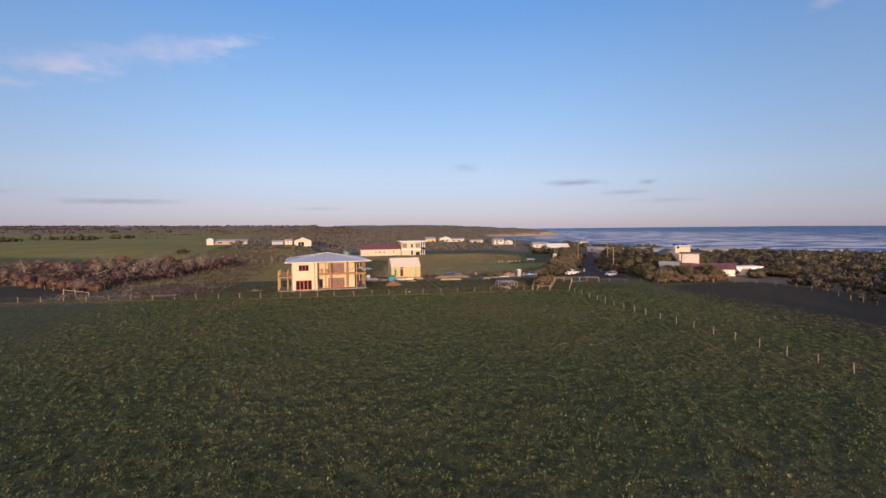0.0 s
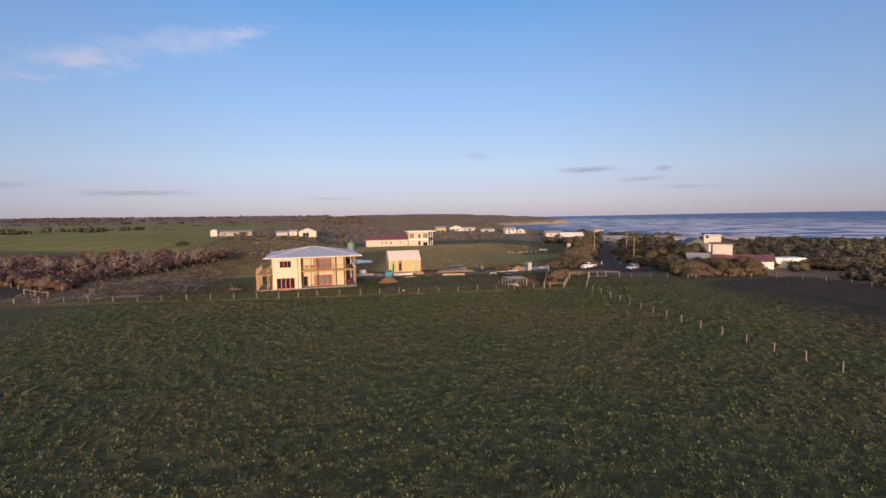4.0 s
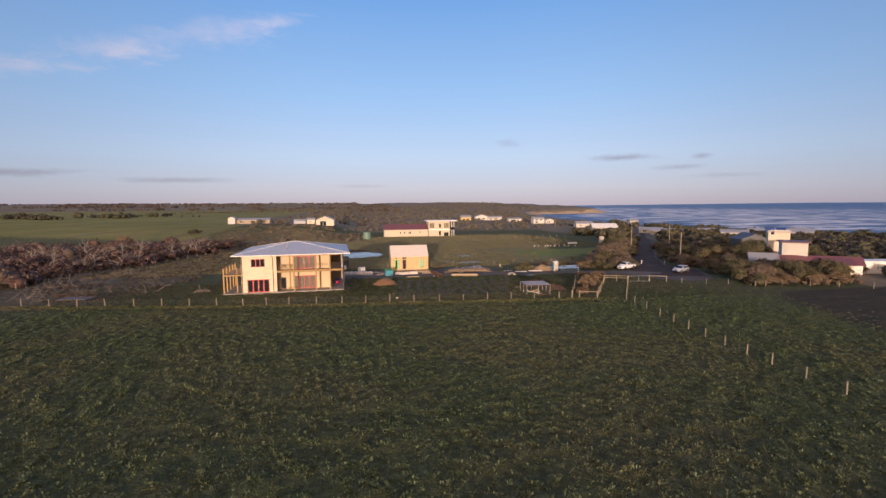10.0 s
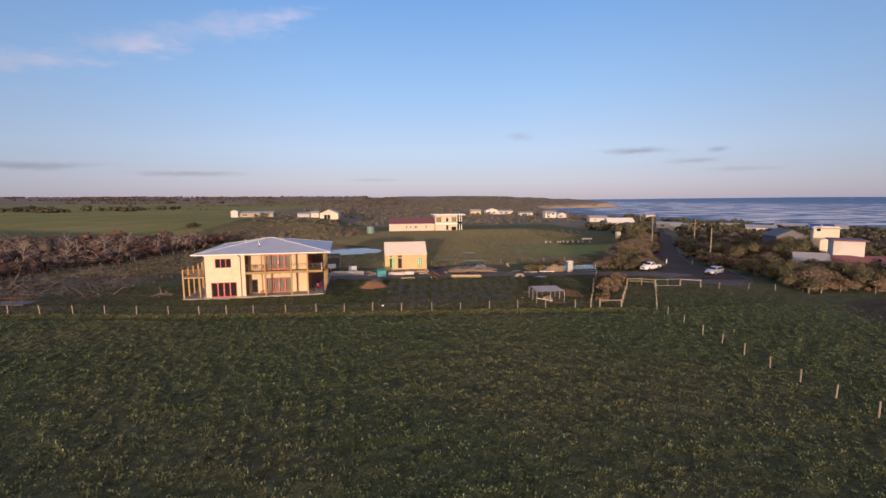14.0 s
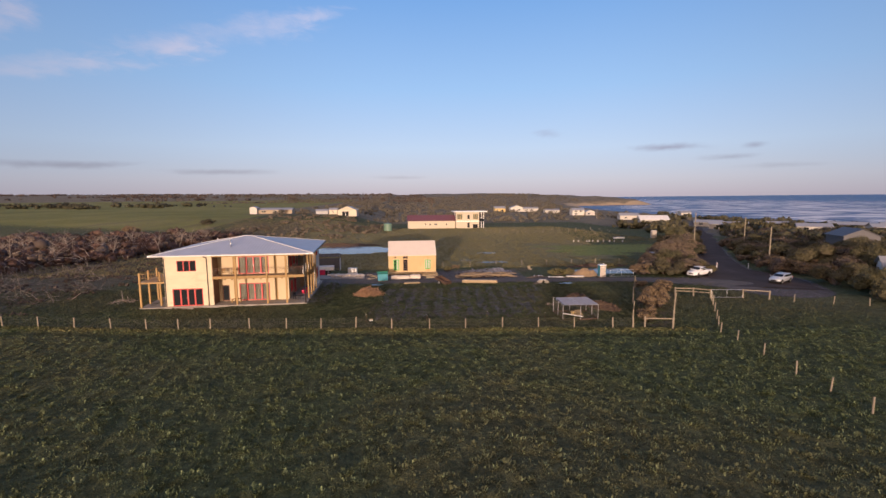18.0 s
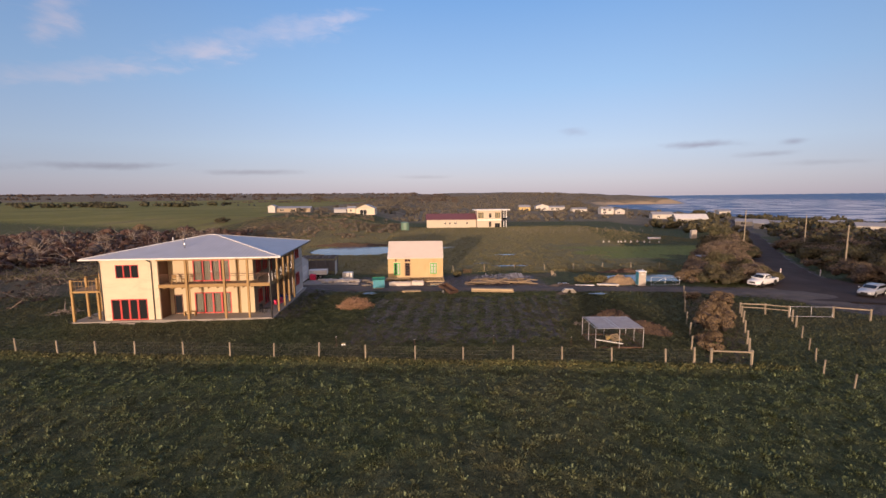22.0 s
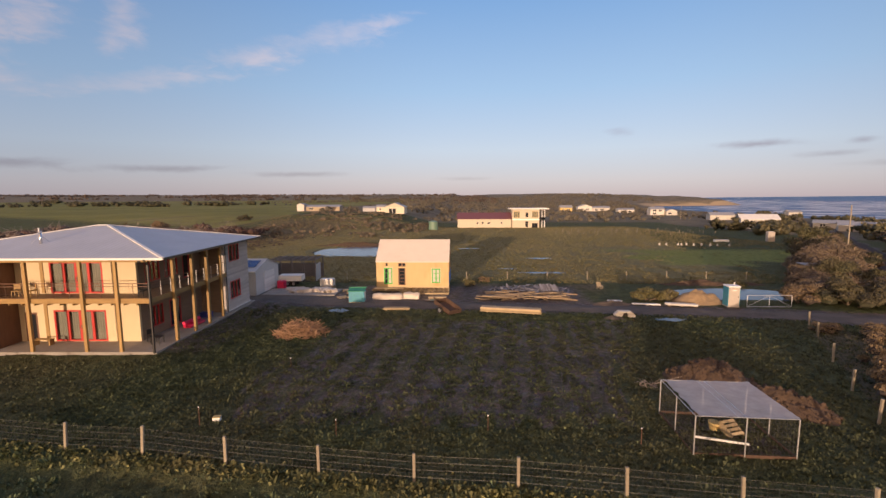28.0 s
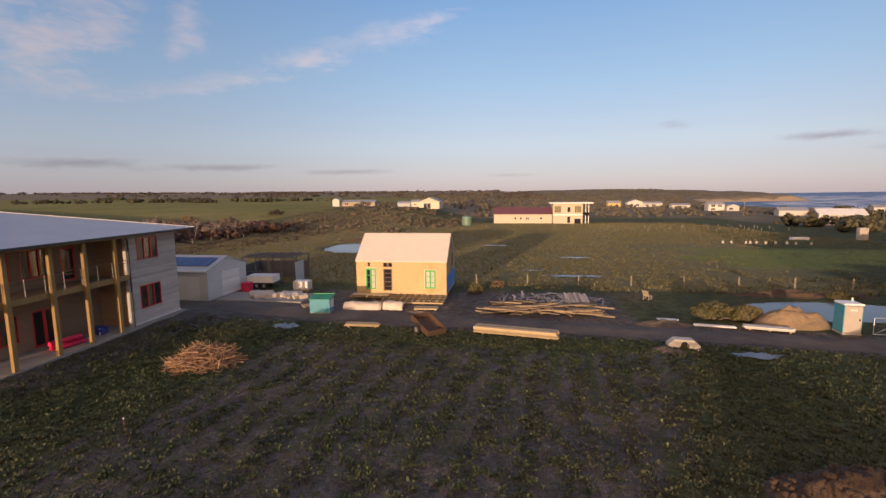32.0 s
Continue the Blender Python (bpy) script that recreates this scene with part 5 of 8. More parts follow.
for i in range(40):
    t = i / 39
    x = 87 + 44 * t + r_.normal() * 0.8
    y = 100.5 - 3.5 * t + r_.normal() * 1.3 + (1.8 if i % 2 else -1.2)
    s = 0.95 + 0.35 * r_.random()
    if 105 < x < 126:
        continue
    plant((0, 2, 1, 4, 1, 2, 0)[i % 7], x, y, s * (0.8 if i % 7 in (1, 5) else 1.15), s * (1.0 if i % 7 in (1, 5) else 1.25) * (0.8 if x > 112 else 1.0))
for x, y in ((89.5, 96.6), (92.0, 95.4), (95.2, 94.0), (98.0, 93.2), (101.5, 94.6), (104.0, 94.0)):
    plant(3, x, y, 1.1 + 0.3 * r_.random(), 1.0 + 0.3 * r_.random())


def road_x(y):
    return lerp_table(y, [(p[1], p[0]) for p in ROAD])


CLEAR = [(108, 108, 10, 8), (99, 110, 5, 5), (113, 122, 6, 5), (112, 103, 9, 5), (121, 103, 8, 5)]
r_ = np.random.default_rng(91)
placed = 0
while placed < 52:
    y = 103 + 75 * r_.random()
    x = road_x(y) + (6.5 if y > 118 else 9.5) + 30 * r_.random()
    if y < 98 + (x - 84) * -0.3 + 6 or any(abs(x - a) < p and abs(y - c) < d for a, c, p, d in CLEAR):
        continue
    s = 0.95 + 0.5 * r_.random()
    plant((0, 1, 4, 1, 2)[placed % 5], x, y, s, s * (0.8 + 0.25 * r_.random()))
    placed += 1
placed = 0
while placed < 34:
    y = 124 + 66 * r_.random()
    x = road_x(y) - 5.5 - 12 * r_.random()
    s = 0.9 + 0.5 * r_.random()
    if x < 36.5 + 0.7265 * (y - 90) + 4.0 * s:
        continue
    plant((1, 0, 1, 4)[placed % 4], x, y, s, s * (0.85 + 0.3 * r_.random()))
    placed += 1


def thicket(name, spots, leaf, label, category, n=70, size=0.4, lobe_n=5, seed=3, inner="leaf_dark"):
    """Scrub that nobody could count: rows of (x, y, z, radius, height) as one mesh of leaf sprays, and one of insides,
    by default coloured dark for the shade within.
    """
    r = np.random.default_rng(seed)
    V, F, o = [], [], 0
    CV, CF, co_ = [], [], 0
    unit = bmesh.new()
    bmesh.ops.create_icosphere(unit, subdivisions=1, radius=1.0)
    uv = np.array([v.co[:] for v in unit.verts])
    uf = np.array([[v.index for v in f.verts] for f in unit.faces])
    unit.free()
    for x, y, z, q, h in spots:
        c, rad = lobes(r, q, q, h, lobe_n)
        v, f = leaf_cloud(r, c, rad * 1.25, n, size * q / 2.0)
        V.append(v + (x, y, z)), F.append(f + o)
        o += len(v)
        for cc, rr in zip(c, rad):
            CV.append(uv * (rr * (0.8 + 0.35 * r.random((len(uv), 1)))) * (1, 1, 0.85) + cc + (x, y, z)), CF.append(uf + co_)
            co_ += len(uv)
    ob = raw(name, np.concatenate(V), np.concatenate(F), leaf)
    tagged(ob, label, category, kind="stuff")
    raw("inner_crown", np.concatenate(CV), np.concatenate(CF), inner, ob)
    return ob


def spread(n, test, x0, x1, y0, y1, q0, q1, h0, h1, seed):
    r = np.random.default_rng(seed)
    out = []
    while len(out) < n:
        x, y = x0 + (x1 - x0) * r.random(), y0 + (y1 - y0) * r.random()
        if test(x, y):
            q = q0 + (q1 - q0) * r.random()
            out.append((x, y, base_height(x, y) - 0.2, q, h0 + (h1 - h0) * r.random()))
    return out


DUNE = [(-40, 100), (50, 99.5), (56, 101), (62, 104), (70, 109.5), (78, 112), (86, 110.5), (100, 127), (140, 190), (340, 500)]


def on_dune(x, y):
    return x > lerp_table(y, DUNE) and not (104 < x < 127 and y > 86) and strip_mask(x, y, ROAD) > 5 and lerp_table(y, SHORE) - x > 45 and not (100 < x < 130 and 97 < y < 132)


thicket("dune_scrub", spread(620, on_dune, 100, 215, -40, 150, 1.6, 3.2, 1.6, 3.4, 1), "leaf_dune", "thick brown dune scrub", "scrub", 60, 0.34, 5, 31)
thicket("dune_scrub", spread(480, lambda x, y: on_dune(x, y) and x > 150, 150, 300, 20, 330, 2.2, 4.0, 1.6, 3.4, 2), "leaf_olive", "distant dark dune scrub", "scrub", 40, 0.36, 4, 32)
thicket("roadside_scrub", spread(170, lambda x, y: strip_mask(x, y, ROAD) > 5 and on_dune(x, y + 1e-9), 112, 200, 126, 330, 2.0, 3.6, 2.0, 4.2, 3), "leaf_olive", "dark scrub among seaside houses", "scrub", 60, 0.36, 5, 33)


def by_the_sea(x, y):
    return x > road_x(y) + 9 and x > 118 + 0.12 * (y - 95) and lerp_table(y, SHORE) - x > 30 and not any(abs(x - a) < p and abs(y - c) < d for a, c, p, d in CLEAR) and strip_mask(x, y, ROAD) > 6


thicket("dune_scrub", spread(520, by_the_sea, 118, 230, 96, 230, 1.8, 3.4, 2.0, 4.4, 21), "leaf_dune", "thick brown scrub between houses and sea", "scrub", 90, 0.26, 5, 51)
thicket("dune_scrub", spread(420, by_the_sea, 150, 330, 110, 330, 2.4, 4.4, 2.0, 4.4, 22), "leaf_olive", "distant dark scrub by the shore", "scrub", 60, 0.32, 4, 52)
screen = [(146 + 1.6 * i + 2.0 * math.sin(i * 5.1), 289 - 0.6 * i + 3 * math.cos(i * 3.3), -6.0, 3.2, 8.0 + 1.0 * math.sin(i * 2.7)) for i in range(20)]
thicket("garden_trees", screen, "leaf_olive", "garden trees before a seaside house", "woods", 140, 0.26, 6, 53)
# scrub added out of view, only to cast shade on the paddock's far corner
thicket("paddock_scrub", spread(95, lambda x, y: x > 76 + 0.05 * y and strip_mask(x, y, ROAD) > 6, 76, 106, -4, 34, 2.0, 3.4, 3.2, 4.6, 4), "leaf_dune", "unseen brown scrub added to shade the paddock corner", "scrub", 60, 0.34, 5, 34)


def on_plain(x, y):
    return lerp_table(y, SHORE) - x > 70 and strip_mask(x, y, ROAD) > 8 and not (x < -70 and y < 900)


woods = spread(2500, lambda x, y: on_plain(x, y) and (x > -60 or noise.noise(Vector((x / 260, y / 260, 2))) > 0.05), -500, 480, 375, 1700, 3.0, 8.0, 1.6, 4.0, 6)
thicket("far_woods", woods, "leaf_haze", "far brown bushland", "woods", 34, 0.30, 3, 36, "leaf_haze")
belts = spread(1300, lambda x, y: lerp_table(y, SHORE) - x > 90 and noise.noise(Vector((x / 420, y / 150, 9))) > 0.02 and not (x > 120 and y > 1000), -2400, 1200, 1100, 2700, 7, 15, 3.6, 7.5, 7)
thicket("far_woods", belts, "leaf_dune", "dark tree belts along the horizon", "woods", 20, 0.36, 3, 37, "leaf_dune")
fieldtrees = [(-260 - 55 * i + 30 * math.sin(i * 3.1), 560 + 33 * i + 40 * math.cos(i * 2.3), 0, 9 + 3 * math.sin(i), 6 + 1.5 * math.cos(i * 1.7)) for i in range(9)]
fieldtrees = [(x + 7 * k * math.cos(k), y + 4 * k, base_height(x, y) - 0.3, q * 0.7, h) for x, y, _, q, h in fieldtrees for k in range(5)]
hedge = [(-700 + 445 * k / 89 + 9 * math.sin(k * 2.9), 480 + 210 * k / 89 + 14 * math.cos(k * 1.7)) for k in range(90) if k % 23 > 4]
fieldtrees += [(x, y, base_height(x, y) - 0.3, 6.5 + 2 * math.sin(x), 5.5 + 2.0 * math.cos(y)) for x, y in hedge]
thicket("field_trees", fieldtrees, "leaf_dark", "dark hedgerow trees in the pasture", "woods", 60, 0.26, 5, 38)
thicket("garden_trees", spread(150, lambda x, y: on_plain(x, y) and 0.62 < x / (y - 20) < 0.95 and strip_mask(x, y, ROAD) > 6, 130, 330, 240, 520, 3.0, 5.5, 3.5, 7.0, 8), "leaf_olive", "trees among the seaside houses", "woods", 60, 0.36, 5, 39)


# windrow of felled, dead trees
def tangle(name, spots, material, label, twigs, seed, thick=0.09, category="branches"):
    r = np.random.default_rng(seed)
    V, F, o = [], [], 0
    tri = np.array([(0, 1, 4, 3), (1, 2, 5, 4), (2, 0, 3, 5)])
    for x, y, z, q, h in spots:
        for _ in range(twigs):
            p = np.array([x, y, z]) + np.array([r.normal() * q * 0.5, r.normal() * q * 0.5, abs(r.normal()) * h * 0.35])
            d = np.array([r.normal(), r.normal(), r.normal() * 0.35 + 0.38])
            d /= np.linalg.norm(d)
            t = thick * (0.3 + r.random() * 1.2)
            length = q * (0.5 + 0.7 * r.random())
            for seg in range(2):
                e = p + d * length * (0.6 if seg == 0 else 0.45)
                u = np.cross(d, (0.3, 0.5, 0.8))
                u /= np.linalg.norm(u)
                w = np.cross(d, u)
                ring = [u, -0.5 * u + 0.87 * w, -0.5 * u - 0.87 * w]
                V.append(np.array([p + k * t for k in ring] + [e + k * t * 0.6 for k in ring]))
                F.append(tri + o)
                o += 6
                p, t = e, t * 0.6
                d = d + r.normal(size=3) * 0.45
                d /= np.linalg.norm(d)
    ob = raw(name, np.concatenate(V), np.concatenate(F), material)
    return tagged(ob, label, category, kind="stuff")


def in_windrow(x, y):
    edge = lerp_table(y, [(118, -55), (150, -53), (170, -50), (205, -45), (240, -46), (300, -60)])
    return x < edge + 4 * noise.noise(Vector((y * 0.07, 0, 0))) and y > 124 + 0.9 * max(0.0, -54 - x) and x > -165 + 0.25 * (y - 120) and noise.noise(Vector((x * 0.06, y * 0.06, 4))) > -0.32


row = spread(700, in_windrow, -165, -42, 118, 255, 2.2, 4.6, 1.4, 5.0, 9)
tangle("dead_branches", row[:260], "dead", "windrow of grey felled branches", 8, 41, 0.07)
thicket("dead_scrub", [(x, y, z, q * 0.9, h * 1.15) for x, y, z, q, h in row[::9]], "leaf_brown", "bare brown crowns among felled trees", "scrub", 110, 0.13, 6, 45, "leaf_dune")
thicket("dead_scrub", [(x, y, z, q, h * 0.8) for x, y, z, q, h in row[60:700]], "leaf_red", "heap of dead red-brown scrub", "scrub", 80, 0.24, 5, 42, "leaf_red")
tangle("brushwood", spread(60, lambda x, y: x < -22 - 0.5 * (y - 112) and not (-39 < x < -27 and y < 113) and y > fence_y(x) + 3, -60, -24, 104, 150, 1.6, 3.2, 0.25, 0.6, 10), "dead", "scattered grey brushwood on bare ground", 14, 43, 0.04)
thicket("low_scrub", spread(420, lambda x, y: y > fence_y(x) + 3, -58, -22, 104, 240, 1.2, 2.4, 0.3, 0.7, 11), "leaf_dune", "low brown weeds", "scrub", 60, 0.22, 4, 44)


thicket("hill_scrub", spread(330, lambda x, y: noise.noise(Vector((x / 22, y / 22, 1))) > -0.1, -62, 12, 236, 350, 1.0, 3.2, 0.5, 1.8, 24), "leaf_haze", "brown scrub over the rise before the farm", "scrub", 60, 0.26, 4, 54, "leaf_brown")


def bare_tree(seed, h):
    r = np.random.default_rng(seed)
    t = thing("dead_tree", pose(0, 0, -60), "bare grey leaning dead tree", "tree", "dead trees")
    trunk, limbs = bmesh.new(), bmesh.new()
    top = Vector((r.normal() * 0.25 * h, r.normal() * 0.25 * h, 0.62 * h))
    tube(trunk, (0, 0, -0.3), top, 0.16, 0.08, 7)
    for _ in range(9):
        b0 = Vector((0, 0, 0)).lerp(top, 0.4 + 0.6 * r.random())
        e = b0 + Vector((r.normal() * 0.3 * h, r.normal() * 0.3 * h, (0.1 + 0.4 * r.random()) * h))
        tube(limbs, b0, e, 0.06, 0.025, 5)
        for _ in range(3):
            tube(limbs, b0.lerp(e, 0.6), e + Vector(r.normal(size=3).tolist()) * 0.16 * h, 0.025, 0.008, 4)
    part("trunk", trunk, "dead", t)
    tagged(part("limb_mass", limbs, "dead", t), kind="stuff")
    return t


dead = [bare_tree(71, 6.5), bare_tree(72, 7.5), bare_tree(73, 5.5)]
for i, (x, y, a) in enumerate([(-53, 172, 20), (-49, 199, 140), (-47, 212, 260), (-57, 158, 75), (-62, 183, 310), (-59, 222, 200), (-51, 190, 15), (-68, 160, 120), (-84, 175, 230), (-56, 236, 95), (-75, 190, 40), (-92, 196, 150), (-100, 185, 280), (-66, 206, 60), (-48, 207, 330)]):
    m = pose(x, y, base_height(x, y), 8 * math.sin(i), 10 * math.cos(i * 2), a)
    if i < 3:
        dead[i].matrix_world = m
    else:
        copy_thing(dead[i % 3], m)


def blades(r, foot, k, spread_, tall, lean, wide, size=None):
    """Bent blades round each foot, each one four-cornered and its own island; the three sizes are (least, range)."""
    n = len(foot)
    m = n * k
    base = np.repeat(foot, k, axis=0)
    big = np.repeat((0.7 + 0.6 * r.random(n)) * (1.0 if size is None else size), k)[:, None]
    a = r.random(m) * 2 * math.pi
    out = np.stack([np.cos(a), np.sin(a), np.zeros(m)], axis=1)
    side = np.stack([-np.sin(a), np.cos(a), np.zeros(m)], axis=1)
    up = np.array([0, 0, 1.0])
    h, l_, w = ((v[0] + v[1] * r.random((m, 1))) * big for v in (tall, lean, wide))
    p = base + out * spread_ * r.random((m, 1))
    mid, tip = p + out * l_ * 0.5 + up * h * 0.8, p + out * l_ + up * h
    verts = np.stack([p - side * w * 0.7 - up * 0.02, p + side * w * 0.7 - up * 0.02, tip * 0.6 + mid * 0.4 + side * w * 0.5, tip * 0.4 + mid * 0.6 - side * w], axis=1)
    return verts.reshape(-1, 3), np.arange(m * 4).reshape(m, 4)


def grass():
    """Tufts of bent blades over the near paddock and the yard."""
    r = np.random.default_rng(8)
    n = 200000
    x, y = r.random(n) * 128 - 44, 6 + r.random(n) * 116
    dice = r.random(n)
    keep = np.zeros(n, dtype=bool)
    yard = np.zeros(n, dtype=bool)
    size = np.ones(n)
    for i in range(n):
        a, c = x[i], y[i]
        front = fence_y(a)
        if dice[i] > inside(a, c, -34, 74, 15, 130, 10) or (-8.5 < a < 10.8 and 105.4 < c < 122) or (a > 0 and c > 116 and strip_mask(a, c, DRIVE) < 0.4) or (a > 60 and strip_mask(a, c, ROAD) < 0.5):
            continue
        if c > front:
            bare = dug(a, c)
            rows = math.sin((a - 0.1 * c) * 3.3)
            keep[i] = 0.7 * noise.noise(Vector((a * 1.1, c * 1.1, 4))) + 0.7 * noise.noise(Vector((a * 2.6, c * 2.6, 2))) > -0.55 + 0.56 * bare - 0.3 * bare * rows
            yard[i] = True
        else:
            clump = hummock(a, c)
            keep[i] = clump > -0.42
            size[i] = 0.75 + 0.8 * min(0.8, max(-0.3, clump))
    field = keep & ~yard
    for name, sel, k, sizes, mat, label in (
            ("grass", field, 9, (0.24, (0.045, 0.08), (0.05, 0.09), (0.018, 0.024)), "grass", "short tufted green paddock grass"),
            ("yard_weeds", keep & yard, 5, (0.12, (0.04, 0.08), (0.05, 0.09), (0.022, 0.026)), "grass_yard", "low green weeds on the bare yard")):
        foot = np.array([(a, c, height(a, c)) for a, c in zip(x[sel], y[sel])])
        ob = raw(name, *blades(r, foot, k, *sizes, size[sel]), mat)
        tagged(ob, label, "grass", kind="stuff")
    # extra weeds where the walk ends low over the yard
    n = 40000
    x, y = 10 + r.random(n) * 42, 94 + r.random(n) * 25
    sel = np.array([0.7 * noise.noise(Vector((a * 1.1, c * 1.1, 4))) + 0.7 * noise.noise(Vector((a * 2.6, c * 2.6, 2))) > (-0.02 - 0.32 * math.sin((a - 0.1 * c) * 3.3)) * dug(a, c) - 0.25 * (1 - dug(a, c)) and c > fence_y(a) for a, c in zip(x, y)])
    foot = np.array([(a, c, height(a, c)) for a, c in zip(x[sel], y[sel])])
    ob = raw("yard_weeds", *blades(r, foot, 5, 0.12, (0.03, 0.05), (0.04, 0.08), (0.015, 0.02)), "grass_yard")
    tagged(ob, "low green weeds between rows of dug soil", "grass", kind="stuff")
    # sparse seedlings over all of the dug ground
    n = 24000
    x, y = 8 + r.random(n) * 40, 96 + r.random(n) * 24
    sel = np.array([c > fence_y(a) for a, c in zip(x, y)])
    foot = np.array([(a, c, height(a, c)) for a, c in zip(x[sel], y[sel])])
    ob = raw("seedlings", *blades(r, foot, 2, 0.06, (0.02, 0.04), (0.03, 0.07), (0.012, 0.02)), "grass_yard")
    tagged(ob, "sparse pale seedlings over dug soil", "grass", kind="stuff")
    # coarser tussocks on the paddocks behind
    n2 = 90000
    x2, y2 = r.random(n2) * 190 - 70, 138 + r.random(n2) ** 1.3 * 190
    up = np.array([0, 0, 1.0])
    ok = np.array([not any(oval(a, c, p[0], p[1], p[2], p[3]) < 1.2 for p in PONDS) and strip_mask(a, c, ROAD) > 3 and noise.noise(Vector((a * 0.3, c * 0.3, 6))) > -0.35 + 0.75 * inside(a, c, 62, 118, 150, 196, 14) for a, c in zip(x2, y2)])
    x2, y2 = x2[ok], y2[ok]
    f = np.repeat(np.array([(a, c, base_height(a, c)) for a, c in zip(x2, y2)]), 3, axis=0)
    m = len(f)
    a = r.random(m) * 2 * math.pi
    out = np.stack([np.cos(a), np.sin(a), np.zeros(m)], axis=1)
    side = np.stack([-np.sin(a), np.cos(a), np.zeros(m)], axis=1)
    f = f + out * 0.5 * r.random((m, 1))
    w, h = 0.025 + 0.045 * r.random((m, 1)), 0.09 + 0.15 * r.random((m, 1))
    top = f + out * h * 0.8 + up * h
    verts = np.stack([f - side * w, f + side * w, top + side * w * 0.5, top - side * w * 0.5], axis=1)
    ob = raw("tussock_grass", verts.reshape(-1, 3), np.arange(m * 4).reshape(m, 4), "grass_far")
    tagged(ob, "coarse olive tussocks on the rear paddocks", "grass", kind="stuff")
    # long pale grass under the front fence
    m = 9000
    t = r.random(m)
    px = -62 + t * 116
    py = np.array([fence_y(v) for v in px]) + r.normal(size=m) * 0.34 - 0.35
    pz = np.array([height(a, c) for a, c in zip(px, py)])
    f = np.stack([px, py, pz], axis=1)
    a = r.random(m) * 2 * math.pi
    side = np.stack([np.cos(a), np.sin(a), np.zeros(m)], axis=1)
    h = (0.06 + 0.11 * r.random((m, 1)))
    top = f + up * h + r.normal(size=(m, 3)) * (0.08, 0.08, 0)
    verts = np.stack([f - side * 0.06, f + side * 0.06, top + side * 0.04, top - side * 0.04], axis=1)
    ob = raw("long_grass", verts.reshape(-1, 3), np.arange(m * 4).reshape(m, 4), "grass_dry")
    tagged(ob, "long pale grass along the wire fence", "grass", kind="stuff")


grass()


# ---- fences ----
def line_points(pts, step):
    """Points every step or so along a line, corners included."""
    out = []
    for (x0, y0), (x1, y1) in zip(pts, pts[1:]):
        n = max(1, round(math.hypot(x1 - x0, y1 - y0) / step))
        out += [(x0 + (x1 - x0) * i / n, y0 + (y1 - y0) * i / n) for i in range(n)]
    return out + [pts[-1]]


POST_MESH = {}


def post_at(fence, x, y, h, w, tilt):
    """A slightly leaning fence post; posts of one size share their mesh."""
    key = (h, w)
    if key not in POST_MESH:
        bm = boxes((-w / 2, w / 2, -w / 2, w / 2, -0.3, h), bevel=0.012)
        ob = part("post", bm, "post", fence)
        POST_MESH[key] = ob.data
    else:
        ob = new("post", POST_MESH[key])
        ob.parent = fence
    ob.matrix_local = pose(x, y, gh(x, y), tilt[0], tilt[1], rng.random() * 20)
    return ob


def wire_fence(pts, label, step=3.85, h=1.15, wires=(0.25, 0.5, 0.75, 0.95), mesh=False, w=0.11, exact=None):
    f = thing("fence", pose(0, 0, 0), label, "fence", "wire fences")
    spots = exact or line_points(pts, step)
    for x, y in spots:
        post_at(f, x, y, h * (1.0 if rng.random() > 0.2 else 1.0), w, (rng.normal() * 1.6, rng.normal() * 1.6))
    z = [gh(x, y) for x, y in spots]
    for hw in wires:
        bm = bmesh.new()
        last = None
        for (x, y), zz in zip(spots, z):
            ring = [bm.verts.new((x + 0.004 * a, y + 0.004 * c, zz + hw * h + 0.004 * e)) for a, c, e in ((0, 1, -0.6), (0, -1, -0.6), (0, 0, 1.2))]
            if last:
                for i in range(3):
                    bm.faces.new((last[i], last[(i + 1) % 3], ring[(i + 1) % 3], ring[i]))
            last = ring
        part("wire", bm, "wire", f)
    if mesh:
        bm = bmesh.new()
        for (x0, y0), (x1, y1), z0, z1 in zip(spots, spots[1:], z, z[1:]):
            n = 22
            for i in range(n):
                t = i / n
                x, y, zz = x0 + (x1 - x0) * t, y0 + (y1 - y0) * t, z0 + (z1 - z0) * t
                beam(bm, (x, y, zz + 0.03), (x, y, zz + 0.86 * h), 0.0038)
            for k in range(7):
                beam(bm, (x0, y0, z0 + (0.05 + 0.135 * k) * h), (x1, y1, z1 + (0.05 + 0.135 * k) * h), 0.0038)
        tagged(part("netting", bm, "wire", f, "square wire netting"), kind="stuff")
    return f


FRONT = [(-30.1, 101.65), (-25.8, 100.85), (-21.4, 100.0), (-17.2, 99.25), (-13.05, 98.5), (-8.85, 97.7), (-4.9, 97.05), (-1.4, 96.5), (2.0, 96.15), (6.15, 95.75), (10.05, 95.4), (13.7, 95.05), (17.4, 94.7), (21.2, 94.3), (25.2, 93.85), (29.0, 93.5), (32.9, 93.15), (36.7, 92.75), (40.5, 92.4), (44.6, 92.05), (46.7, 91.85)]
wire_fence(None, "front wire fence with weathered timber posts", exact=line_points([(-64, 107.9), (-30.1, 101.65)], 4.2)[:-1] + FRONT, mesh=True, h=1.2, wires=(0.2, 0.45, 0.7, 0.92))
wire_fence([(50.0, -6), (50.7, 29.3), (51.4, 60), (51.9, 69), (53.2, 78.8), (54.6, 86.8), (54.85, 89.4), (58.06, 94.3), (62.1, 100.4)], "paddock wire fence with pale posts", step=3.25, h=1.1, w=0.09)
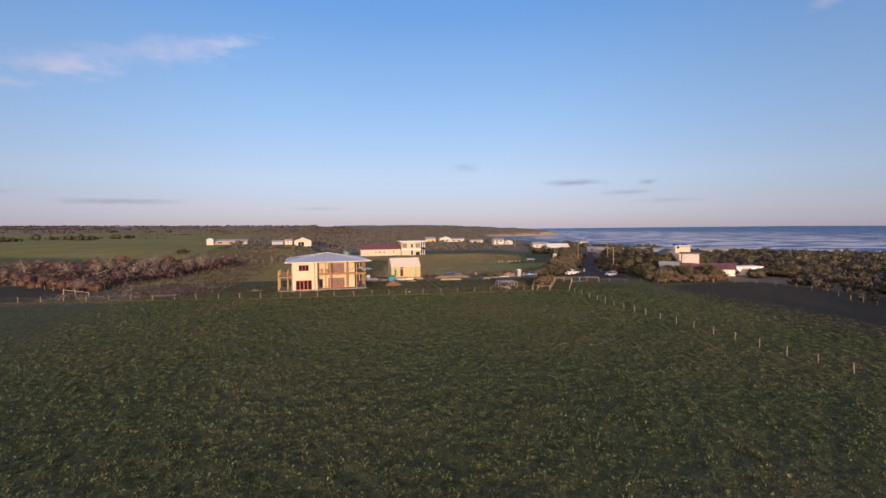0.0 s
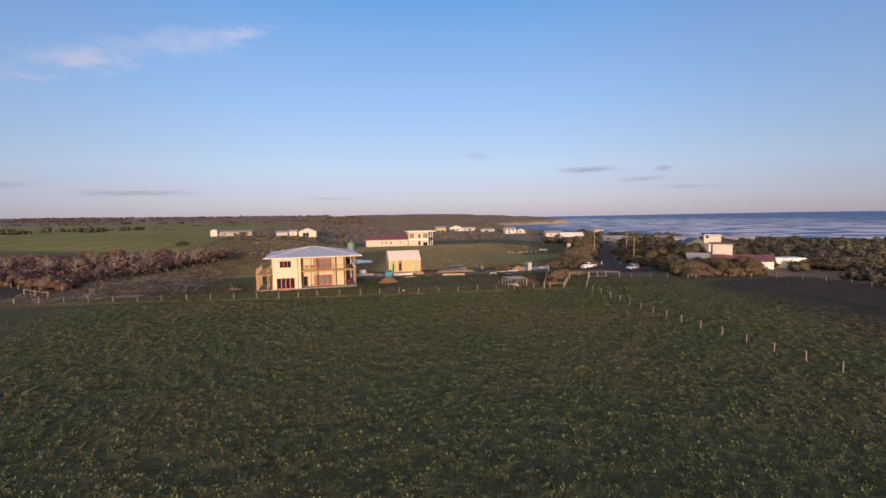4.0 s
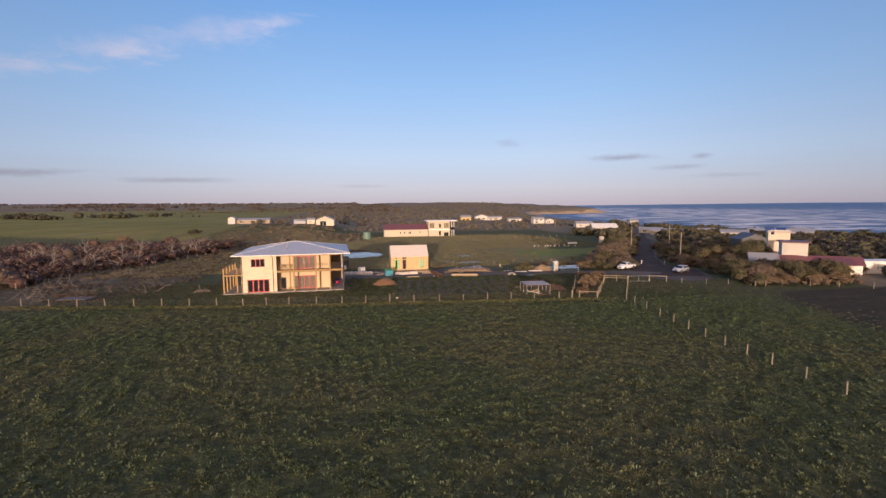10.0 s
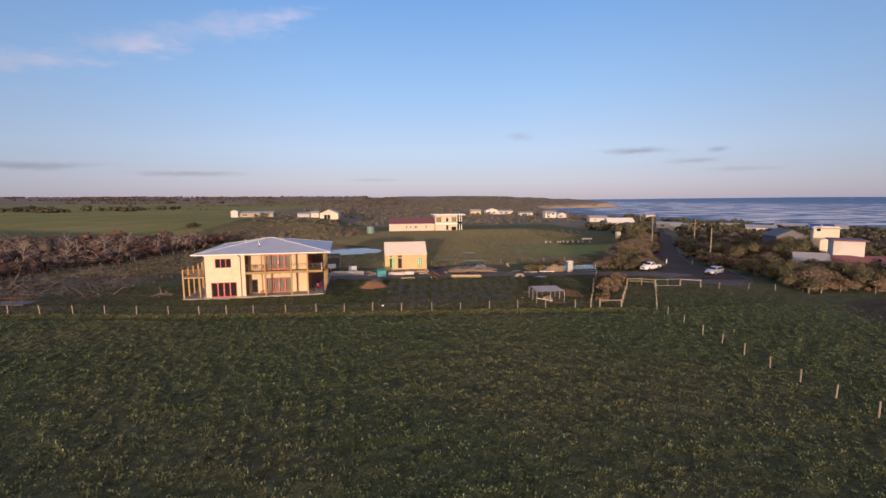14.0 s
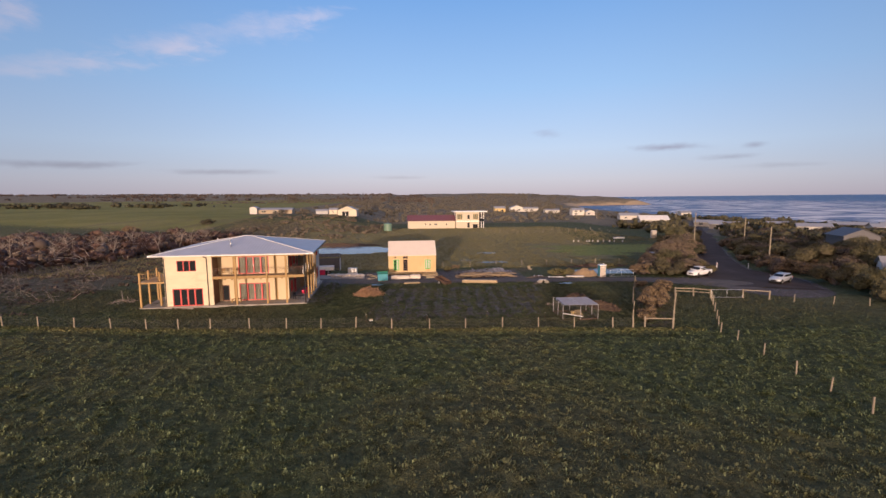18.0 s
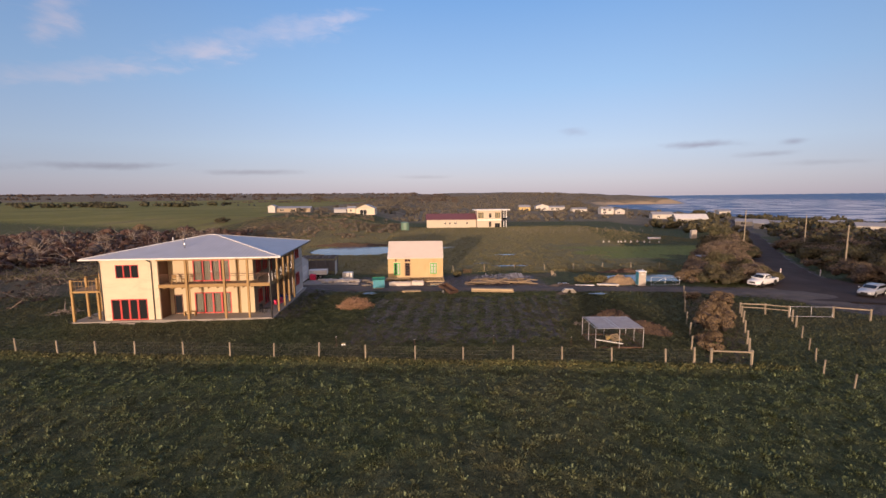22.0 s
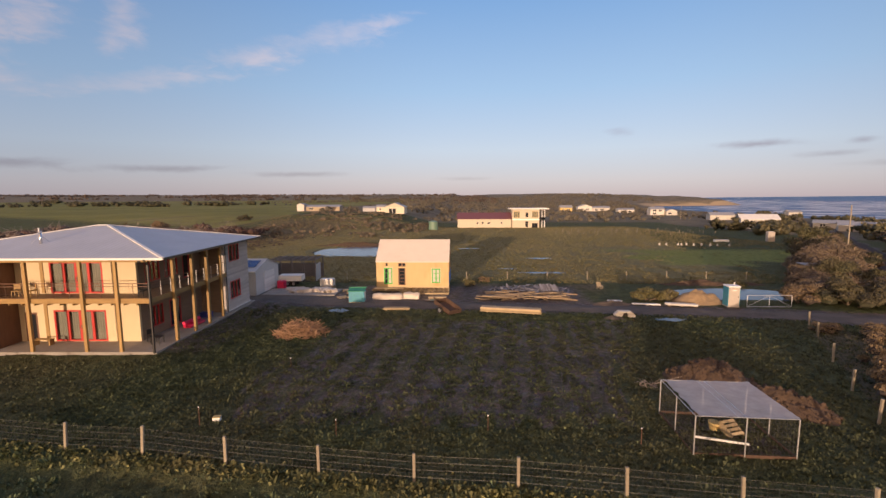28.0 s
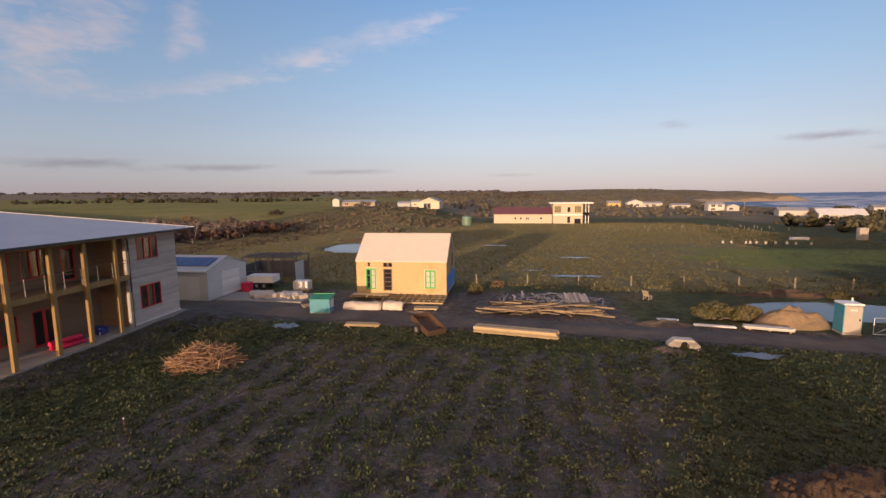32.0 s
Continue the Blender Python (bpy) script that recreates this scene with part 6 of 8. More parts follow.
wire_fence([(48.3, 94.8), (50.5, 98.7), (52.5, 102.6), (55.0, 107.1), (58.4, 112.9), (60.4, 116.5)], "wire fence beside the bare yard", step=4.6, h=1.25)
wire_fence([(73.6, 100.6), (77.4, 98.8), (84.7, 96.2), (90.0, 94.8), (98.0, 91.0), (106.5, 86.0), (108.5, 77.5), (106.0, 69.0), (101.0, 61.5), (97.5, 55), (96.5, 30)], "paddock boundary fence against the scrub", step=4.6, h=1.05, w=0.08)
wire_fence([(14.0, 140.6), (25.5, 141.0), (37.0, 141.2), (48.3, 141.3), (59.5, 141.8), (70.3, 141.5), (78, 141.0)], "wire fence behind the cottage", step=5.6, h=1.15)
wire_fence([(-86, 155), (-66, 132.5), (-53, 124), (-50, 143), (-46.5, 160), (-41, 202), (-38, 240)], "fence along the dead scrub", step=6.5, h=1.2)
wire_fence([(-50, 240), (-20, 258), (12, 270), (60, 276), (120, 268)], "distant post and wire paddock fence", step=6.5, h=1.2)
wire_fence([(66, 252), (112, 246)], "distant fence along young trees", step=5.0, h=1.2)


def rail_fence(pts, label, rails=(0.6, 1.05), h=1.25):
    f = thing("rail_fence", pose(0, 0, 0), label, "fence", "timber rail fences")
    for x, y in pts:
        post_at(f, x, y, h, 0.14, (rng.normal() * 1.2, rng.normal() * 1.2))
    for (x0, y0), (x1, y1) in zip(pts, pts[1:]):
        for r in rails:
            part("rail", beam(bmesh.new(), (x0, y0 - 0.1, gh(x0, y0) + r * h / 1.25 + 0.02 * rng.normal()), (x1, y1 - 0.1, gh(x1, y1) + r * h / 1.25), 0.05, 0.11), "rail", f)
    return f


rail_fence([(60.6, 106.1), (62.6, 105.0), (64.3, 103.9)], "two-rail timber fence by the gate", (0.75, 1.15))
rail_fence([(68.7, 103.4), (71.4, 102.1)], "single timber rail beside the gate", (1.15,))
rail_fence([(47.9, 91.6), (50.85, 91.25)], "timber end frame of the yard fence", (1.15,))
rail_fence([(46.75, 91.85), (47.9, 91.6)], "corner posts of the yard fence", (), 1.3)
wire_fence([(50.9, 91.3), (54.0, 96.0), (56.0, 99.0), (58.2, 102.3), (60.6, 106.1)], "lane fence of leaning posts and wire", step=2.7, h=1.25, w=0.12)
wire_fence([(62.1, 100.4), (64.3, 103.9)], "corner posts of the lane with wire", step=2.2, h=1.25, w=0.12)
rail_fence([(-58.6, 121.4), (-54.6, 117.6), (-50.4, 113.8)], "weathered single-rail fence in the scrub", (1.1,))
rail_fence([(84.2, 94.8), (86.0, 94.4)], "low timber stile in the boundary fence", (1.0,), 1.0)


def steel_gate(p, q, h, label, brace=False):
    g = thing("gate", pose(0, 0, 0), label, "gate")
    za, zb = gh(*p) + 0.12, gh(*q) + 0.12
    bm = bmesh.new()
    for a, c in (((*p, za), (*q, zb)), ((*p, za + h), (*q, zb + h)), ((*p, za), (*p, za + h)), ((*q, zb), (*q, zb + h))):
        tube(bm, a, c, 0.025, n=8)
    part("gate_frame", bm, "steel", g)
    m = ((p[0] + q[0]) / 2, (p[1] + q[1]) / 2)
    zm = (za + zb) / 2
    part("stile", tube(bmesh.new(), (*m, zm), (*m, zm + h), 0.02, n=8), "steel", g)
    if brace:
        part("brace", tube(tube(bmesh.new(), (*p, za), (*m, zm + h), 0.02, n=8), (*m, zm + h), (*q, zb), 0.02, n=8), "steel", g)
    bm = bmesh.new()
    for i in range(1, 16):
        t = i / 16
        x, y = p[0] + (q[0] - p[0]) * t, p[1] + (q[1] - p[1]) * t
        beam(bm, (x, y, za + (zb - za) * t), (x, y, za + (zb - za) * t + h), 0.006)
    for i in range(1, 6):
        beam(bm, (*p, za + h * i / 6), (*q, zb + h * i / 6), 0.006)
    tagged(part("netting", bm, "wire", g), kind="stuff")


steel_gate((64.5, 104.0), (68.6, 103.45), 1.05, "galvanised steel field gate")
steel_gate((59.6, 123.7), (63.9, 123.6), 1.15, "steel mesh driveway gate standing open", True)

# road marker posts
for x, y, h in ((86.1, 131.8, 1.1), (91.8, 130.4, 1.0), (84.6, 147.5, 0.9), (88.5, 154, 0.9)):
    p = thing("marker_post", pose(x, y, base_height(x, y)), "white marker post beside the road", "post", "road markers")
    part("shaft", boxes((-0.07, 0.07, -0.05, 0.05, -0.2, h), bevel=0.015), "white", p)
    part("band", boxes((-0.072, 0.072, -0.053, -0.05, h - 0.3, h - 0.2)), "red", p)


# ---- cars ----
def wheel(parent, x, y, r, w):
    wob = part("wheel", tube(bmesh.new(), (x, y - w / 2, r), (x, y + w / 2, r), r, n=20), "tyre", parent)
    s = 1 if y > 0 else -1
    part("rim", tube(bmesh.new(), (x, y + s * (w / 2 - 0.02), r), (x, y + s * (w / 2 + 0.015), r), r * 0.62, r * 0.55, 14), "steel", wob)


def hull(sections, bevel=0.0):
    """A closed skin over cross-sections (x, half width, z low, z high, half width at the top)."""
    bm = bmesh.new()
    rings = []
    for x, w, z0, z1, wt in sections:
        zm = z0 + 0.62 * (z1 - z0)
        rings.append([bm.verts.new(p) for p in ((x, -w * 0.94, z0), (x, -w, z0 + 0.25 * (z1 - z0)), (x, -w, zm), (x, -wt, z1), (x, wt, z1), (x, w, zm), (x, w, z0 + 0.25 * (z1 - z0)), (x, w * 0.94, z0))])
    for a, c in zip(rings, rings[1:]):
        for i in range(8):
            bm.faces.new((a[i], a[(i + 1) % 8], c[(i + 1) % 8], c[i]))
    bm.faces.new(rings[0][::-1]), bm.faces.new(rings[-1])
    bmesh.ops.recalc_face_normals(bm, faces=bm.faces[:])
    if bevel:
        bmesh.ops.bevel(bm, geom=[e for e in bm.edges if e.calc_face_angle(0) > 0.5], offset=bevel, segments=2, affect="EDGES")
    return bm


def car(m, paint, label, tray):
    """A parked car that faces +x: a double-cab pickup (tray) or a wagon."""
    c = thing("car", m, label, "car", "parked cars")
    if tray:
        body = [(-2.62, 0.86, 0.50, 1.10, 0.84), (-2.5, 0.90, 0.42, 1.12, 0.86), (0.95, 0.92, 0.36, 1.12, 0.88), (1.55, 0.92, 0.38, 1.10, 0.84), (2.35, 0.88, 0.42, 1.02, 0.76), (2.66, 0.72, 0.50, 0.86, 0.60)]
        cab = [(-0.72, 0.82, 1.08, 1.30, 0.74), (-0.55, 0.80, 1.08, 1.74, 0.66), (0.45, 0.80, 1.08, 1.78, 0.66), (0.72, 0.80, 1.08, 1.70, 0.64), (1.42, 0.82, 1.08, 1.16, 0.76)]
        wheels, r = (-1.62, 1.62), 0.39
    else:
        body = [(-2.32, 0.78, 0.48, 0.96, 0.74), (-2.2, 0.86, 0.36, 1.00, 0.82), (1.0, 0.88, 0.30, 0.98, 0.84), (1.6, 0.87, 0.32, 0.94, 0.78), (2.15, 0.80, 0.38, 0.84, 0.68), (2.36, 0.62, 0.46, 0.72, 0.52)]
        cab = [(-2.25, 0.78, 0.94, 1.02, 0.72), (-1.85, 0.77, 0.94, 1.44, 0.60), (-0.5, 0.78, 0.94, 1.50, 0.62), (0.25, 0.78, 0.94, 1.46, 0.60), (1.12, 0.78, 0.94, 1.00, 0.72)]
        wheels, r = (-1.42, 1.42), 0.33
    part("body", hull(body, 0.04), paint, c, "", True)
    part("cabin", hull(cab, 0.03), paint, c, "", True)
    def glass_strip(a, b0, w, name):
        part(name, prism(bmesh.new(), a, "y", b0, b0 + w), "darkglass", c)
    if tray:
        sides = [[(-0.52, 1.20), (0.28, 1.20), (0.28, 1.66), (-0.42, 1.66)], [(0.36, 1.20), (1.16, 1.20), (0.68, 1.64), (0.36, 1.66)]]
        front = [(1.30, 1.20), (0.80, 1.68)]
        part("tray_well", boxes((-2.5, -0.78, -0.74, 0.74, 1.0, 1.125)), "black", c)
        part("sports_bar", tube(tube(bmesh.new(), (-0.95, -0.7, 1.1), (-0.85, -0.7, 1.5), 0.03), (-0.85, -0.7, 1.5), (-0.85, 0.7, 1.5), 0.03), "black", c)
    else:
        sides = [[(-1.9, 1.04), (-0.95, 1.04), (-0.95, 1.36), (-1.7, 1.34)], [(-0.88, 1.04), (-0.05, 1.04), (-0.05, 1.40), (-0.88, 1.38)], [(0.02, 1.04), (0.86, 1.04), (0.22, 1.38), (0.02, 1.40)]]
        front = [(0.98, 1.05), (0.34, 1.40)]
        part("rear_window", prism(bmesh.new(), [(-2.20, 1.06), (-1.94, 1.38), (-1.96, 1.39), (-2.23, 1.07)], "y", -0.58, 0.58), "darkglass", c)
        for s in (-0.55, 0.55):
            part("roof_rail", tube(bmesh.new(), (-1.7, s, 1.52), (0.1, s, 1.54), 0.02), "steel", c)
            part("tail_lamp", boxes((-2.36, -2.28, s * 1.3 - 0.12, s * 1.3 + 0.12, 0.78, 0.95)), "redplastic", c)
    for poly in sides:
        for y in (-0.80, 0.775):
            glass_strip(poly, y, 0.025, "side_window")
    (fx0, fz0), (fx1, fz1) = front
    part("windscreen", prism(bmesh.new(), [(fx0, fz0), (fx1, fz1), (fx1 + 0.03, fz1 + 0.01), (fx0 + 0.035, fz0 + 0.01)], "y", -0.62, 0.62), "darkglass", c)
    zf = 0.72 if tray else 0.56
    part("grille", boxes((2.48 if tray else 2.22, 2.68 if tray else 2.38, -0.36, 0.36, zf - 0.12, zf + 0.10), bevel=0.01), "black", c)
    part("bumper", boxes((2.38 if tray else 2.15, 2.70 if tray else 2.40, -0.7, 0.7, zf - 0.32, zf - 0.14), bevel=0.04), "black" if not tray else paint, c)
    for s in (-1, 1):
        part("headlight", boxes((2.28 if tray else 2.02, 2.56 if tray else 2.28, s * 0.60 - 0.16, s * 0.60 + 0.16, zf + 0.02, zf + 0.2), bevel=0.03), "steel", c)
        part("mirror", boxes((0.95, 1.1, s * 0.98 - 0.1, s * 0.98 + 0.1, 1.18 if tray else 1.02, 1.34 if tray else 1.15), bevel=0.02), paint, c)
        for x in wheels:
            wheel(c, x, s * 0.78, r, 0.24)
            part("wheel_arch", tube(bmesh.new(), (x, s * 0.80, r + 0.04), (x, s * (0.915 if tray else 0.875), r + 0.04), r + 0.09, n=20), "black", c)
    return c


car(pose(75.7, 122.4, base_height(75.7, 122.4) + 0.0, 0, 0, 205), "carpaint", "white double-cab pickup parked on gravel", True)
car(pose(84.0, 114.2, base_height(84, 114.2) + 0.02, 0, 0, 206), "silver", "silver station wagon parked by the scrub", False)


# ---- yard ----
def mound(name, m, rx, ry, h, material, label, seed, category="heap", rough=0.25, round_top=False, clods=0):
    """A tipped heap: a rounded or peaked bulk with uneven flanks, and loose clods over it."""
    n = 96

    def rise(u, v):
        d = math.hypot(u, v) * (1 + 0.22 * noise.noise(Vector((u * 1.4, v * 1.4, seed + 20))))
        bulk = max(0.0, 1 - d * d) ** 1.2 if round_top else max(0.0, 1 - d) ** 0.8
        lump = 0.45 * noise.noise(Vector((u * 2.2, v * 2.2, seed))) + rough * (noise.noise(Vector((u * 5, v * 5, seed + 3))) + 0.5 * noise.noise(Vector((u * 11, v * 11, seed + 5))) + 0.25 * noise.noise(Vector((u * 24, v * 24, seed + 9))))
        return h * bulk * (1 + lump)
    verts, faces = [], []
    for j in range(n + 1):
        for i in range(n + 1):
            u, v = i / n * 2 - 1, j / n * 2 - 1
            verts.append((u * rx * (1 + 0.12 * noise.noise(Vector((v * 2, 0, seed)))), v * ry, rise(u, v) - 0.12))
    for j in range(n):
        for i in range(n):
            o = j * (n + 1) + i
            faces.append((o, o + 1, o + n + 2, o + n + 1))
    ob = raw(name, verts, faces, material, smooth=True)
    ob.matrix_world = m
    if clods:
        q = np.random.default_rng(seed + 40)
        bm = bmesh.new()
        for _ in range(clods):
            a, d = q.random() * 6.283, 0.96 * math.sqrt(q.random())
            u, v = d * math.cos(a), d * math.sin(a)
            s = 0.05 + 0.13 * q.random() ** 2
            bmesh.ops.create_icosphere(bm, subdivisions=1, radius=s, matrix=pose(u * rx, v * ry, rise(u, v) - 0.12 + s * 0.3, q.random() * 360, q.random() * 360, 0) @ Matrix.Diagonal((1, 0.8, 0.65, 1)))
        tagged(part("clod_mass", bm, material, ob), kind="stuff")
    return tagged(ob, label, category)


mound("earth_mound", pose(45.3, 103.6, -0.4, 0, 0, -8), 2.6, 2.0, 1.3, "soil_heap", "heap of orange soil with roots", 1, rough=0.24, round_top=True, clods=260)
mound("earth_mound", pose(47.3, 100.6, -0.4, 0, 0, -50), 2.7, 1.4, 0.85, "soil_heap", "low bank of freshly dug soil", 2, rough=0.26, round_top=True, clods=200)
mound("sand_mound", pose(55.9, 126.2, -0.98), 2.9, 1.9, 1.3, "sand", "heap of yellow sand beside the driveway", 4, rough=0.12, round_top=True)
mound("gravel_mound", pose(46.6, 124.9, -0.95), 2.4, 0.9, 0.5, "gravel", "low heap of grey gravel", 6)
mound("gravel_mound", pose(44.6, 118.4, -0.8), 1.5, 0.9, 0.4, "gravel", "spoil beside the culvert", 7)
mound("pond_bank", pose(3, 199.5, -3.3), 20, 3.5, 1.5, "soil_heap", "eroded earth bank behind the pond", 8, rough=0.35)
mound("pond_bank", pose(63, 137.5, -1.4), 9, 1.6, 0.8, "soil_heap", "earth bank beside the drain", 9, rough=0.35)


def stick_pile(name, m, r, h, n, material, label, seed, length=1.3, thick=0.022, long_ones=0):
    q = np.random.default_rng(seed)
    p = thing(name, m, label, "pile")
    bm = bmesh.new()
    for i in range(n):
        a, d = q.random() * 2 * math.pi, math.sqrt(q.random()) * r
        z = h * (1 - (d / r) ** 1.5) * q.random()
        c = Vector((math.cos(a) * d, math.sin(a) * d * 0.8, z + 0.03))
        v = Vector((q.normal(), q.normal(), q.normal() * 0.35 + 0.15)).normalized() * length * (0.4 + 0.5 * q.random())
        s = c - v / 2
        s.z = max(s.z, 0.0)
        mid = c + Vector((q.normal(), q.normal(), q.normal())) * 0.08
        t = thick * (0.5 + q.random())
        tube(bm, s, mid, t, t * 0.8, 4)
        tube(bm, mid, c + v / 2, t * 0.8, t * 0.3, 4)
    tagged(part("twig_mass", bm, material, p), kind="stuff")
    for i in range(long_ones):
        a = q.random() * 6.28
        v = Vector((math.cos(a), math.sin(a) * 0.5, 0.45)).normalized() * length * 1.7
        part("branch", tube(bmesh.new(), (v.x * 0.2, v.y * 0.2, h * 0.4), (v.x * 1.1, v.y * 1.1, h * 0.4 + v.z * 0.8), thick * 1.8, thick * 0.5, 6), "dead", p)
    return p


stick_pile("twig_pile", pose(17.6, 112.5, -0.62), 1.95, 1.3, 520, "twig", "heap of dry orange-brown pruned twigs", 51, 1.7, 0.03)
stick_pile("branch_pile", pose(41.5, 102.8, -0.42), 0.6, 0.4, 24, "dead", "small tangle of dead branches", 52, 1.0, 0.02, 2)
stick_pile("brush_pile", pose(-15.6, 111.6, -0.6, 0, 0, 30), 1.5, 0.5, 60, "dead", "untidy pile of offcuts beside the house", 53, 1.3, 0.035, 1)


def chicken_run():
    k = thing("chicken_run", pose(40.5, 95.75, -0.42, 0, 0, -2.5), "wire poultry run with a pale shade-cloth roof", "cage")
    w, d, h = 4.05, 3.7, 1.75
    for x in (0, w / 2, w):
        for y in (0, d):
            part("post", tube(bmesh.new(), (x, y, -0.2), (x, y, h), 0.03, n=8), "steel", k)
    for y in (0.5 * d,):
        for x in (0, w):
            part("post", tube(bmesh.new(), (x, y, -0.2), (x, y, h), 0.03, n=8), "steel", k)
    for a, c in (((0, 0), (w, 0)), ((w, 0), (w, d)), ((w, d), (0, d)), ((0, d), (0, 0)), ((w * 0.42, 0), (w * 0.42, d)), ((w * 0.5, 0), (w * 0.5, d))):
        part("top_rail", tube(bmesh.new(), (*a, h), (*c, h), 0.018, n=8), "steel", k)
    bm = bmesh.new()
    n = 14
    grid = [[bm.verts.new((w * i / n + (0.18 * noise.noise(Vector((j * 0.7, 3, 1))) + 0.10 if i == 0 else 0), d * j / n, h + 0.05 - 0.10 * math.sin(math.pi * ((3 * i / n) % 1)) * 0.6 + 0.02 * noise.noise(Vector((i, j, 0))))) for i in range(n + 1)] for j in range(n + 1)]
    for j in range(n):
        for i in range(n):
            bm.faces.new((grid[j][i], grid[j][i + 1], grid[j + 1][i + 1], grid[j + 1][i]))
    part("shade_cloth", bm, "cloth", k, "pale translucent shade cloth", True)
    bm = bmesh.new()
    for (ax, ay), (cx, cy) in (((0, 0), (w, 0)), ((w, 0), (w, d)), ((0, d), (w, d)), ((0, 0), (0, d))):
        m = 26
        for i in range(m):
            t = i / m
            beam(bm, (ax + (cx - ax) * t, ay + (cy - ay) * t, 0), (ax + (cx - ax) * t, ay + (cy - ay) * t, h), 0.005)
        for i in range(1, 9):
            beam(bm, (ax, ay, h * i / 9), (cx, cy, h * i / 9), 0.005)
    tagged(part("netting", bm, "wire", k), kind="stuff")
    for a, c in (((0, 0), (w, 0)), ((0, 0), (0, d)), ((w, 0), (w, d)), ((0, d), (w, d))):
        part("base_board", beam(bmesh.new(), (*a, 0.07), (*c, 0.07), 0.03, 0.14), "rust", k)


m, nt, b = nodes_of("shade_cloth")
b.inputs["Base Color"].default_value = (0.50, 0.50, 0.54, 1)
b.inputs["Roughness"].default_value = 0.7
b.inputs["Alpha"].default_value = 0.72
cl = noise_node(nt, 2.0, 4, 0.6, coords(nt))
nt.links.new(ramp(nt, cl, [(0.3, (0.44, 0.41, 0.40)), (0.7, (0.58, 0.54, 0.52))]), b.inputs["Base Color"])
M["cloth"] = m
chicken_run()
tagged(part("pipe", tube(bmesh.new(), (40.62, 95.98, 0.30), (43.2, 96.5, -0.30), 0.05), "white"), "white plastic pipe leaning in the poultry run", "pipe")
lad = thing("crate", pose(43.0, 97.6, -0.36, 35, 0, 20), "pale timber crate lying on its side", "crate")
for i in range(4):
    part("slat", boxes((-0.35, 0.35, -0.3 + 0.2 * i, -0.18 + 0.2 * i, 0.35, 0.38)), "board", lad)
for x in (-0.36, 0.34):
    part("side", boxes((x, x + 0.03, -0.35, 0.45, 0, 0.35)), "board", lad)
tub = thing("feed_tub", pose(42.5, 97.9, -0.40), "yellow plastic feed tub in the run", "tub")
part("tub", tube(bmesh.new(), (0, 0, 0), (0, 0, 0.35), 0.2, 0.26, 14), "ochre", tub)
part("rim", tube(bmesh.new(), (0, 0, 0.35), (0, 0, 0.38), 0.28, 0.28, 14), "ochre", tub)


def kennel():
    k = thing("shelter", pose(19.1, 125.6, -0.98, 0, 0, 6) @ Matrix.Scale(0.84, 4), "small teal timber shelter with a green roof", "shed")
    w, d, h = 2.0, 1.6, 1.5
    for x in (-w / 2, w / 2 - 0.06):
        part("side_panel", boxes((x, x + 0.06, -d / 2, d / 2, 0.08, h)), "teal", k)
    part("front_panel", boxes((-w / 2 + 0.06, w / 2 - 0.06, -d / 2, -d / 2 + 0.05, 0.08, h - 0.05)), "teal", k)
    part("back_panel", boxes((-w / 2 + 0.06, w / 2 - 0.06, d / 2 - 0.05, d / 2, 0.08, h + 0.1)), "teal", k)
    part("hatch", boxes((w / 2, w / 2 + 0.02, -0.35, 0.55, 0.5, 1.25)), "white", k, "white side hatch")
    part("floor", boxes((-w / 2, w / 2, -d / 2, d / 2, 0.0, 0.08)), "board", k)
    for i in range(6):
        x = -w / 2 - 0.1 + i * (w + 0.2) / 6
        part("roof_board", prism(bmesh.new(), [(-d / 2 - 0.15, h - 0.02), (d / 2 + 0.1, h + 0.12), (d / 2 + 0.1, h + 0.17), (-d / 2 - 0.15, h + 0.03)], "x", x, x + (w + 0.2) / 6 - 0.02), "green_roof", k)
    part("ridge_board", boxes((-w / 2 - 0.1, w / 2 + 0.1, d / 2 + 0.05, d / 2 + 0.12, h + 0.08, h + 0.24)), "green_roof", k)


kennel()


def toilet():
    t = thing("portable_toilet", pose(58.3, 124.2, -0.93, 0, 0, -4), "grey portable toilet with teal side walls", "toilet")
    part("skid", boxes((-0.58, 0.58, -0.58, 0.58, 0, 0.12), bevel=0.02), "plastic", t)
    part("door_panel", boxes((-0.52, 0.52, -0.56, -0.50, 0.14, 2.02), bevel=0.015), "plastic", t, "beige-grey door")
    for x in (-0.56, 0.52):
        part("side_panel", boxes((x, x + 0.04, -0.54, 0.55, 0.12, 2.05)), "teal", t, "teal side wall")
    part("back_panel", boxes((-0.52, 0.52, 0.51, 0.55, 0.12, 2.05)), "teal", t)
    part("roof", boxes((-0.62, 0.62, -0.62, 0.62, 2.05, 2.2), bevel=0.06), "white", t)
    part("sign", boxes((-0.2, 0.2, -0.575, -0.562, 1.7, 1.8)), "white", t)
    part("handle", boxes((0.36, 0.42, -0.60, -0.562, 1.0, 1.16)), "black", t)
    part("vent", tube(bmesh.new(), (0.4, 0.4, 2.18), (0.4, 0.4, 2.42), 0.05), "white", t)


toilet()


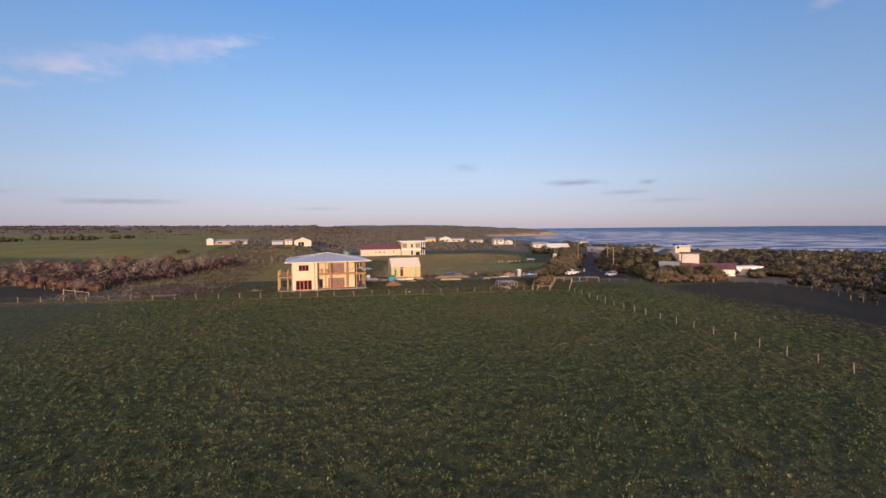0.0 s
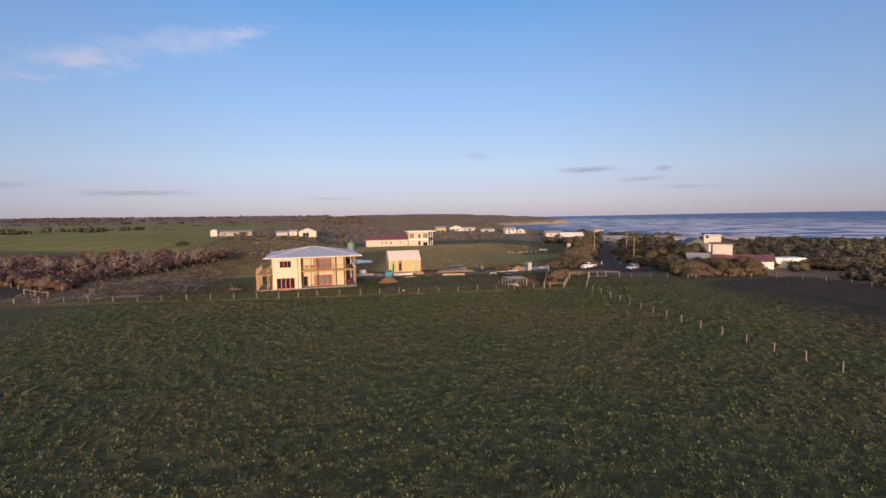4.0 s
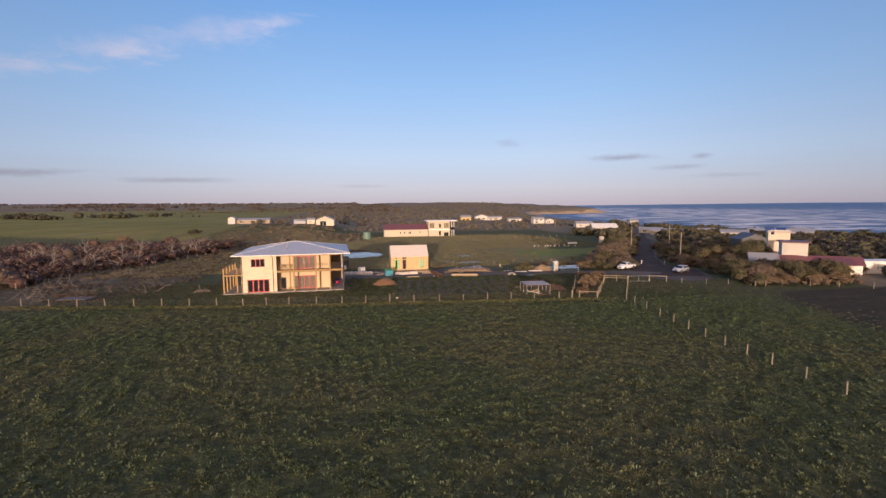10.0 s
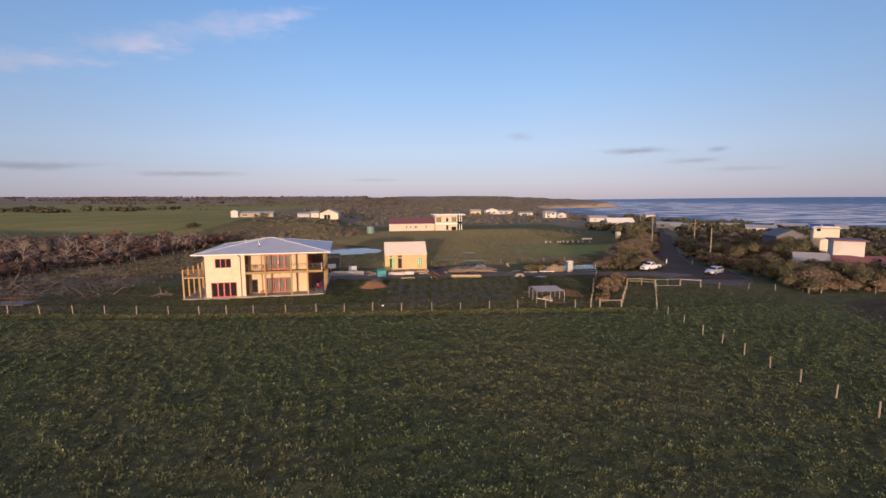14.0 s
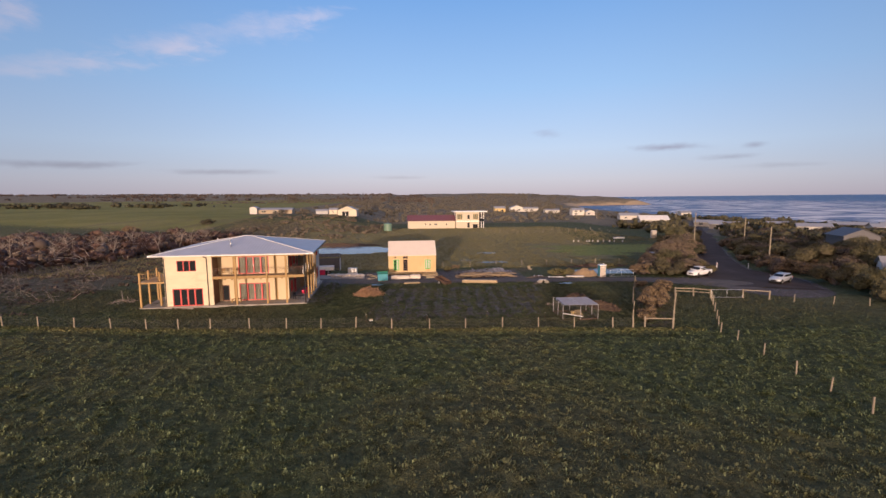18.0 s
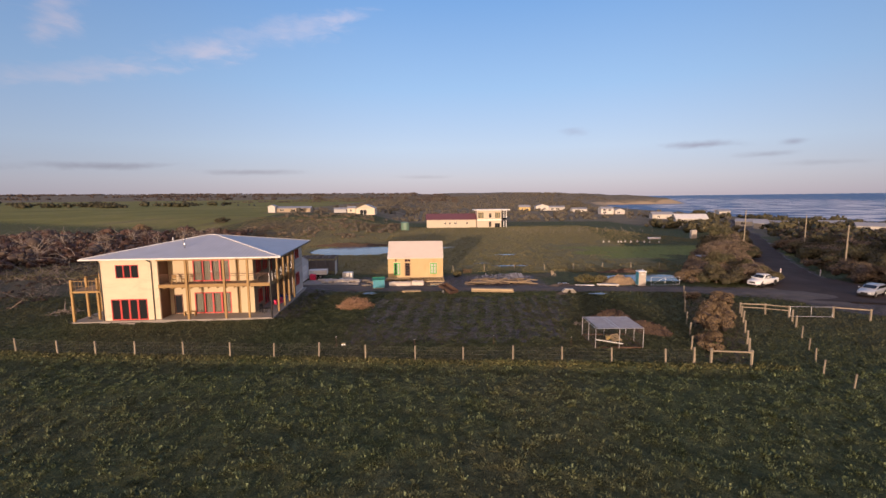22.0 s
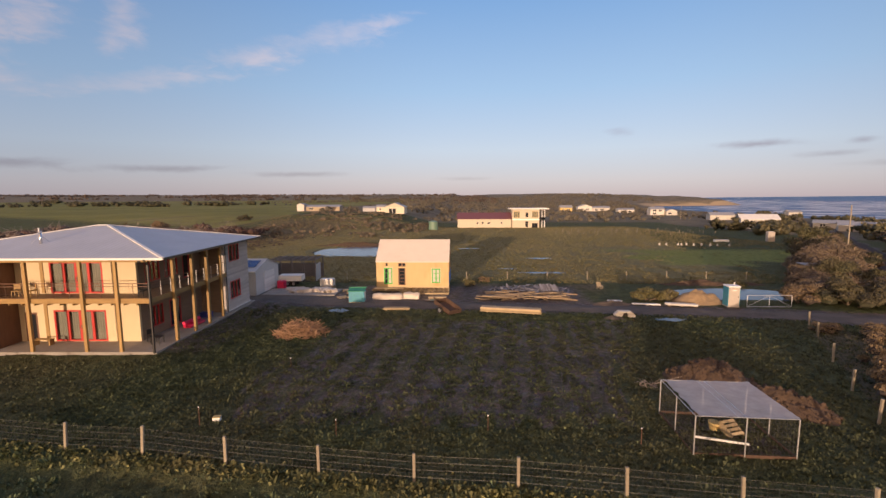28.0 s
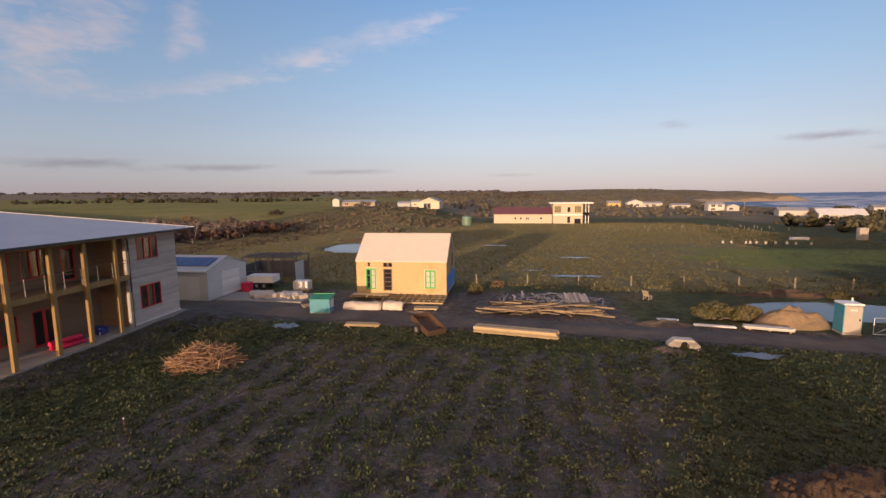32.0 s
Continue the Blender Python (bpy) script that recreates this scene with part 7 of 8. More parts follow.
def stack(name, m, length, depth, levels, per, label, material="board", size=(0.18, 0.09), seed=1, bearers=True):
    q = np.random.default_rng(seed)
    s = thing(name, m, label, "timber stack")
    if bearers:
        for x in (-length * 0.38, 0, length * 0.38):
            part("bearer", boxes((x - 0.05, x + 0.05, -depth / 2, depth / 2, 0, 0.09)), "board", s)
    for k in range(levels):
        for i in range(per):
            y = -depth / 2 + depth * (i + 0.5) / per
            e0, e1 = -length / 2 + 0.12 * q.random(), length / 2 - 0.2 * q.random()
            z = (0.09 if bearers else 0) + k * (size[1] + 0.006)
            part("board", boxes((e0, e1, y - depth / per * 0.47, y + depth / per * 0.47, z, z + size[1]), bevel=0.006), material, s)
    return s


stack("timber_stack", pose(35.4, 120.6, -0.84, 0, 0, -10), 5.9, 0.9, 4, 5, "long stack of pale sawn timber beside the driveway", size=(0.18, 0.10), seed=2)
stack("timber_stack", pose(24.1, 121.4, -0.86, 0, 0, 2), 2.7, 0.6, 2, 4, "short stack of sawn boards", size=(0.15, 0.09), seed=3)
stack("timber_stack", pose(27.8, 127.4, -1.0, 0, 0, 3), 2.2, 0.9, 1, 5, "loose pallet of boards", size=(0.15, 0.1), seed=4)
stack("pipe_stack", pose(53.3, 124.15, -0.93, 0, 0, -12), 3.2, 0.7, 2, 4, "stack of white plastic-wrapped lengths", "dull_white", (0.12, 0.09), 5)
stack("pipe_stack", pose(50.0, 124.8, -0.95, 0, 0, -8), 2.9, 0.4, 1, 3, "white lengths lying by the driveway", "white", (0.12, 0.1), 6, False)
stack("pipe_stack", pose(47.0, 125.6, -0.9, 0, 0, -4), 1.6, 0.5, 1, 3, "short white lengths on gravel", "white", (0.12, 0.1), 7)


def bundle(x, y, length, depth, h, turn, seed, label="long parcel wrapped in creased plastic", name="wrapped_parcel"):
    n, mm = 22, 9
    verts, faces = [], []
    for i in range(n + 1):
        for k in range(mm + 1):
            a = math.pi * k / mm
            u = (i / n - 0.5) * length
            g = (1 + 0.22 * noise.noise(Vector((u * 1.6, k * 0.6, seed)))) * (1 if 0 < i < n else 0.75)
            verts.append((u, -math.cos(a) * depth / 2 * g, math.sin(a) ** 0.6 * h * g))
    for i in range(n):
        for k in range(mm):
            o = i * (mm + 1) + k
            faces.append((o, o + 1, o + mm + 2, o + mm + 1))
    ob = raw(name, verts, faces, "film", smooth=True)
    ob.matrix_world = pose(x, y, -1.0 if 7 < x < 15.5 and y > 129 else base_height(x, y) - 0.02, 0, 0, turn)
    tagged(ob, label, name.split("_")[-1], "plastic bags" if name == "bag" else "wrapped parcels")


for x, y, l_, d, h, a, s in ((22.2, 127.2, 3.4, 1.0, 0.6, 3, 1), (24.9, 127.5, 1.9, 1.0, 0.65, -6, 2), (9.8, 131.9, 2.4, 0.7, 0.3, 10, 7), (13.2, 131.8, 2.2, 0.7, 0.35, 0, 8)):
    bundle(x, y, l_, d, h, a, s)
tagged(part("pavement", boxes((6.75, 15.6, 128.8, 132.35, -1.5, -0.985), bevel=0.02), "slab"), "pale concrete apron before the garage door", "pavement", kind="structure")
q = np.random.default_rng(64)
for i in range(15):
    bundle(10.0 + i * 0.36 + q.normal() * 0.15, 130.4 + q.normal() * 0.35, 0.7 + 0.7 * q.random(), 0.5 + 0.3 * q.random(), 0.25 + 0.25 * q.random(), q.random() * 90, 30 + i, "white crumpled bag on the concrete apron", "bag")
for i, (x, y, a) in enumerate(((16.4, 131.8, 5), (17.4, 130.2, -20), (18.2, 128.7, 14), (17.0, 127.4, 40))):
    stack("pallet", pose(x, y, base_height(x, y), 0, 0, a), 1.2, 1.0, 1, 6, "weathered timber pallet on mud", size=(0.1, 0.03), seed=20 + i)


def rubble():
    """Sorted heaps of used boards and blue-grey sheet offcuts on the mud."""
    q = np.random.default_rng(61)
    r = thing("salvage_pile", pose(37.6, 128.6, -1.05), "sprawling pile of salvaged boards and blue-grey offcuts", "pile")
    for i in range(260):
        x, y = q.random() * 9.4 - 3.6, 0.8 + q.random() * 3.6
        l_ = 0.4 + 0.8 * q.random()
        z = 0.06 + 0.62 * q.random() * (1 - abs(x - 1.0) / 5.6)
        v = Vector((q.normal(), 0.6 * q.normal(), 0.28 * q.normal())).normalized() * l_ / 2
        part("offcut", beam(bmesh.new(), Vector((x, y, z)) - v, Vector((x, y, z)) + v, 0.07 + 0.14 * q.random(), 0.02 + 0.04 * q.random()), "bluesheet", r)
    for i in range(14):
        x = 2.4 + i * 0.16
        part("leaning_sheet", beam(bmesh.new(), (x, 1.2 + 0.1 * q.random(), 0.1), (x - 0.5 + 0.2 * q.random(), 2.2, 0.95 + 0.2 * q.random()), 0.18, 0.02), "bluesheet", r)
    for i in range(120):
        x, y = q.random() * 9.2 - 4.2, -2.2 + q.random() * 3.4
        l_ = 0.8 + 1.9 * q.random()
        a = q.normal() * (0.2 if x < 0 else 0.6)
        z = 0.05 + 0.42 * q.random()
        v = Vector((math.cos(a), math.sin(a), 0.05 * q.normal())) * l_ / 2
        part("board", beam(bmesh.new(), Vector((x, y, z)) - v, Vector((x, y, z)) + v, 0.10 + 0.14 * q.random(), 0.04 + 0.08 * q.random()), "salvage", r)


rubble()
mound("rubble_bed", pose(37.4, 129.2, -1.12), 6.2, 4.4, 0.55, "soil_heap", "muddy mound under the salvage pile", 12, rough=0.3)


def trailer():
    t = thing("trailer", pose(29.2, 120.6, -0.82, 0, 0, -48), "rusty box trailer tipped on grass", "trailer")
    tilt = part("tray", boxes((-1.2, 1.2, -0.75, 0.75, 0.42, 0.47)), "rust", t)
    for row in ((-1.2, 1.2, -0.75, -0.70, 0.47, 0.85), (-1.2, 1.2, 0.70, 0.75, 0.47, 0.85), (-1.2, -1.15, -0.70, 0.70, 0.47, 0.85), (1.15, 1.2, -0.70, 0.70, 0.47, 0.85)):
        part("side_board", boxes(row), "rust", tilt)
    part("drawbar", tube(tube(bmesh.new(), (-1.2, 0.4, 0.42), (-2.3, 0, 0.44), 0.035), (-1.2, -0.4, 0.42), (-2.3, 0, 0.44), 0.035), "rust", tilt)
    tilt.matrix_local = Matrix.Translation((0, 0, 0.32)) @ pose(0, 0, 0, 0, 17, 0) @ Matrix.Translation((0, 0, -0.32))
    for s in (-0.88, 0.88):
        wheel(t, 0, s, 0.33, 0.18)
        part("mudguard", boxes((-0.42, 0.42, s - 0.12, s + 0.12, 0.70, 0.73)), "rust", t)
    part("axle", tube(bmesh.new(), (0, -0.88, 0.33), (0, 0.88, 0.33), 0.035), "rust", t)


trailer()


def culvert():
    c = thing("culvert_end", pose(45.8, 119.0, -0.82, 0, 0, -6) @ Matrix.Scale(0.88, 4), "white precast concrete culvert end", "culvert")
    bm = bmesh.new()
    outer = [(-1.05, 0), (-1.05, 0.28), (-0.62, 0.66), (0.62, 0.66), (1.05, 0.28), (1.05, 0)]
    hole = [(0.27 * math.cos(a) + 0.05, 0.27 + 0.27 * math.sin(a)) for a in (math.pi * i / 5 for i in range(6))]
    pts = outer[::-1]
    prism(bm, [(-1.05, 0), (-1.05, 0.28), (-0.62, 0.66), (0.62, 0.66), (1.05, 0.28), (1.05, 0), (0.32, 0)] + hole + [(-0.22, 0)], "y", 0, 0.7)
    part("headwall", bm, "pale_concrete", c)
    # solid near-black plug paints the shade within the pipe
    part("pipe_mouth", tube(bmesh.new(), (0.05, 0.3, 0.27), (0.05, 0.75, 0.27), 0.25, n=16), "inner_shade", c)


culvert()
pegs = [(18.3, 97.3, 0.9), (25.1, 96.6, 0.75), (19.8, 104.8, 0.6), (32.0, 97.2, 0.75), (38.6, 96.4, 0.75), (46.0, 117.4, 0.4)]
for x, y, h in pegs:
    p = thing("stake", pose(x, y, gh(x, y)), "thin garden stake with a pale cap", "stake", "garden stakes")
    part("rod", tube(bmesh.new(), (0, 0, -0.2), (0, 0, h), 0.015, n=6), "dark_timber", p)
    part("cap", tube(bmesh.new(), (0, 0, h), (0, 0, h + 0.05), 0.03, n=8), "white", p)
bx = thing("carton", pose(18.8, 97.9, gh(18.8, 97.9), 0, 0, 10), "small white box abandoned in short grass", "box")
part("box", boxes((-0.17, 0.17, -0.12, 0.12, 0, 0.2), bevel=0.01), "white", bx)
part("lid", boxes((-0.18, 0.18, -0.13, 0.13, 0.2, 0.23)), "ochre", bx)


def sun_chair(x, y, turn):
    c = thing("garden_chair", pose(x, y, base_height(x, y), 0, 0, turn), "weathered grey chair on rough grass", "chair")
    part("seat", boxes((-0.28, 0.28, -0.25, 0.35, 0.36, 0.40)), "ply_grey", c)
    part("backrest", beam(bmesh.new(), (0, 0.33, 0.40), (0, 0.66, 0.95), 0.56, 0.04), "ply_grey", c)
    for sx in (-0.25, 0.25):
        for sy in (-0.2, 0.3):
            part("leg", boxes((sx - 0.03, sx + 0.03, sy - 0.03, sy + 0.03, 0, 0.36)), "ply_grey", c)


sun_chair(48.0, 134.2, 140)


def bench(x, y, z, turn, label="low timber bench on the veranda"):
    c = thing("bench", HOUSE @ pose(x, y, z, 0, 0, turn), label, "bench")
    for i in range(3):
        part("slat", boxes((-0.65, 0.65, -0.2 + 0.14 * i, -0.08 + 0.14 * i, 0.40, 0.44)), "timber_h", c)
    for sx in (-0.55, 0.55):
        part("leg", boxes((sx - 0.05, sx + 0.05, -0.18, 0.2, 0, 0.40)), "timber", c)


def chair(x, y, z, turn, mat, label):
    c = thing("chair", HOUSE @ pose(x, y, z, 0, 0, turn), label, "chair", "veranda chairs")
    part("seat", boxes((-0.22, 0.22, -0.22, 0.22, 0.42, 0.46)), mat, c)
    part("backrest", boxes((-0.22, 0.22, 0.18, 0.22, 0.55, 0.92)), mat, c)
    for sx in (-0.2, 0.2):
        for sy in (-0.2, 0.2):
            part("leg", boxes((sx - 0.02, sx + 0.02, sy - 0.02, sy + 0.02, 0, 0.92 if sy > 0 else 0.42)), mat, c)


bench(0.7, 107.6, 0.04, 0)
chair(-0.6, 107.3, 3.6, 20, "timber", "brown timber chair on the balcony")
chair(0.5, 107.4, 3.6, -30, "timber", "brown timber chair on the balcony")
chair(8.4, 107.5, 3.6, 80, "black", "dark chair in the balcony corner")
chair(8.2, 108.3, 0.04, 60, "black", "dark chair in the veranda corner")
tb = thing("side_table", HOUSE @ pose(8.9, 107.9, 0.04), "small dark table on the veranda", "table")
part("tabletop", boxes((-0.35, 0.35, -0.35, 0.35, 0.5, 0.54), bevel=0.01), "black", tb)
for sx in (-0.28, 0.28):
    for sy in (-0.28, 0.28):
        part("leg", boxes((sx - 0.025, sx + 0.025, sy - 0.025, sy + 0.025, 0, 0.5)), "black", tb)
so = thing("floor_cushion", HOUSE @ pose(8.9, 112.6, 0.04, 0, 0, 82), "bright red foam mattress on the veranda", "cushion")
part("cushion", boxes((-0.95, 0.95, -0.35, 0.35, 0, 0.24), bevel=0.08), "redplastic", so, smooth=True)
part("bolster", tube(bmesh.new(), (-0.9, 0.25, 0.36), (0.9, 0.25, 0.36), 0.15, n=14), "redplastic", so)
bt = thing("storage_tub", HOUSE @ pose(8.6, 115.0, 0.04), "dark blue storage tub on the veranda", "tub")
part("tub", boxes((-0.45, 0.45, -0.3, 0.3, 0, 0.4), bevel=0.04), "blueplastic", bt)
part("lid", boxes((-0.48, 0.48, -0.33, 0.33, 0.4, 0.46), bevel=0.02), "blueplastic", bt)
# bits beside the garage
rb = thing("fuel_bin", pose(7.6, 132.9, -1.15), "red steel bin beside the garage", "bin")
part("bin", boxes((-0.45, 0.45, -0.4, 0.4, 0, 1.0), bevel=0.03), "redplastic", rb)
part("lid", boxes((-0.48, 0.48, -0.43, 0.43, 1.0, 1.06), bevel=0.02), "redplastic", rb)


def work_trailer():
    t = thing("work_trailer", pose(7.9, 135.8, -1.23, 0, 0, 4), "white covered trailer beside the garage", "trailer")
    part("deck", boxes((-1.6, 1.4, -0.85, 0.85, 0.55, 0.68)), "black", t)
    for row in ((-1.6, 1.4, -0.87, -0.82, 0.68, 1.35), (-1.6, 1.4, 0.82, 0.87, 0.68, 1.35), (-1.6, -1.55, -0.82, 0.82, 0.68, 1.35), (1.35, 1.4, -0.82, 0.82, 0.68, 1.35)):
        part("side_board", boxes(row, bevel=0.01), "white", t)
    part("cover", boxes((-1.62, 1.42, -0.88, 0.88, 1.35, 1.42), bevel=0.02), "white", t)
    for s in (-0.8, 0.8):
        for x in (-0.45, 0.35):
            wheel(t, x, s, 0.33, 0.2)
    part("drawbar", tube(tube(bmesh.new(), (1.4, 0.5, 0.55), (2.5, 0, 0.5), 0.04), (1.4, -0.5, 0.55), (2.5, 0, 0.5), 0.04), "black", t)


work_trailer()


def scaffold_cage():
    c = thing("steel_frame", pose(6.6, 141.0, -1.4, 0, 0, 3), "grey open steel storage frame", "frame")
    w, d, h = 6.4, 4.2, 3.0
    for x in np.linspace(-w / 2, w / 2, 5):
        for y in (-d / 2, d / 2):
            part("upright", boxes((x - 0.06, x + 0.06, y - 0.06, y + 0.06, 0, h)), "slate", c)
    for y in np.linspace(-d / 2, d / 2, 5):
        part("cross_beam", boxes((-w / 2, w / 2, y - 0.05, y + 0.05, h, h + 0.12)), "slate", c)
    for x in np.linspace(-w / 2, w / 2, 7):
        part("purlin", boxes((x - 0.05, x + 0.05, -d / 2, d / 2, h + 0.12, h + 0.2)), "slate", c)
    part("back_panel", boxes((-w / 2, w / 2, d / 2 + 0.06, d / 2 + 0.1, 0, h - 0.9)), "slate", c)
    part("side_panel", boxes((-w / 2 - 0.1, -w / 2 - 0.06, -d / 2, d / 2, 0, h - 0.9)), "slate", c)
    part("door_panel", boxes((w / 2 + 0.06, w / 2 + 0.1, -d / 2, 0.3, 0, h - 0.5)), "clad", c)
    part("mid_rail", boxes((-w / 2, w / 2, -d / 2 - 0.03, -d / 2 + 0.03, 1.4, 1.48)), "slate", c)


scaffold_cage()
ib = thing("water_cube", pose(13.0, 134.6, -1.2), "white plastic water cube in a steel cage", "tank")
part("tank", boxes((-0.85, 0.85, -0.55, 0.55, 0.15, 1.1), bevel=0.06), "white", ib)
part("pallet", boxes((-0.9, 0.9, -0.6, 0.6, 0, 0.14)), "board", ib)
for x in (-0.6, 0, 0.6):
    part("cage_bar", boxes((x - 0.02, x + 0.02, -0.6, -0.57, 0.14, 1.14)), "steel", ib)


def stock_yard():
    y_ = thing("stock_frame", pose(-33.5, 107.6, -0.55, 0, 0, -8), "old rusty steel stock frame on bare ground", "frame")
    for x in (-2.4, -0.8, 0.8, 2.4):
        for y in (-1.2, 1.2):
            part("upright", tube(bmesh.new(), (x, y, -0.1), (x, y, 1.7), 0.04, n=8), "rust", y_)
    for z in (0.5, 0.95, 1.4):
        for y in (-1.2, 1.2):
            part("bar", tube(bmesh.new(), (-2.4, y, z), (2.4, y, z), 0.03, n=8), "rust", y_)
    part("deck", boxes((-2.3, 2.3, -1.1, 1.1, 0.35, 0.45)), "slate", y_)


stock_yard()
for i, (x, y, l_, d) in enumerate(((18.4, 120.6, 1.0, 0.6), (43.4, 147.5, 3.4, 0.9), (49.4, 117.9, 1.3, 0.45), (38.0, 152.0, 1.8, 0.5), (46.0, 168.0, 2.6, 0.8), (32.0, 190.0, 3.0, 0.7), (27.4, 126.0, 0.9, 0.35))):
    bm = bmesh.new()
    ring = [bm.verts.new((l_ * math.cos(a) * (1 + 0.7 * noise.noise(Vector((2.2 * math.cos(a), 2.2 * math.sin(a), i)))), d * math.sin(a) * (1 + 0.8 * noise.noise(Vector((2.6 * math.cos(a), 2.6 * math.sin(a), i + 9)))), 0)) for a in (2 * math.pi * k / 40 for k in range(40))]
    bm.faces.new(ring)
    ob = part("puddle", bm, "pond")
    ob.matrix_world = pose(x, y, base_height(x, y) + 0.10)
    tagged(ob, "shallow puddle reflecting the sky", "puddle", "puddles", "structure")


# yellow bush by the sand, weeds by the cottage
SHRUBS.append(shrub(17, 2.5, 1.2, 1.9, 4200, 0.07, "leaf_yellow", "yellow-green feathery bush by the driveway", lobe_n=34))
plant(len(SHRUBS) - 1, 51.2, 126.9, 1.05, 0.95, 5)
plant(len(SHRUBS) - 1, 53.3, 127.0, 0.75, 0.85, 40)
plant(len(SHRUBS) - 1, 31.6, 135.2, 0.5, 0.7, 60)
plant(len(SHRUBS) - 1, 66.0, 136.5, 0.7, 0.5, 10)
plant(3, 33.6, 139.0, 0.6, 0.5)
plant(4, -80, 300, 1.4, 1.2)
plant(3, -98, 262, 2.4, 2.6)


# ---- neighbouring houses ----
def simple_house(name, m, w, d, h, roof_h, wall, roof, label, openings=(), category="house", axis="x", eave=0.4, flat=False, group=""):
    """A small house: walls, gabled or flat roof, doors and windows on the front. Its front is at y = 0 and it is w wide."""
    o = thing(name, m, label, category, group)
    holes = [(a, c, z0, z1) for a, c, z0, z1 in openings]
    wall_x("front_wall", -w / 2, w / 2, 0, 0.15, 0, h, holes, wall, o)
    wall_x("back_wall", -w / 2, w / 2, d - 0.15, d, 0, h, [], wall, o)
    for x in (-w / 2, w / 2 - 0.15):
        if flat or axis == "y":
            part("side_wall", boxes((x, x + 0.15, 0.15, d - 0.15, 0, h)), wall, o)
        else:
            part("side_wall", prism(bmesh.new(), [(0.15, 0), (d - 0.15, 0), (d - 0.15, h), (d / 2, h + roof_h - 0.05), (0.15, h)], "x", x, x + 0.15), wall, o)
    if flat:
        part("roof", boxes((-w / 2 - eave, w / 2 + eave, -eave, d + eave, h, h + 0.25), bevel=0.03), roof, o)
    elif axis == "x":
        for ya, s in ((-eave, 1), (d + eave, -1)):
            drop = roof_h * eave / (d / 2)
            part("roof_slope", prism(bmesh.new(), [(ya, h - drop + 0.03), (d / 2, h + roof_h + 0.03), (d / 2, h + roof_h + 0.15), (ya, h - drop + 0.15)], "x", -w / 2 - eave, w / 2 + eave), roof, o)
    else:
        part("gable", prism(bmesh.new(), [(-w / 2, h), (w / 2, h), (0, h + roof_h)], "y", 0.0, 0.14), wall, o)
        for xa in (-w / 2 - eave, w / 2 + eave):
            drop = roof_h * eave / (w / 2)
            part("roof_slope", prism(bmesh.new(), [(xa, h - drop + 0.03), (0, h + roof_h + 0.03), (0, h + roof_h + 0.15), (xa, h - drop + 0.15)], "y", -eave, d + eave), roof, o)
    for a, c, z0, z1 in holes:
        joinery("window" if z0 > 0.3 else "door", o, "y", 0.02, a, c, z0, z1, 2 if c - a > 1.2 else 1, "white", "", jamb=0.07)
    return o


simple_house("long_house", pose(41.4, 317.5, -6.3), 28.5, 9, 5.1, 3.0, "cream", "purple_roof", "long white house with a plum metal roof", [(-11.5 + 20, -10.4 + 20, 2.3, 3.4), (-1.5, -0.4, 2.3, 3.4), (-4.2, -3.1, 2.3, 3.4), (1.6, 3.2, 2.2, 3.4)])


def modern_house():
    o = thing("modern_house", pose(64.0, 315.5, -6.5), "two-storey modern white house with a flat roof", "house")
    wall_x("front_wall", -8.0, 6.0, 0, 0.2, 0, 10.3, [(2.2, 5.2, 0.1, 3.0), (-1.2, 0.2, 1.0, 4.0), (-1.2, 0.2, 6.2, 8.6), (-7.4, -4.2, 5.9, 9.2), (2.2, 5.4, 5.9, 9.2)], "cream", o)
    part("side_wall", boxes((5.8, 6.0, 0.2, 10, 0, 10.3)), "cream", o)
    part("side_wall", boxes((-8.0, -7.8, 0.2, 10, 0, 10.3)), "cream", o)
    part("back_wall", boxes((-7.8, 5.8, 9.8, 10, 0, 10.3)), "cream", o)
    part("roof", boxes((-9.6, 10.8, -1.4, 11, 10.3, 10.9), bevel=0.05), "white", o, "wide flat white roof")
    part("floor_band", boxes((-8.1, 9.0, -0.25, 0, 4.6, 5.2)), "white", o)
    part("balcony", boxes((6.0, 9.0, -0.25, 8, 4.6, 5.0)), "white", o)
    for x in (7.4, 8.8):
        part("column", boxes((x - 0.15, x + 0.15, 0, 0.3, 0, 10.3)), "white", o)
    part("balcony_rail", boxes((6.0, 9.0, -0.25, -0.2, 5.0, 6.1)), "darkglass", o)
    for a, c, z0, z1 in ((2.2, 5.2, 0.1, 3.0), (-1.2, 0.2, 1.0, 4.0), (-1.2, 0.2, 6.2, 8.6)):
        joinery("window", o, "y", 0.05, a, c, z0, z1, 2, "black", "", jamb=0.1)
    for a, c, z0, z1 in ((-7.4, -4.2, 5.9, 9.2), (2.2, 5.4, 5.9, 9.2)):
        joinery("screen", o, "y", 0.05, a, c, z0, z1, 3, "ochre", "", jamb=0.1, curtain=True)


modern_house()
tk = thing("water_tank", pose(15.8, 292.5, base_height(15.8, 292.5)), "pale green corrugated water tank", "tank")
part("shell", tube(bmesh.new(), (0, 0, 0), (0, 0, 4.0), 2.2, n=28), "tank", tk, "", False)
part("roof", tube(bmesh.new(), (0, 0, 4.0), (0, 0, 4.5), 2.25, 0.3, 28), "tank", tk)
simple_house("barn", pose(-13.2, 358, base_height(-13, 360)), 12.5, 14, 4.2, 2.6, "cream", "grey_roof", "cream gabled shed on the farm", [(-3.5, 1.0, 0.1, 3.4)], "barn", "y", 0.3)
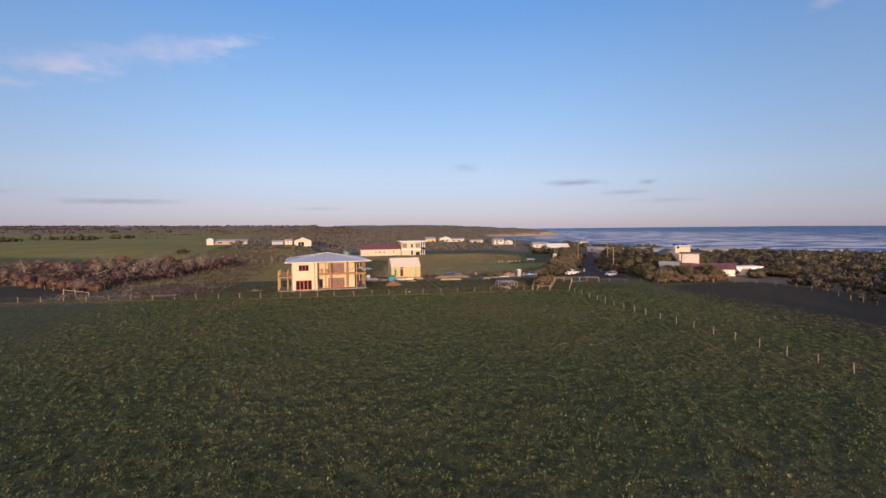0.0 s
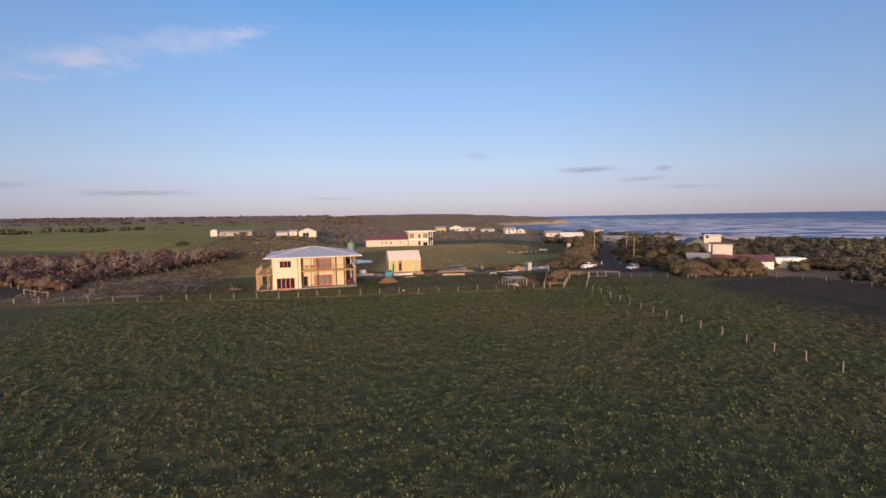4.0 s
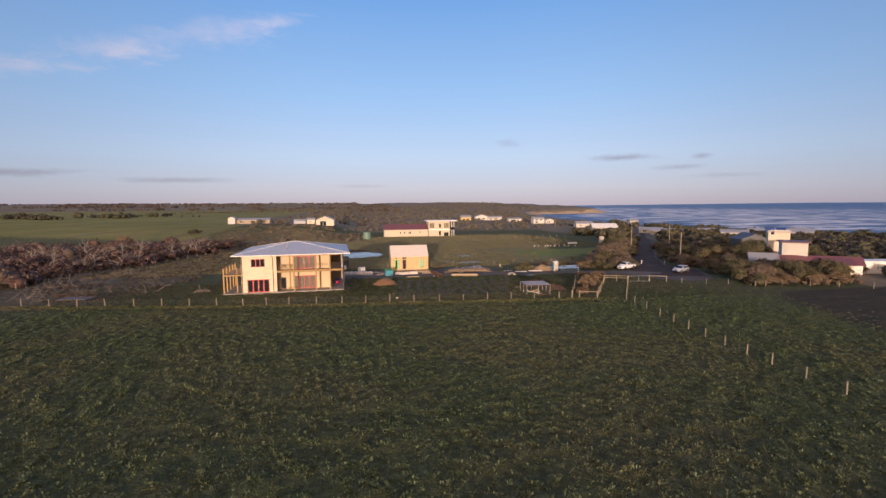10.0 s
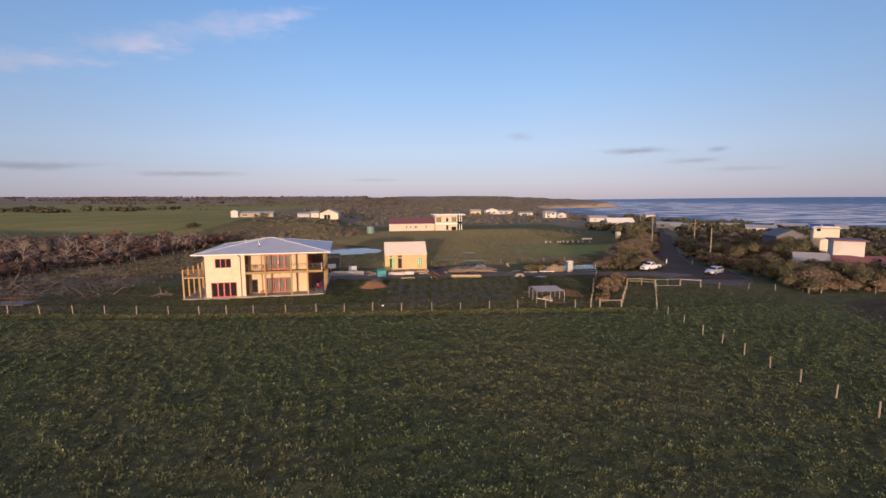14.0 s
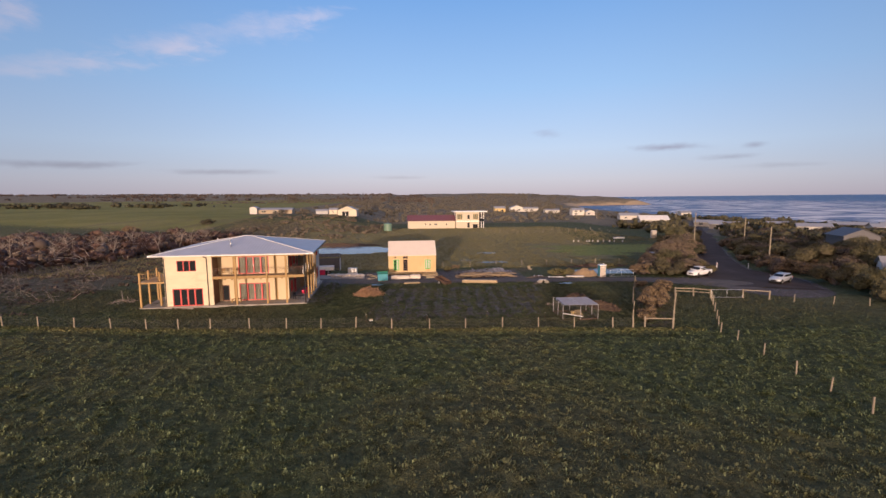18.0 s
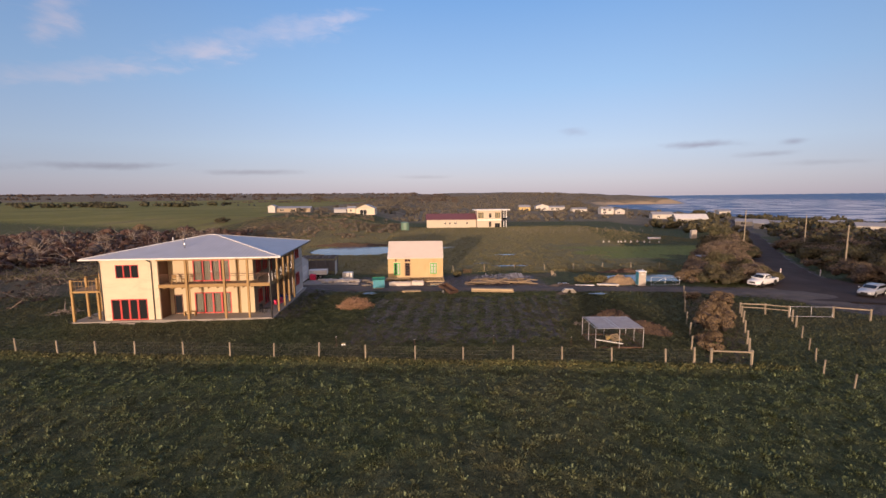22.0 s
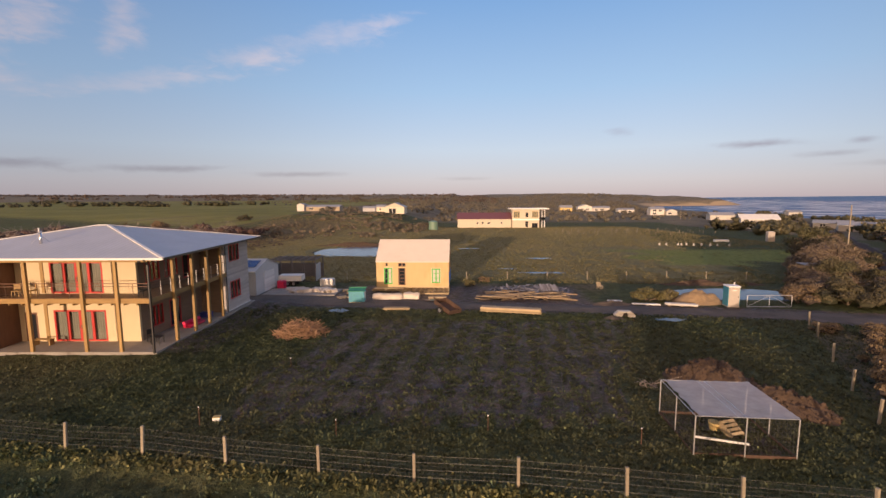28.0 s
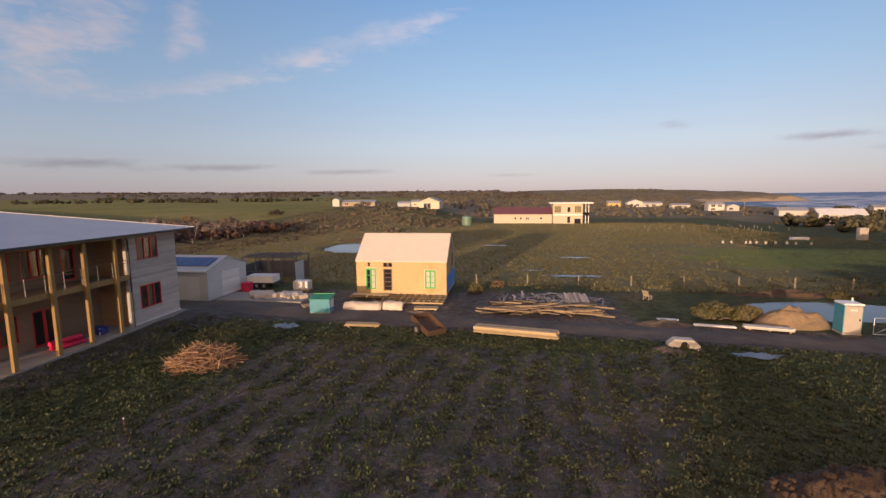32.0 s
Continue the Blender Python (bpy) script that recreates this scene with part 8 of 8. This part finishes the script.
simple_house("cabin", pose(-24.5, 372, base_height(-24, 372)), 5.5, 6, 3.2, 1.2, "cream", "grey_roof", "small cream cabin on the farm", [(-1, 0.4, 0.9, 2.2)], "cabin")
simple_house("farm_shed", pose(-33, 376, base_height(-33, 376)), 8.5, 6, 2.4, 1.0, "grey_roof", "grey_roof", "low grey shed on the farm", (), "shed")
simple_house("farmhouse", pose(-70.5, 392, base_height(-70, 392)), 26, 9, 2.9, 1.3, "ply_grey", "grey_roof", "long low cream farmhouse on a rise", [(-9, -6, 0.9, 2.3), (-1, 2, 0.9, 2.3), (6, 8, 0.9, 2.3)])
simple_house("farm_shed", pose(-84.5, 389, base_height(-84, 390)), 5, 7, 4.4, 1.0, "dull_white", "grey_roof", "small white shed on the farm", (), "shed", "y")
# seaside houses
simple_house("beach_house", pose(142.5, 579, -6.3), 13, 8, 4.6, 2.2, "ochre", "grey_roof", "ochre house near the sea", [(-4, -2, 1, 3), (1, 4, 1, 3)], group="seaside houses")
simple_house("beach_house", pose(166, 590, -6.3), 16, 9, 5.0, 2.6, "dull_white", "grey_roof", "pale two-part seaside house", [(-5, -2, 1, 3.2), (1, 4, 1, 3.2)], axis="y", group="seaside houses")
simple_house("beach_house", pose(183, 588, -6.3), 19, 9, 3.8, 1.6, "dull_white", "grey_roof", "long pale seaside house", [(-7, -4, 1, 2.8), (-1, 3, 1, 2.8)], group="seaside houses")
simple_house("beach_house", pose(190.5, 531, -6.3), 16, 7, 3.4, 1.4, "dull_white", "grey_roof", "low cream seaside house", [(-5, -2, 1, 2.4), (2, 5, 1, 2.4)], group="seaside houses")
simple_house("beach_house", pose(199, 479, -6.3), 12, 8, 5.2, 1.8, "dull_white", "grey_roof", "white two-storey seaside house", [(-4, -1, 3.2, 4.8), (1, 4, 3.2, 4.8), (-4, -1, 0.6, 2.4)], group="seaside houses")
simple_house("beach_house", pose(210, 476, -6.3), 9, 8, 3.6, 1.6, "dull_white", "grey_roof", "cream gabled house near the sea", [(-3, 0, 0.8, 2.4)], axis="y", group="seaside houses")
simple_house("beach_house", pose(172, 299, -5.9, 0, 0, -14), 16, 9, 5.0, 2.2, "dull_white", "white", "wide white seaside house with a pale gabled roof", [(-5.6, -3.2, 3.0, 4.3), (2.0, 5.0, 3.0, 4.3)], group="seaside houses")
simple_house("beach_house", pose(206, 392, -6.2, 0, 0, -10), 15, 8, 3.4, 1.8, "dull_white", "grey_roof", "white gabled seaside cottage", [(-4, -2, 0.9, 2.4)], group="seaside houses")
simple_house("beach_house", pose(258, 398, -6.3, 0, 0, -10), 8, 7, 5.0, 1.4, "dull_white", "grey_roof", "small white seaside house", [(-2, 1, 2.6, 4)], group="seaside houses")
for i, (x, y, w) in enumerate(((196, 270, 22), (222, 262, 20), (244, 250, 18), (212, 236, 16), (236, 222, 18), (255, 236, 14), (206, 300, 18))):
    simple_house("beach_house", pose(x, y, base_height(x, y) - 0.1, 0, 0, -35 + 7 * math.sin(i * 2)), w * 0.8, 8, 2.6, 1.3, "plastic" if i % 3 else "dull_white", "grey_roof", "low seaside house with a grey roof", [(-w / 4, -w / 4 + 2, 0.9, 2.2), (w / 5, w / 5 + 2, 0.9, 2.2)], group="seaside houses")
# houses behind the boundary scrub
simple_house("white_house", pose(107.6, 108.4, -0.8, 0, 0, -40), 4.6, 5.0, 6.75, 0.3, "dull_white", "purple_roof", "tall white rendered house with a flat dark roof", (), flat=True, eave=0.5)
simple_house("lower_wing", pose(110.4, 104.6, -0.8, 0, 0, -32), 14, 3.4, 2.6, 1.3, "white", "purple_roof", "low wing with a plum metal roof", [(-5, -3, 0.8, 2.0), (3, 5, 0.8, 2.0)])
simple_house("cottage_wing", pose(101.5, 110.0, -0.8, 0, 0, -37), 5.0, 4.5, 2.9, 1.3, "white", "grey_roof", "white cottage with a grey roof", [(0.6, 1.9, 1.6, 2.6)])
simple_house("tower_house", pose(115.2, 119.5, -0.8, 0, 0, -40), 4.4, 3.6, 8.3, 0.4, "cream", "grey_roof", "tall beige house with rooftop panels", [(-1.8, -0.9, 7.6, 8.8)], flat=True)
for i in range(2):
    p = thing("solar_rack", pose(114.3 + 1.9 * i, 121.4 - 1.4 * i, 7.7, 0, 0, -37), "tilted solar panel on a roof", "solar panel", "rooftop panels")
    part("panel", prism(bmesh.new(), [(-0.9, 0.15), (0.9, 0.7), (0.9, 0.76), (-0.9, 0.21)], "x", -1.0, 1.0), "solar", p)
    part("leg", boxes((-0.9, -0.84, 0.8, 0.86, 0, 0.7)), "steel", p)
    part("leg", boxes((0.84, 0.9, 0.8, 0.86, 0, 0.7)), "steel", p)
simple_house("dark_house", pose(141.0, 152.0, -1.9, 0, 0, -20), 8, 8, 4.6, 1.8, "slate", "slate", "dark grey gabled house among trees", [(-2, 0, 1, 2.4)], axis="y")
simple_house("gatehouse", pose(111.0, 101.2, -0.6, 0, 0, -30), 4.6, 4.5, 2.5, 1.0, "cream", "purple_roof", "small cream house with a plum roof", [(-1.7, -0.5, 0.8, 2.0), (0.4, 1.6, 0.8, 2.0)])
simple_house("cabin", pose(121.5, 101.8, -0.6, 0, 0, -12), 10.5, 4, 2.6, 0.2, "white", "white", "long white site cabin", [(-3.4, -2.8, 1.0, 1.9), (1.0, 2.6, 0.8, 2.0)], "cabin", flat=True, eave=0.15)


def pole(x, y, h, arm=True):
    p = thing("power_pole", pose(x, y, base_height(x, y)), "weathered timber power pole by the road", "power pole", "power poles")
    part("shaft", tube(bmesh.new(), (0, 0, -0.5), (0, 0, h), 0.14, 0.10, 10), "post", p)
    if arm:
        part("crossarm", boxes((-0.9, 0.9, -0.06, 0.06, h - 0.6, h - 0.46)), "post", p)


for x, y, h in ((110.3, 174, 10.6), (119, 165, 9.4), (98.5, 133, 8.2), (205, 330, 9), (182, 400, 9), (150, 470, 9)):
    pole(x, y, h, y > 300)
# tree guards and small white things on the rear paddock
guard = thing("tree_guard", pose(84, 202, base_height(84, 202)), "white plastic guard round a sapling", "tree guard", "tree guards")
part("sleeve", tube(bmesh.new(), (0, 0, 0), (0, 0, 0.6), 0.26, 0.2, 8), "dull_white", guard)
part("stake", boxes((0.22, 0.27, -0.02, 0.02, 0, 1.2)), "post", guard)
q = np.random.default_rng(77)
for i in range(9):
    x, y = 85.5 + i * 1.85 + q.normal() * 0.4, 202 - i * 0.35 + q.normal() * 0.5
    copy_thing(guard, pose(x, y, base_height(x, y), 0, 0, i * 40))
small = thing("tree_stake", pose(72, 258, base_height(72, 258)), "thin pale stake beside a sapling", "stake", "sapling stakes")
part("stake", boxes((-0.06, 0.06, -0.06, 0.06, -0.1, 1.0)), "post", small)
part("sapling", tube(bmesh.new(), (0.1, 0, 0), (0.12, 0, 0.9), 0.05, 0.02, 5), "leaf_olive", small)
for i in range(60):
    x, y = 70 + (i % 15) * 4.2 + q.normal() * 0.4, 258 + (i // 15) * 11 + q.normal() * 0.6
    copy_thing(small, pose(x, y, base_height(x, y), 0, 0, i * 40))
wt = thing("utility_box", pose(122, 215.5, base_height(122, 215)), "pale grey utility cabinet in the paddock", "cabinet")
part("cabinet", boxes((-1.0, 1.0, -0.6, 0.6, 0, 3.0), bevel=0.04), "plastic", wt)
part("door", boxes((-0.8, 0.8, -0.63, -0.6, 0.2, 2.7)), "plastic", wt)
tr = thing("trough", pose(107, 214, base_height(107, 214)), "white water trough in the paddock", "trough")
part("basin", boxes((-2.0, 2.0, -0.6, 0.6, 0, 0.7), bevel=0.05), "white", tr)
part("water", boxes((-1.8, 1.8, -0.45, 0.45, 0.7, 0.71)), "pond", tr)
ls = thing("lean_to", pose(81.5, 143.0, base_height(81, 143), 0, 0, -10), "low open timber lean-to behind the scrub", "shed")
part("roof", boxes((-2.6, 2.6, -1.4, 1.4, 2.0, 2.08)), "grey_roof", ls)
for x in (-2.5, 2.5):
    for y in (-1.3, 1.3):
        part("post", boxes((x - 0.06, x + 0.06, y - 0.06, y + 0.06, -0.1, 2.0)), "post", ls)
# wrapped bales far out on the pasture
for i, (x, y) in enumerate(((-228, 640), (-236, 655), (-214, 650), (-205, 662), (-190, 640))):
    b_ = thing("bale", pose(x, y, base_height(x, y)), "dark wrapped hay bale on the pasture", "bale", "hay bales")
    part("roll", tube(bmesh.new(), (-0.9, 0, 0.9), (0.9, 0, 0.9), 0.9, n=16), "black", b_)
    part("net", tube(bmesh.new(), (-0.3, 0, 0.9), (0.3, 0, 0.9), 0.91, n=16), "black", b_)
